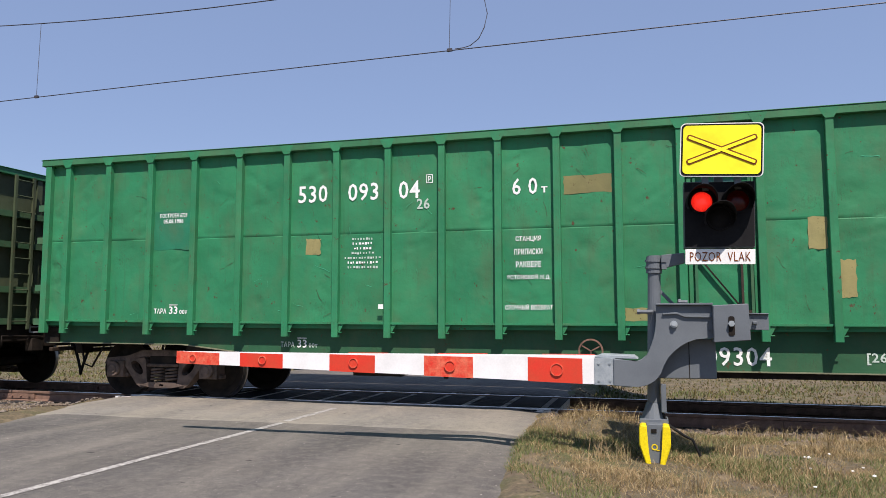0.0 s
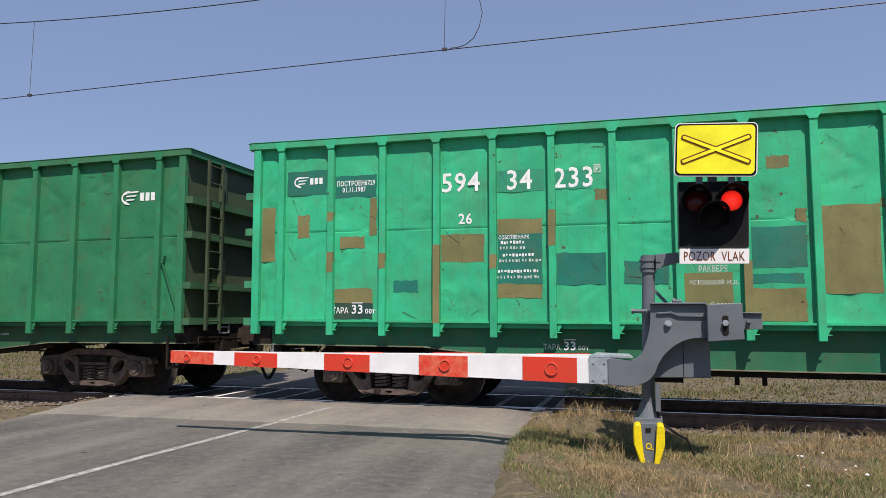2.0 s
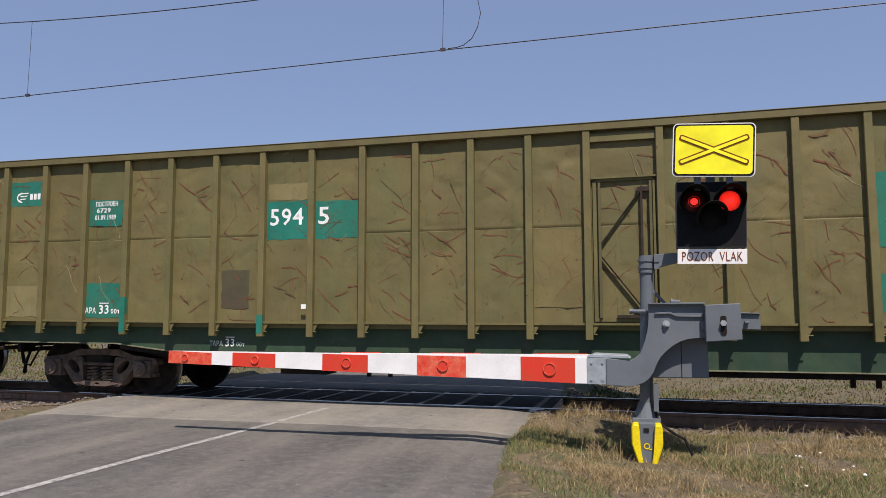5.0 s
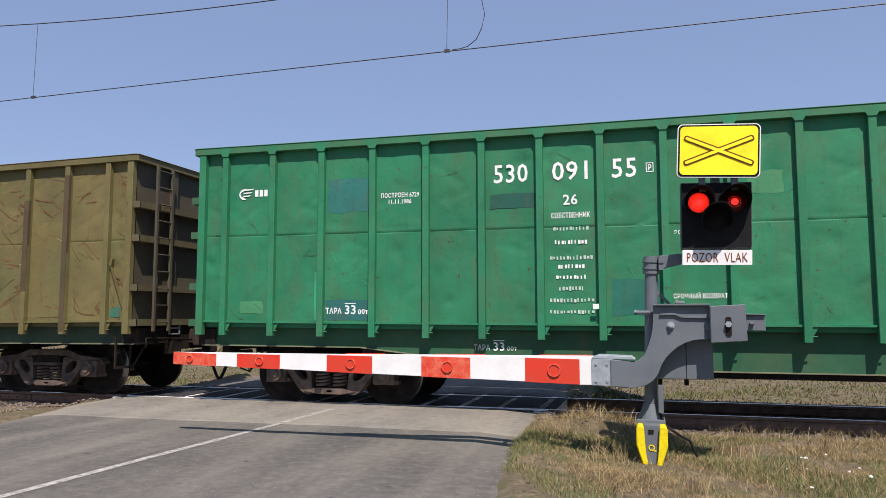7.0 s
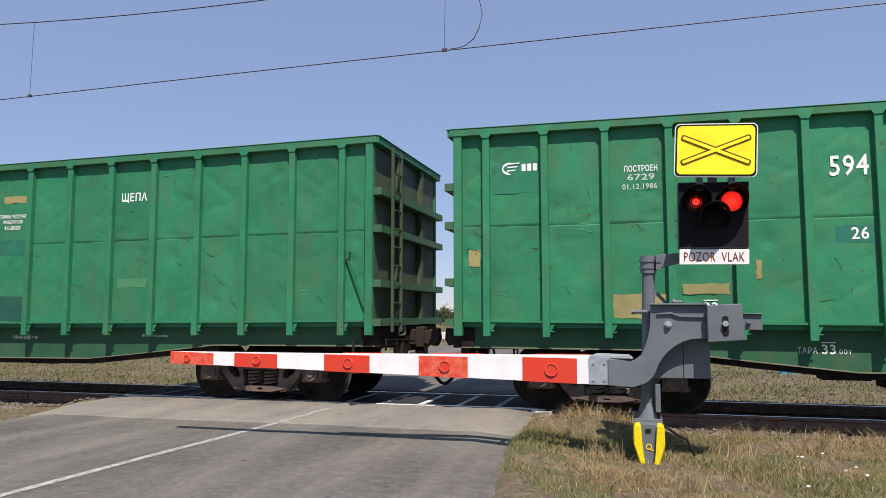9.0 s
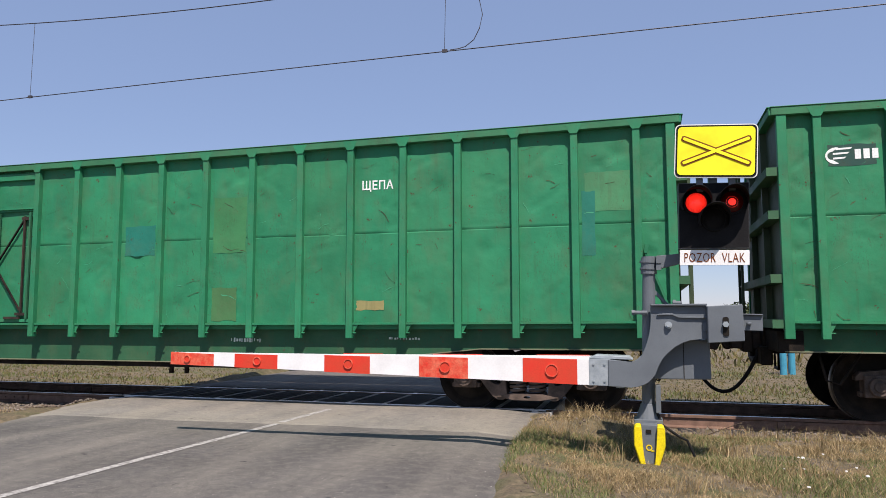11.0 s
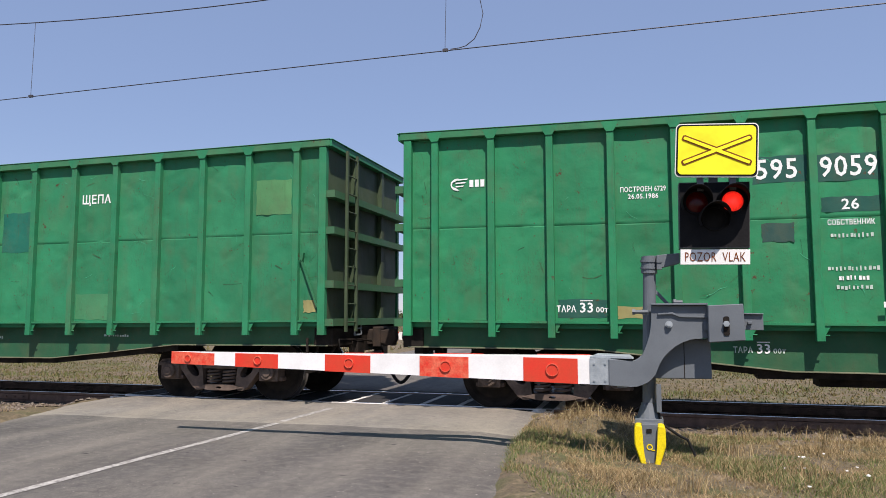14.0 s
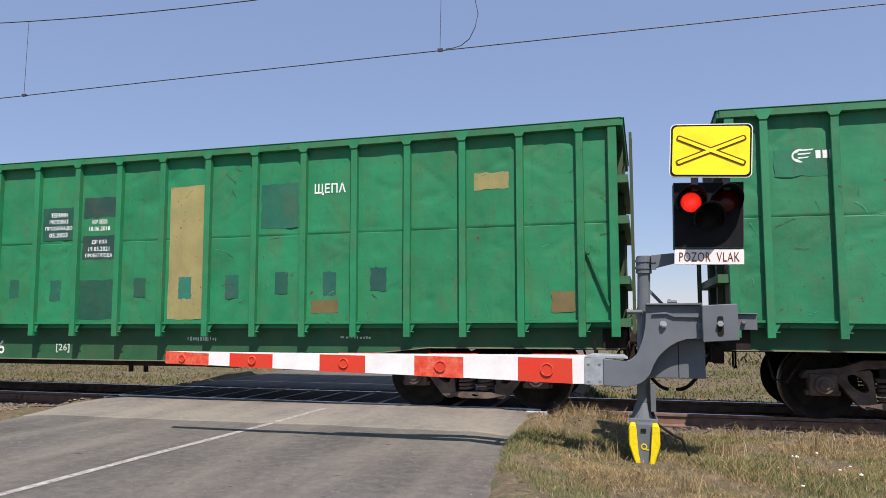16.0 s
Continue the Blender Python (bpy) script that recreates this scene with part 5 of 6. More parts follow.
def station_lines(wagon, bay, z=2.48, faded=False, last=1.52):
    x = bay_mid(bay)
    for i, (t, w) in enumerate((("СТАНЦИЯ", 0.36), ("ПРИПИСКИ", 0.40), ("РАКВЕРЕ", 0.36), ("ЭСТОНСКОЙ Ж.Д.", 0.62))):
        add_text(wagon, t, x, z - 0.18 * i, 0.085, w, faded)
    add_text(wagon, "СРОЧНЫЙ ВОЗВРАТ", x, last, 0.085, 0.68, faded)


def big_number(wagon, groups, z, h=0.27):
    for bay, text in groups:
        add_text(wagon, text, bay_mid(bay) + (-0.1 if text in ("04", "55") else 0.0), z, h, 0.165 * len(text), bold=0.012)


def sill_number(wagon, text):
    add_text(wagon, text, 10.97, 0.86, 0.245, 1.3, False, True, 0.010)
    add_text(wagon, "[26]", 12.86, 0.85, 0.15, 0.28, True, True)


def build_train():
    build_wagon("dark green open wagon with a ladder on its end", (0.012, 0.13, 0.06), -1, 0.0)
    # first wagon
    w = build_wagon("dark green tall wood-chip wagon with tan paint patches", GREEN_A, 0, 0.0)
    big_number(w, ((6, "530"), (7, "093"), (8, "04")), 3.27)
    add_text(w, "26", bay_mid(8) + 0.12, 3.05, 0.16, 0.2, True)
    add_sixty(w, bay_mid(10), 3.24)
    add_mark(w, bay_mid(8) + 0.22, 3.42)
    add_text(w, "ПОСТРОЕН 6729", bay_mid(3), 3.02, 0.07, 0.52)
    add_text(w, "05.08.1986", bay_mid(3), 2.925, 0.07, 0.38)
    add_tara(w, bay_mid(3), 1.46)
    add_bars(w, bay_mid(7), 2.55, (0.36, 0.34, 0.3, 0.38, 0.6, 0.5, 0.5), 0.05, 0.072)
    station_lines(w, 10)
    for i, (t, wd) in enumerate((("КР ВЗЗ", 0.28), ("16.08.2018", 0.42), ("ДР ВЗЗ", 0.26), ("12.08.2021-2023", 0.62), ("ПРОБЕГ/ПОДА", 0.48), ("ТЕРМИН ЭКСПЛУАТ", 0.5),
                                 ("ПРОДЛЕН ДО", 0.42), ("07.2023", 0.34))):
        add_text(w, t, bay_mid(19), 3.2 - 0.112 * i, 0.065, wd)
    add_text(w, "ЩЕПА", bay_mid(21), 3.35, 0.17, 0.5)
    add_logo(w, bay_mid(25) - 0.22, 3.32, 1.3)
    sill_number(w, "53009304")
    for i, p in enumerate(((19, 0.05, 0.97, 2.85, 2.02, DARK), (18, 0.15, 0.75, 3.0, 2.60, TAN), (18, 0.02, 0.9, 2.58, 2.24, TEAL), (18, 0.1, 0.62, 2.12, 1.86, TAN),
                           (18, 0.02, 0.9, 1.64, 1.30, DARK), (16, 0.02, 0.3, 2.2, 1.65, TAN), (15, 0.0, 0.26, 2.1, 1.62, TAN), (14, 0.68, 0.98, 2.66, 2.24, TAN),
                           (21, 0.15, 0.85, 1.65, 1.48, TAN), (11, 0.05, 0.95, 3.36, 3.10, OLIVE), (6, 0.35, 0.7, 2.57, 2.32, TAN), (12, 0.0, 0.9, 1.5, 1.32, TAN),
                           (20, 0.1, 0.9, 1.55, 1.34, LIGHTG), (13, 0.16, 0.72, 3.2, 2.35, (0.03, 0.17, 0.17)), (3, 0.0, 0.98, 3.1, 2.45, (0.010, 0.165, 0.09)))):
        add_patch(w, *p, 100 + i)
    # bright wagon
    w = build_wagon("bright green tall wood-chip wagon patched with olive and teal paint", GREEN_B, 1, 0.0, (0.010, 0.30, 0.15))
    for tx, x, wd in (("594", 3.36, 0.57), ("34", 4.23, 0.36), ("233", 4.99, 0.54)):
        add_text(w, tx, x, 3.31, 0.29, wd, bold=0.012)
    add_mark(w, 5.32, 3.42, 0.9)
    add_text(w, "26", bay_mid(4), 2.77, 0.16, 0.2)
    add_logo(w, 0.77, 3.42, 0.95)
    add_text(w, "ПОСТРОЕН6729", 1.71, 3.37, 0.085, 0.62)
    add_text(w, "01.11.1987", 1.68, 3.27, 0.08, 0.38)
    add_tara(w, bay_mid(2) - 0.05, 1.45, 1.1)
    add_text(w, "СОБСТВЕННИК", 4.14, 2.485, 0.06, 0.44)
    add_bars(w, 4.12, 2.41, (0.36, 0.38), 0.06, 0.078)
    add_bars(w, 4.2, 2.23, (0.46, 0.66), 0.06, 0.08)
    add_bars(w, 4.2, 2.0, (0.6, 0.62), 0.06, 0.085)
    add_text(w, "60т", bay_mid(8), 3.45, 0.1, 0.2)
    station_lines(w, 8, 2.36, True)
    for i, (t, wd) in enumerate((("КР ВЗЗ", 0.3), ("28.10.2019", 0.42), ("ДР", 0.12), ("28.10.2022", 0.42), ("ПРОБЕГ/ПОДА", 0.56))):
        add_text(w, t, bay_mid(16), 3.10 - 0.115 * i, 0.075, wd)
    for i, (t, wd) in enumerate((("ТЕРМИН", 0.32), ("ЭКСПЛУАТ", 0.4), ("ПРОДЛЕН ДО", 0.52), ("10.2024", 0.36))):
        add_text(w, t, bay_mid(17), 2.79 - 0.115 * i, 0.08, wd)
    add_text(w, "ЩЕПА", bay_mid(22), 3.35, 0.17, 0.5)
    sill_number(w, "59434233")
    WASHED, STAIN, PALEB = (0.018, 0.27, 0.16), (0.02, 0.24, 0.11), (0.03, 0.36, 0.18)
    for i, p in enumerate((
        (0, 0.00, 0.77, 3.04, 2.18, OLIVE), (1, 0.03, 0.94, 3.60, 3.21, TEAL), (1, 0.28, 0.56, 2.90, 2.54, OLIVE), (2, 0.00, 0.91, 3.49, 3.15, TEAL),
        (2, 0.76, 0.92, 3.14, 2.56, OLIVE), (2, 0.11, 0.66, 2.55, 2.37, OLIVE), (2, 0.00, 0.84, 1.76, 1.54, OLIVE), (2, 0.00, 0.84, 1.55, 1.30, SLATE),
        (3, 0.14, 0.66, 1.88, 1.70, TEAL), (4, 0.00, 0.88, 2.55, 2.14, OLIVE), (5, 0.00, 0.88, 2.75, 2.52, OLIVE), (5, 0.00, 0.87, 2.53, 1.81, TEAL),
        (5, 0.00, 0.86, 1.82, 1.62, OLIVE), (5, 0.00, 0.93, 3.46, 3.13, WASHED))):
        add_patch(w, *p, 200 + i)
    for i, p in enumerate((
        (6, 0.00, 0.67, 3.42, 3.14, WASHED), (6, 0.00, 0.91, 2.25, 1.80, TEAL), (6, 0.73, 0.96, 3.13, 2.97, OLIVE), (7, 0.10, 0.89, 2.12, 1.80, TEAL),
        (9, 0.30, 0.68, 3.47, 3.30, OLIVE), (9, 0.74, 0.92, 2.77, 2.59, OLIVE), (9, 0.00, 0.91, 2.54, 2.00, TEAL), (9, 0.00, 0.84, 1.93, 1.80, TEAL),
        (9, 0.00, 0.87, 1.74, 1.31, OLIVE), (8, 0.00, 0.82, 1.95, 1.30, OLIVE), (8, 0.00, 0.84, 2.72, 2.44, OLIVE), (10, 0.00, 0.92, 2.79, 1.66, OLIVE),
        (11, 0.00, 0.83, 2.84, 1.85, OLIVE), (12, 0.58, 0.93, 2.71, 2.43, OLIVE))):
        add_patch(w, *p, 214 + i)
    for i, p in enumerate((
        (16, 0.06, 0.95, 3.19, 2.54, TEAL), (17, 0.02, 0.95, 2.89, 2.35, TEAL), (17, 0.69, 0.96, 3.13, 2.89, OLIVE), (20, 0.31, 0.98, 3.08, 2.20, OLIVE),
        (21, 0.06, 0.99, 2.55, 1.91, OLIVE), (20, 0.30, 0.74, 1.83, 1.44, STAIN), (22, 0.13, 0.48, 2.61, 2.40, OLIVE), (23, 0.01, 0.49, 2.46, 1.98, OLIVE),
        (23, 0.66, 0.92, 2.13, 1.31, OLIVE), (24, 0.01, 0.68, 2.59, 2.49, OLIVE), (24, 0.64, 0.91, 3.18, 2.48, OLIVE), (24, 0.69, 0.92, 2.31, 1.75, OLIVE),
        (25, 0.03, 0.94, 3.55, 3.10, OLIVE), (25, 0.10, 0.65, 2.40, 2.24, OLIVE))):
        add_patch(w, *p, 228 + i)
    for i, p in enumerate((
        (13, 0.38, 0.72, 2.30, 2.02, OLIVE), (10, 0.92, 1.0, 2.86, 2.74, OLIVE), (22, 0.0, 0.14, 2.28, 2.05, OLIVE), (23, 0.0, 0.96, 1.40, 1.31, RUSTP),
        (8, 0.05, 0.95, 2.42, 1.97, PALEB))):
        add_patch(w, *p, 242 + i)
    for k, z1, z0 in ((1, 2.93, 2.78), (1, 2.32, 2.0), (2, 2.29, 2.05), (3, 2.40, 1.25), (4, 2.24, 2.03), (5, 2.86, 2.34), (8, 2.10, 1.2), (11, 2.88, 2.78),
                      (16, 2.37, 1.76), (17, 2.40, 2.16), (18, 3.0, 2.25), (20, 2.95, 1.86), (21, 2.54, 1.9), (22, 2.40, 2.19), (23, 3.18, 1.15)):
        add_post_patch(w, k, z1, z0, OLIVE)
    # brown wagon
    w = build_wagon("olive brown scratched wood-chip wagon with teal markings", BROWN_C, 2, -0.02, (0.035, 0.10, 0.06), (0.075, 0.06, 0.045))
    add_logo(w, 0.76, 3.42, 1.0)
    add_text(w, "594", 5.93, 2.92, 0.27, 0.57, bold=0.012)
    add_text(w, "5", 6.56, 2.92, 0.27, 0.18, bold=0.012)
    add_text(w, "ПОСТРОЕН", 2.56, 3.25, 0.085, 0.44)
    add_text(w, "6729", 2.50, 3.14, 0.08, 0.28)
    add_text(w, "01.09.1989", 2.54, 3.02, 0.085, 0.42)
    add_tara(w, 2.52, 1.47, 1.2)
    add_text(w, "ЩЕПА", 17.02, 3.16, 0.24, 0.58)
    for i, (t, wd) in enumerate((("КР ВЗЗ", 0.3), ("07.12.2021", 0.42), ("ДР", 0.14), ("07.12.2024", 0.42), ("ПРОБЕГ/ПОДА", 0.52))):
        add_text(w, t, bay_mid(17), 3.10 - 0.135 * i, 0.085, wd)
    for i, (t, wd) in enumerate((("ТЕРМИН", 0.3), ("ЭКСПЛУАТ", 0.4), ("ПРОДЛЕН ДО", 0.5), ("2026", 0.24))):
        add_text(w, t, bay_mid(17), 1.84 - 0.115 * i, 0.08, wd)
    PALEO, DARKB = (0.20, 0.165, 0.075), (0.075, 0.058, 0.036)
    for i, p in enumerate(((1, 0.0, 0.9, 3.70, 3.26, TEAL), (1, 0.0, 0.9, 1.87, 1.33, PALEO), (3, 0.0, 0.9, 3.32, 2.87, TEAL), (3, 0.0, 0.9, 1.91, 1.33, TEAL),
                           (6, 0.08, 0.75, 2.10, 1.49, DARKB), (7, 0.02, 0.95, 3.17, 2.56, TEAL), (7, 0.03, 0.95, 3.45, 3.18, PALEO), (8, 0.0, 0.95, 3.15, 2.56, TEAL),
                           (17, 0.02, 0.92, 3.19, 2.24, TEAL), (17, 0.02, 0.90, 1.92, 1.42, TEAL), (20, 0.04, 0.93, 3.32, 2.99, TEAL), (26, 0.1, 0.66, 1.51, 1.34, TEAL))):
        add_patch(w, *p, 300 + i)
    for i, p in enumerate(((22, 0.0, 0.98, 2.6, 1.4, (0.165, 0.135, 0.055)), (24, 0.0, 0.98, 3.0, 1.35, (0.155, 0.125, 0.048)), (12, 0.0, 0.96, 2.6, 1.5, (0.16, 0.125, 0.05)))):
        add_patch(w, *p, 330 + i)
    for k, z1, z0 in ((3, 1.68, 1.1), (17, 1.9, 1.1), (6, 1.4, 1.1)):
        add_post_patch(w, k, z1, z0, TEAL)
    for k, z1, z0 in ((19, 3.2, 1.9), (20, 3.6, 1.3), (23, 3.4, 1.8), (24, 3.8, 1.1)):
        add_post_patch(w, k, z1, z0, (0.085, 0.055, 0.032))
    # fourth
    w = build_wagon("deep green tall wood-chip wagon with blue-green touch-ups", GREEN_D, 3, 0.0)
    big_number(w, ((6, "530"), (7, "091"), (8, "55")), 3.43)
    add_logo(w, bay_mid(1) - 0.1, 3.30, 1.0)
    add_text(w, "ПОСТРОЕН 6729", bay_mid(4), 3.19, 0.075, 0.6)
    add_text(w, "11.11.1986", bay_mid(4), 3.09, 0.07, 0.36)
    add_text(w, "26", bay_mid(7), 3.02, 0.15, 0.2)
    add_text(w, "СОБСТВЕННИК", bay_mid(7), 2.80, 0.08, 0.54)
    add_bars(w, bay_mid(7), 2.61, (0.5, 0.46), 0.075, 0.19)
    add_bars(w, bay_mid(7), 2.20, (0.6, 0.38), 0.075, 0.12)
    add_bars(w, bay_mid(7), 1.93, (0.44, 0.36, 0.62, 0.62), 0.075, 0.16)
    add_sixty(w, bay_mid(9) - 0.03, 3.37)
    add_mark(w, bay_mid(8) + 0.24, 3.42)
    station_lines(w, 9, 3.06, False, 1.67)
    add_tara(w, bay_mid(3), 1.47, 1.1)
    for i, (t, wd) in enumerate((("КР ВЗЗ", 0.3), ("14.11.2018", 0.4), ("ДР ВЗЗ", 0.3), ("01.08.2021", 0.42), ("ПРОБЕГ/ПОДА", 0.56))):
        add_text(w, t, bay_mid(17), 3.22 - 0.125 * i, 0.075, wd)
    for i, (t, wd) in enumerate((("ТЕРМИН ЭКСПЛУАТ", 0.58), ("ПРОДЛЕН ДО", 0.44), ("11.2023", 0.34))):
        add_text(w, t, bay_mid(18), 3.14 - 0.1 * i, 0.07, wd)
    add_text(w, "ЩЕПА", bay_mid(21), 3.35, 0.17, 0.5)
    sill_number(w, "53009155")
    for i, p in enumerate(((3, 0.05, 0.97, 3.48, 2.95, BLUISH), (3, 0.02, 0.98, 1.62, 1.31, (0.014, 0.12, 0.115)), (2, 0.9, 0.99, 2.05, 1.3, (0.02, 0.30, 0.17)), (6, 0.08, 0.98, 3.14, 2.92, DARK),
                           (17, 0.12, 0.95, 3.04, 2.65, SLATE), (18, 0.2, 0.88, 3.5, 3.38, TAN), (18, 0.05, 0.95, 1.74, 1.30, DARK), (18, 0.05, 0.95, 2.72, 2.45, (0.008, 0.14, 0.09)),
                           (8, 0.1, 0.95, 1.9, 1.4, (0.008, 0.13, 0.10)), (21, 0.1, 0.9, 2.0, 1.85, LIGHTG), (10, 0.2, 0.8, 3.3, 3.0, LIGHTG), (1, 0.3, 0.85, 1.6, 1.4, LIGHTG))):
        add_patch(w, *p, 400 + i)
    # fifth
    w = build_wagon("green tall wood-chip wagon with dents and tan patches", GREEN_E, 4, 0.0)
    for b, tx, wd in ((6, "594", 0.45), (7, "5", 0.16)):
        add_text(w, tx, bay_mid(b) + 0.08, 3.29, 0.27, wd, bold=0.012)
    add_logo(w, bay_mid(1) - 0.09, 3.46, 1.0)
    add_text(w, "ПОСТРОЕН", bay_mid(3) + 0.05, 3.38, 0.09, 0.44)
    add_text(w, "6729", bay_mid(3) + 0.05, 3.26, 0.09, 0.36, True)
    add_text(w, "01.12.1986", bay_mid(3) + 0.03, 3.13, 0.08, 0.46, True)
    add_tara(w, bay_mid(4), 1.48, 1.1, True)
    add_text(w, "26", bay_mid(6) + 0.17, 2.42, 0.16, 0.2)
    station_lines(w, 10, 2.42, True)
    add_text(w, "ЩЕПА", bay_mid(21), 3.35, 0.17, 0.5)
    for i, p in enumerate(((1, 0.05, 0.95, 3.5, 3.1, (0.01, 0.18, 0.10)), (0, 0.3, 0.85, 2.3, 2.05, TAN), (3, 0.02, 0.97, 1.66, 1.33, TAN), (4, 0.1, 0.9, 1.8, 1.65, TAN),
                           (6, 0.35, 0.98, 2.52, 2.3, TEAL), (25, 0.1, 0.95, 3.36, 2.8, LIGHTG), (18, 0.1, 0.9, 3.3, 2.4, (0.04, 0.19, 0.075)), (18, 0.1, 0.7, 1.85, 1.32, (0.06, 0.18, 0.07)),
                           (21, 0.05, 0.65, 1.62, 1.47, TAN), (25, 0.05, 0.3, 3.1, 2.2, (0.012, 0.16, 0.115)), (5, 0.2, 0.3, 2.1, 1.85, TAN), (16, 0.1, 0.9, 2.9, 2.4, TEAL))):
        add_patch(w, *p, 500 + i)
    # sixth
    w = build_wagon("green tall wood-chip wagon with a dark band behind its number", GREEN_F, 5, 0.0)
    big_number(w, ((6, "594"), (7, "5639")), 3.29)
    add_text(w, "2", bay_mid(8) - 0.24, 3.29, 0.27, 0.17)
    add_text(w, "60т", bay_mid(9), 3.30, 0.15, 0.3)
    add_mark(w, bay_mid(8) + 0.12, 3.36, 1.4)
    add_logo(w, bay_mid(1) - 0.2, 3.40, 1.2)
    add_text(w, "ПОСТРОЕН 6729", bay_mid(3), 3.19, 0.075, 0.56)
    add_text(w, "01.05.1986", bay_mid(3), 3.09, 0.07, 0.38)
    add_tara(w, bay_mid(3), 1.47)
    add_text(w, "26", bay_mid(6), 2.35, 0.15, 0.22)
    add_text(w, "СОБСТВЕННИК", bay_mid(7), 2.41, 0.075, 0.54)
    add_bars(w, bay_mid(7), 2.31, (0.66, 0.34), 0.08, 0.12)
    add_bars(w, bay_mid(7), 2.03, (0.56, 0.34, 0.4), 0.08, 0.13)
    add_text(w, "ТЕЛ. ФАКС", bay_mid(8) - 0.03, 1.74, 0.08, 0.44)
    add_bars(w, bay_mid(8) - 0.05, 1.47, (0.62,), 0.08, 0.1)
    station_lines(w, 10, 2.44)
    for i, (t, wd) in enumerate((("ТЕРМИН", 0.34), ("ЭКСПЛУАТ", 0.44), ("ПРОДЛЕН ДО", 0.46), ("04.2023", 0.34))):
        add_text(w, t, bay_mid(17), 2.94 - 0.105 * i, 0.075, wd)
    for i, (t, wd) in enumerate((("КР ВЗЗ", 0.3), ("01.06.2018", 0.42), ("ДР ВЗЗ", 0.3), ("28.04.2021", 0.42), ("ПРОБЕГ/ПОДА", 0.48))):
        add_text(w, t, bay_mid(18), 3.2 - 0.115 * i, 0.075, wd)
    add_text(w, "ЩЕПА", bay_mid(21), 3.35, 0.19, 0.58)
    sill_number(w, "59456392")
    for i, p in enumerate(((1, 0.1, 0.85, 3.54, 3.27, SLATE), (6, 0.1, 0.99, 3.46, 3.08, DARK), (7, 0.0, 0.99, 3.46, 3.08, DARK), (8, 0.0, 0.99, 3.46, 3.08, DARK), (9, 0.0, 0.95, 3.44, 3.12, DARK),
                           (10, 0.03, 0.97, 3.42, 3.14, DARK), (11, 0.03, 0.97, 3.48, 3.1, LIGHTG), (17, 0.05, 0.97, 3.2, 2.55, (0.008, 0.12, 0.08)), (18, 0.03, 0.97, 3.3, 2.75, (0.008, 0.11, 0.075)),
                           (18, 0.03, 0.97, 2.4, 2.1, DARK), (19, 0.1, 0.95, 3.2, 2.5, (0.008, 0.13, 0.09)), (25, 0.08, 0.92, 3.5, 2.95, (0.07, 0.22, 0.09)), (21, 0.02, 0.95, 1.75, 1.32, LIGHTG),
                           (5, 0.4, 0.95, 1.52, 1.36, TAN), (4, 0.05, 0.95, 3.25, 2.5, (0.013, 0.165, 0.10)), (26, 0.2, 0.8, 1.6, 1.4, TAN))):
        add_patch(w, *p, 600 + i)
    # seventh
    w = build_wagon("green tall wood-chip wagon with one long tan panel", GREEN_G, 6, 0.0)
    big_number(w, ((6, "595"), (7, "9059")), 3.29)
    add_text(w, "6", bay_mid(8) - 0.24, 3.29, 0.27, 0.17)
    add_text(w, "60т", bay_mid(9), 3.34, 0.15, 0.3)
    add_mark(w, bay_mid(8) - 0.1, 3.62, 1.4)
    add_text(w, "180м³", bay_mid(10), 3.30, 0.07, 0.3)
    add_logo(w, bay_mid(1) - 0.09, 3.27, 1.0)
    add_text(w, "ПОСТРОЕН 6729", bay_mid(4), 3.1, 0.075, 0.6)
    add_text(w, "26.05.1986", bay_mid(4), 3.0, 0.07, 0.4)
    add_tara(w, bay_mid(3), 1.48, 1.1)
    add_text(w, "26", bay_mid(7), 2.80, 0.14, 0.2)
    add_text(w, "СОБСТВЕННИК", bay_mid(7), 2.57, 0.075, 0.54)
    add_bars(w, bay_mid(7), 2.40, (0.5,), 0.075, 0.18)
    add_bars(w, bay_mid(7), 1.98, (0.6, 0.36, 0.42), 0.075, 0.12)
    add_text(w, "ТЕЛ. ФАКС", bay_mid(8), 2.0, 0.08, 0.44)
    add_bars(w, bay_mid(8), 1.83, (0.66, 0.66), 0.08, 0.13)
    station_lines(w, 10, 2.5)
    for i, (t, wd) in enumerate((("ТЕРМИН", 0.34), ("ЭКСПЛУАТ", 0.4), ("ПРОДЛЕН ДО", 0.56), ("05.2023", 0.38))):
        add_text(w, t, bay_mid(15), 3.12 - 0.115 * i, 0.075, wd)
    for i, (t, wd) in enumerate((("КР ВЗЗ", 0.3), ("18.06.2018", 0.42), ("", 0), ("ДР ВЗЗ", 0.3), ("19.05.2021", 0.42), ("ПРОБЕГ/ПОДА", 0.54))):
        if t:
            add_text(w, t, bay_mid(16), 2.98 - 0.115 * i, 0.075, wd)
    add_text(w, "ЩЕПА", bay_mid(21), 3.32, 0.18, 0.52)
    sill_number(w, "59590596")
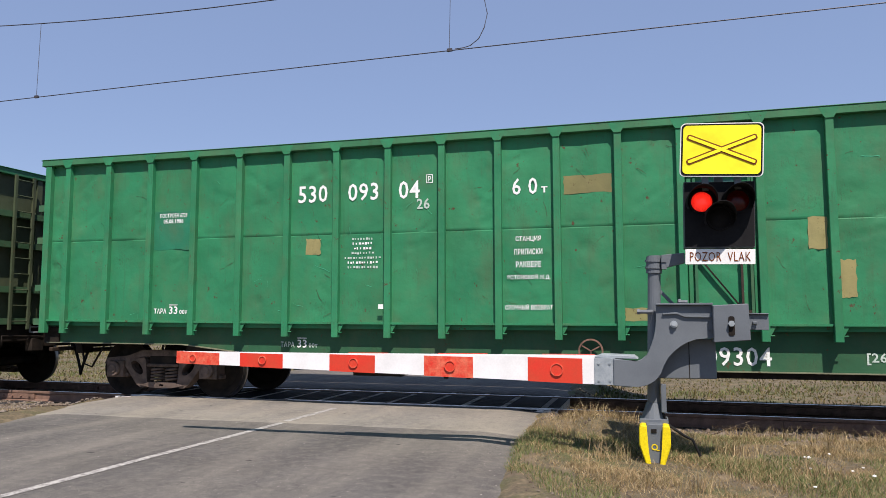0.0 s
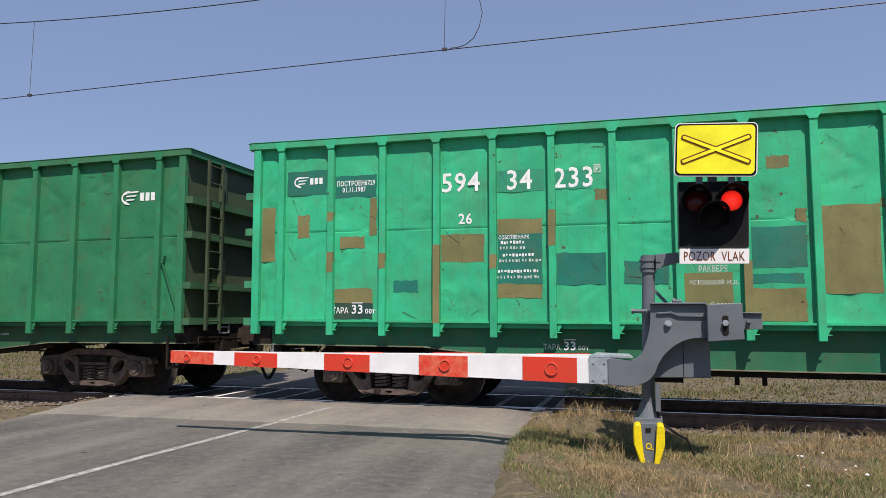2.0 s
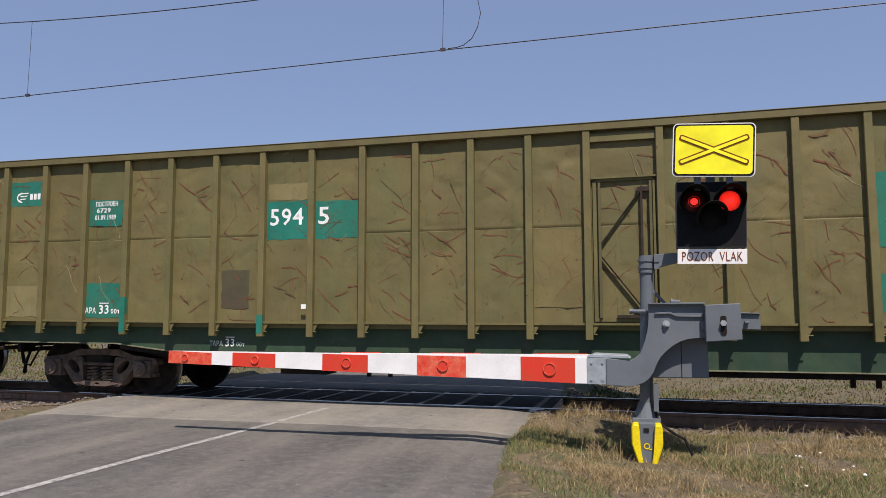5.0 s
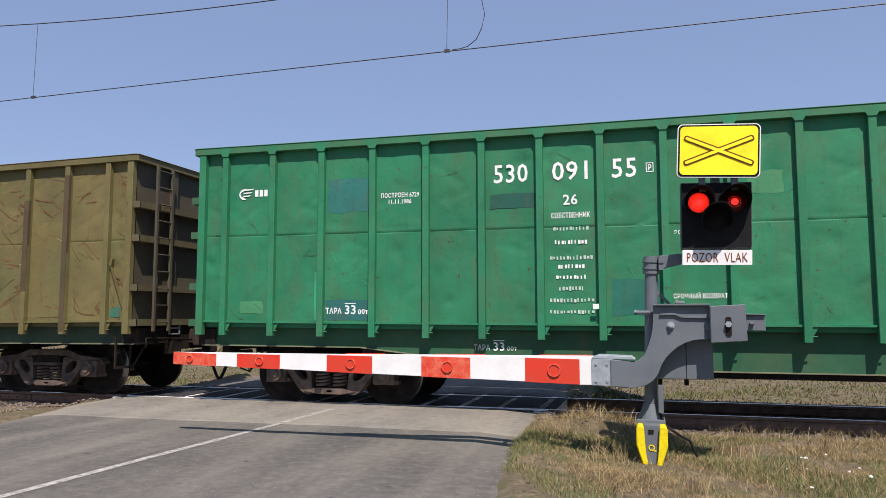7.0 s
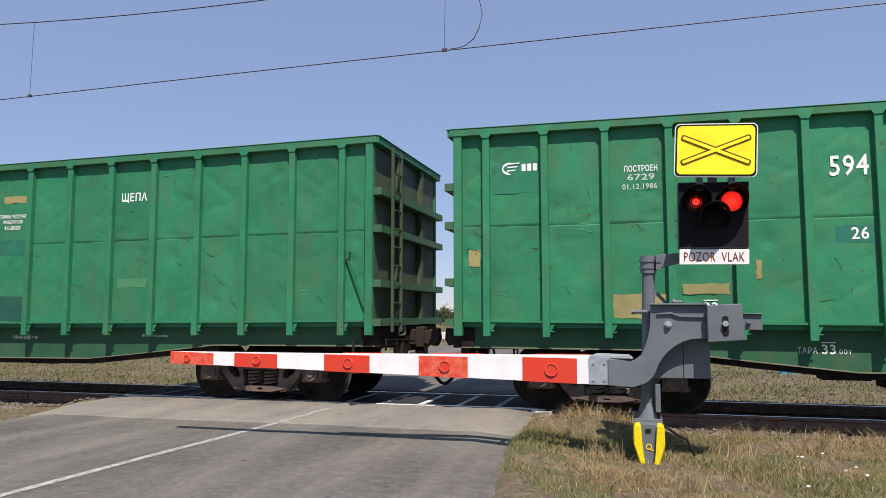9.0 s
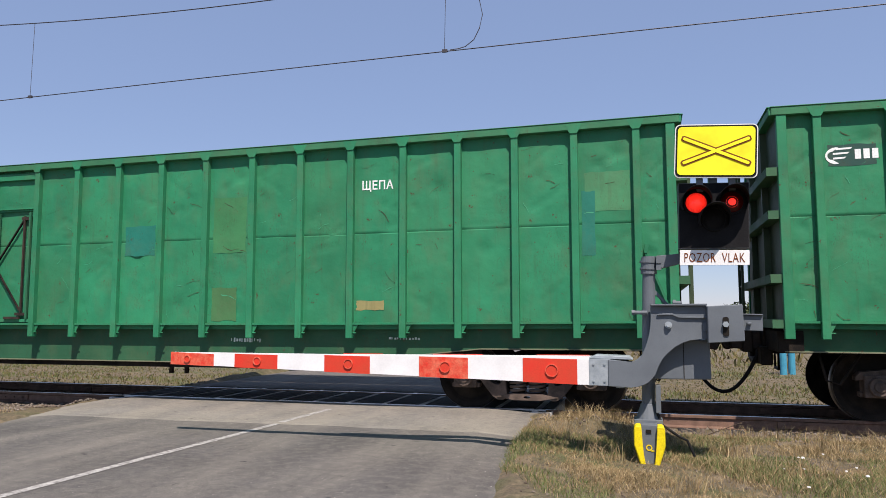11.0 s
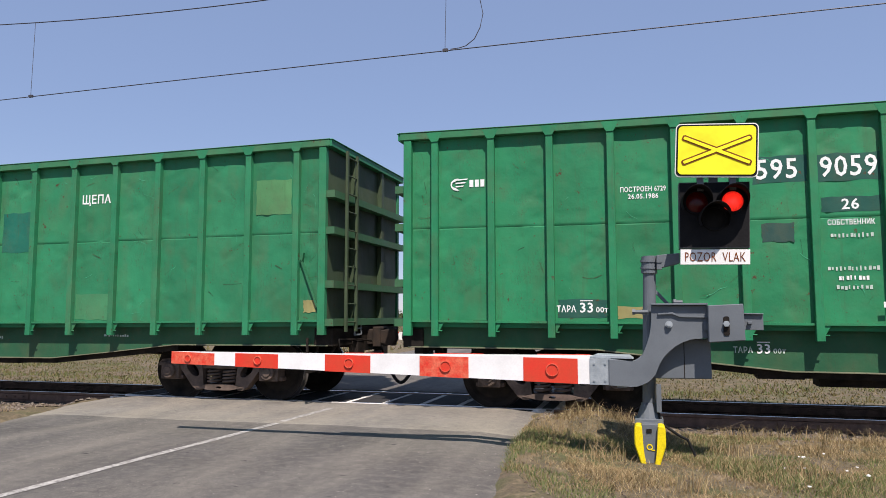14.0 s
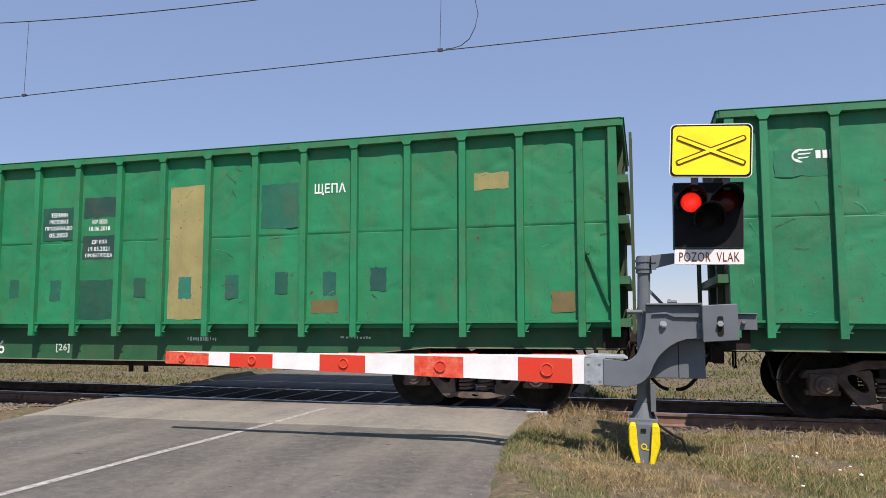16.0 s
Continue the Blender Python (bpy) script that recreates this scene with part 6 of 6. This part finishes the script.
    for i, p in enumerate(((3, 0.05, 0.95, 1.60, 1.34, DARK), (4, 0.0, 0.98, 1.5, 1.33, TAN), (6, 0.1, 0.99, 3.46, 3.1, DARK), (7, 0.0, 0.99, 3.46, 3.1, DARK), (8, 0.0, 0.97, 3.48, 3.1, DARK),
                           (9, 0.03, 0.9, 3.46, 3.2, DARK), (10, 0.05, 0.9, 3.42, 3.18, DARK), (7, 0.05, 0.97, 2.9, 2.7, DARK), (6, 0.22, 0.75, 2.58, 2.33, SLATE), (11, 0.15, 0.88, 3.42, 3.2, TAN),
                           (15, 0.05, 0.95, 3.25, 2.68, DARK), (16, 0.05, 0.97, 3.40, 3.05, SLATE), (16, 0.05, 0.97, 2.75, 2.34, SLATE), (16, 0.0, 0.97, 2.0, 1.34, (0.01, 0.08, 0.055)),
                           (18, 0.08, 0.97, 3.50, 1.33, TAN), (18, 0.34, 0.66, 2.02, 1.66, TEAL), (15, 0.32, 0.64, 2.0, 1.64, (0.01, 0.11, 0.075)), (17, 0.32, 0.64, 2.02, 1.70, (0.012, 0.09, 0.06)),
                           (19, 0.36, 0.68, 2.03, 1.66, (0.01, 0.10, 0.075)), (20, 0.4, 0.7, 2.06, 1.72, (0.012, 0.085, 0.06)), (21, 0.36, 0.66, 2.05, 1.68, (0.01, 0.10, 0.075)))):
        add_patch(w, *p, 700 + i)
    for i, p in enumerate(((22, 0.26, 0.62, 2.1, 1.74, (0.01, 0.07, 0.06)), (14, 0.3, 0.58, 2.02, 1.7, (0.01, 0.12, 0.075)), (20, 0.05, 0.92, 3.45, 2.75, (0.008, 0.12, 0.085)),
                           (24, 0.15, 0.85, 3.43, 3.18, TAN), (25, 0.5, 0.95, 1.7, 1.4, RUSTP), (21, 0.1, 0.7, 1.62, 1.42, RUSTP))):
        add_patch(w, *p, 740 + i)
    # last one to come into view
    w = build_wagon("green tall wood-chip wagon following behind", GREEN_E, 7, 0.135)
    add_logo(w, bay_mid(1) + 0.02, 3.42, 1.0)
    add_patch(w, 1, 0.1, 0.95, 3.5, 3.15, (0.01, 0.16, 0.09), 800)


build_train()


# ---- growth, stones and the distance ----
def blades(count, place, height, width, seed, lean=0.5):
    """Vertices and faces of many bent grass blades; place gives x, y, a size and whether one grows there."""
    rng = np.random.default_rng(seed)
    verts, faces = [], []
    made = 0
    while made < count:
        spot = place(rng)
        if spot is None:
            continue
        x, y, size = spot
        z = ground_height(x, y) - 0.01
        h = height * size * rng.uniform(0.45, 1.25)
        w = width * rng.uniform(0.6, 1.4)
        a, b = rng.uniform(0, math.tau), rng.uniform(0, math.tau)
        cx, cy = math.cos(a) * w / 2, math.sin(a) * w / 2
        l = h * lean * rng.uniform(0.1, 1.3)
        mx, my = x + math.cos(b) * l * 0.35, y + math.sin(b) * l * 0.35
        n = len(verts)
        verts += [(x - cx, y - cy, z), (x + cx, y + cy, z), (mx + cx * 0.7, my + cy * 0.7, z + h * 0.6), (mx - cx * 0.7, my - cy * 0.7, z + h * 0.6),
                  (x + math.cos(b) * l, y + math.sin(b) * l, z + h)]
        faces += [(n, n + 1, n + 2, n + 3), (n + 3, n + 2, n + 4)]
        made += 1
    return verts, faces


def verge(green):
    def place(rng):
        x, y = rng.uniform(-1.6, 4.6), 4.6 + 5.5 * rng.uniform(0, 1) ** 1.15
        edge = x - grass_edge(y)
        if edge < 0.0 or (edge < 0.15 and rng.random() < 0.7 * (1 - edge / 0.15)):
            return None
        clump = noise.noise((x * 1.4, y * 1.4, 11.0))
        mound = math.exp(-((x + 0.6) / 1.0) ** 2 - ((y - 9.3) / 0.9) ** 2)
        lush = noise.noise((x * 0.8, y * 0.8, 2.0)) + 0.7 * math.exp(-(edge / 0.6) ** 2) * (1 if y < 8.6 else 0.3) + (0.75 if x > 1.1 and y < 8.2 else 0.0)
        if green and lush + 0.25 * clump < 0.16:
            return None
        if not green and (clump < -0.05 and rng.random() < 0.75 or lush > 0.4 and rng.random() < 0.6):
            return None
        if y > 9.75 and rng.random() < 0.7:
            return None
        return x, y, 0.62 + 1.25 * max(0.0, clump) + 0.6 * mound
    return place


def far_side(green):
    def place(rng):
        x, y = rng.uniform(-30, 14), 13.7 + 16 * rng.uniform(0, 1) ** 1.6
        if -9.3 < x < -0.9:
            return None
        clump = noise.noise((x * 0.5, y * 0.7, 21.0))
        if green and clump < 0.12:
            return None
        return x, y, 0.8 + 0.8 * max(0.0, clump)
    return place


def beyond(rng):
    x, y = rng.uniform(-110, 60), 27 + 75 * rng.uniform(0, 1) ** 1.5
    if -9.5 < x < -0.8 and y < ROAD_FAR:
        return None
    return x, y, 1.0 + max(0.0, noise.noise((x * 0.1, y * 0.1, 1.0)))


def left_bank(rng):
    x, y = rng.uniform(-17, -8.7), rng.uniform(6.5, 10.3)
    if x > road_left(y) - 0.1 or noise.noise((x * 1.3, y * 1.3, 9.0)) < -0.05:
        return None
    return x, y, 0.8


def weeds(rng):
    """Tall dry stems in loose clumps."""
    k = int(rng.integers(0, 16))
    cx, cy = (-0.75, -0.45, -0.2, 0.5, 1.1, 1.6, 2.1, 2.6, -0.9, -0.35, 0.4, 0.9, 1.9, 2.9, 3.3, 1.4)[k], \
             (9.6, 9.75, 9.5, 8.6, 9.4, 9.7, 9.5, 9.2, 8.6, 7.6, 6.5, 8.2, 8.6, 8.0, 9.3, 7.2)[k]
    return cx + rng.normal(0, 0.13), cy + rng.normal(0, 0.12), 1.0


soup("dry_grass", *blades(52000, verge(False), 0.072, 0.0055, 1, 1.3), DRYGRASS, "parched straw-coloured grass on the verge", "grass")
soup("green_grass", *blades(42000, verge(True), 0.078, 0.0065, 2, 0.8), GREENGRASS, "short green grass among the dry growth", "grass")
soup("tall_weeds", *blades(2000, weeds, 0.18, 0.006, 3, 0.8), DRYGRASS, "tall dry weed stems beside the barrier", "weeds")
soup("far_grass", *blades(44000, far_side(False), 0.075, 0.03, 4, 0.9), FARGRASS, "dry grass strip behind the track", "grass")
soup("far_green_grass", *blades(15000, far_side(True), 0.085, 0.02, 5, 0.7), GREENGRASS, "green growth behind the track", "grass")
soup("meadow", *blades(22000, beyond, 0.30, 0.09, 6, 0.9), FARGRASS, "parched meadow running to the trees", "meadow")
soup("bank_grass", *blades(2600, left_bank, 0.07, 0.008, 7, 0.9), DRYGRASS, "thin dry grass on the bank beside the road", "grass")


def stones(count, place, size, seed):
    rng = np.random.default_rng(seed)
    verts, faces = [], []
    octa = np.array([(1, 0, 0), (-1, 0, 0), (0, 1, 0), (0, -1, 0), (0, 0, 1), (0, 0, -1)], float)
    tri = [(0, 2, 4), (2, 1, 4), (1, 3, 4), (3, 0, 4), (2, 0, 5), (1, 2, 5), (3, 1, 5), (0, 3, 5)]
    while len(verts) < count * 6:
        x, y = place(rng)
        if road_left(y) - 0.1 < x < road_right(y) + 0.1:
            continue
        s = size * rng.uniform(0.4, 1.4)
        p = octa * rng.uniform(0.6, 1.2, (6, 1)) * s * np.array([1, 1, 0.7])
        a = rng.uniform(0, math.tau)
        c, d = math.cos(a), math.sin(a)
        n = len(verts)
        z = ground_height(x, y) + s * 0.25
        verts += [(x + u * c - v * d, y + u * d + v * c, z + w) for u, v, w in p]
        faces += [(n + i, n + j, n + k) for i, j, k in tri]
    return verts, faces


soup("ballast", *stones(9000, lambda g: (g.uniform(-20, 7), g.normal(10.25, 0.42)), 0.028, 11), STONES, "brown and grey ballast stones along the rail", "ballast")
soup("track_ballast", *stones(9000, lambda g: (g.uniform(-22, 9), g.uniform(10.9, 14.0)), 0.032, 12), STONES, "dusty ballast between and behind the rails", "ballast")
soup("verge_gravel", *stones(3500, lambda g: (g.uniform(-1.5, 4.5), g.uniform(4.8, 10.0)), 0.013, 13), STONES, "loose gravel in the verge", "gravel")
soup("bank_rubble", *stones(1500, lambda g: (g.uniform(-16, -8.8), g.uniform(7.6, 10.4)), 0.035, 14), STONES, "broken soil and rubble beside the road", "rubble")


def pale_bits():
    rng = random.Random(5)
    for _ in range(26):
        x, y = rng.uniform(1.2, 3.2), rng.uniform(6.0, 8.3)
        bm = bmesh.new()
        bmesh.ops.create_icosphere(bm, subdivisions=1, radius=0.016 * rng.uniform(0.6, 1.3))
        for v in bm.verts:
            v.co *= rng.uniform(0.75, 1.2)
            v.co.z *= 0.6
        ob = new("pale_flower_head", mesh_of("pale_flower_head", bm, WHITE))
        ob.matrix_basis = pose(x, y, ground_height(x, y) + 0.05)
        tagged(ob, "small white flower head in the grass", "flower", "white flowers of the verge")


pale_bits()


def twig():
    bm = bmesh.new()
    g = ground_height(1.1, 9.75)
    tube(bm, [(0.75, 9.7, g + 0.02), (1.0, 9.72, g + 0.12), (1.25, 9.74, g + 0.22)], [0.008, 0.006, 0.003], 5)
    tube(bm, [(1.0, 9.72, g + 0.12), (1.12, 9.70, g + 0.13), (1.25, 9.69, g + 0.17)], [0.005, 0.004, 0.002], 5)
    tube(bm, [(0.88, 9.71, g + 0.07), (0.80, 9.7, g + 0.16)], [0.005, 0.002], 5)
    tagged(new("twig", mesh_of("twig", bm, BARK)), "dry forked twig lying in the ballast", "twig")


twig()


def crown_mesh(seed, w, h):
    """A ragged crown: leaf quads on many small clumps round forked limbs."""
    rng = np.random.default_rng(seed)
    verts, faces = [], []
    for _ in range(34):
        a, r = rng.uniform(0, math.tau), w * rng.uniform(0, 1) ** 0.6
        c = np.array([r * math.cos(a), r * math.sin(a), h * (0.28 + 0.66 * rng.uniform(0, 1) * (1 - 0.45 * (r / w) ** 2))])
        s = rng.uniform(0.10, 0.24) * h
        for _ in range(26):
            p = c + rng.normal(0, 0.5, 3) * s
            u, v = rng.normal(0, 1, 3), rng.normal(0, 1, 3)
            u *= 0.055 * h / np.linalg.norm(u)
            v *= 0.045 * h / np.linalg.norm(v)
            n = len(verts)
            verts += [tuple(p - u), tuple(p + v), tuple(p + u), tuple(p - v)]
            faces.append((n, n + 1, n + 2, n + 3))
    me = bpy.data.meshes.new("crown")
    me.from_pydata(verts, [], faces)
    me.materials.append(LEAVES)
    return me


def trunk_mesh(h):
    bm = bmesh.new()
    tube(bm, [(0, 0, -0.2), (0.02 * h, 0, 0.25 * h), (0.0, 0.02 * h, 0.55 * h)], [0.04 * h, 0.03 * h, 0.015 * h], 7)
    for a in (0.4, 2.3, 4.3):
        tube(bm, [(0, 0, 0.2 * h), (0.15 * h * math.cos(a), 0.15 * h * math.sin(a), 0.45 * h), (0.3 * h * math.cos(a), 0.3 * h * math.sin(a), 0.65 * h)],
             [0.022 * h, 0.014 * h, 0.006 * h], 6)
    return mesh_of("trunk", bm, BARK)


CROWNS = [crown_mesh(s, 1.5, 2.6) for s in range(4)]
TRUNK = trunk_mesh(2.6)


def bush(x, y, scale, k):
    t = thing("bush", "low dusty green bush at the meadow's far edge", "bush", (x, y, -0.1), k * 57, "bushes of the distance")
    for name, me in (("trunk", TRUNK), ("crown", CROWNS[k % 4])):
        ob = put(name, me, t)
        ob.scale = (scale, scale, scale * (0.85 + 0.1 * (k % 4)))


rng_b = random.Random(8)
for k in range(46):
    bush(-120 + k * 3.6 + rng_b.uniform(-2, 2), 112 + rng_b.uniform(-12, 22), rng_b.uniform(0.55, 0.95), k)
for k in range(64):
    bush(-78 + k * 1.75 + rng_b.uniform(-0.7, 0.7), 106 + rng_b.uniform(-5, 6), rng_b.uniform(0.62, 0.92), k + 50)
for k, (x, y, s) in enumerate(((7.2, 60, 1.05), (9.0, 62, 1.2), (10.6, 58, 0.9), (12.5, 63, 1.15), (5.3, 66, 0.85), (15, 60, 1.0))):
    bush(x, y, s, k)


def blue_pipe(x, y):
    p = thing("blue_pipe", "blue painted steel pipe standing in the grass", "pipe", (x, y, -0.34), 0, "blue pipes")
    bm = bmesh.new()
    tube(bm, [(0, 0, -0.2), (0, 0, 1.04)], 0.10, 14)
    part("shaft", bm, BLUE, p, smooth=False)
    bm = bmesh.new()
    tube(bm, [(0, 0, 1.02), (0, 0, 1.07), (0, 0, 1.12)], [0.115, 0.115, 0.05], 14)
    part("cap", bm, BLUE, p)


blue_pipe(4.15, 23.6)
blue_pipe(4.42, 23.8)


def far_house(x, y, w, label):
    hs = thing("house", label, "house", (x, y, -0.1), 12)
    bm = bmesh.new()
    box(bm, -w / 2, w / 2, -4, 4, 0, 3.0)
    plate(bm, [(-w / 2, 3.0), (w / 2, 3.0), (w / 2, 3.02), (-w / 2, 3.02)], -4, 4)
    part("wall", bm, PALE, hs)
    bm = bmesh.new()
    for s in (-1, 1):
        vs = [bm.verts.new(p) for p in ((-w / 2 - 0.4, s * 4.5, 2.95), (w / 2 + 0.4, s * 4.5, 2.95), (w / 2 + 0.4, 0, 5.4), (-w / 2 - 0.4, 0, 5.4))]
        bm.faces.new(vs)
    part("roof", bm, ROOF, hs)
    for x0 in (-w / 4, w / 4):
        bm = bmesh.new()
        box(bm, x0 - 0.6, x0 + 0.6, -4.05, -3.98, 1.0, 2.3)
        part("window", bm, UNDER, hs)


far_house(95, 330, 14, "far pale house with a red roof beyond the meadow")


# ---- what moves: the train rolls past, its wheels turn, the two lamps of the signal blink in turn ----
def rolled(t):
    """How far the train has come after t seconds; it slows a little."""
    return -SPEED * t + 0.00378 * t * t


def motions():
    # the film shows every second half-second a twenty-fifth of a second late
    times = [i * 0.5 for i in range(33)]
    for wagon, start in TRAIN:
        walk(wagon, [(t, ON_TRACK @ pose(start + rolled(math.floor(t * 25 + 1e-6) / 25), TRACK_Y, 0)) for t in times])
    spin = {}
    step = 2 / 30
    for wheel, ax in WHEELS:
        if ax not in spin:
            rows = [(i * step, pose(ax, 0, 0.4785, 0, math.degrees(rolled(i * step) / 0.4785) % 360, 0)) for i in range(241)]
            walk(wheel, rows)
            spin[ax] = wheel
        else:
            wheel.rotation_mode = "QUATERNION"
            keys = wheel.animation_data_create()
            keys.action = spin[ax].animation_data.action
            keys.action_slot = spin[ax].animation_data.action_slot
    for i, (lamp, x, z) in enumerate(LAMPS[:2]):
        rows = []
        for n in range(-1, 22):
            on, off = (n * 0.8 + 0.56, n * 0.8 + 0.99) if i == 0 else (n * 0.8 + 0.17, n * 0.8 + 0.59)
            rows += [(on - 0.01, 0.04), (on + 0.03, 0.0), (off - 0.03, 0.0), (off - 0.005, 0.0112), (off + 0.05, 0.0128), (off + 0.08, 0.04)]
        rows = [(t, d) for t, d in rows if 0.0 < t < 16.0]
        rows = [(0.0, rows[0][1])] + rows + [(16.0, rows[-1][1])]
        walk(lamp, [(t, pose(x, -0.084 + d, z)) for t, d in rows])


motions()
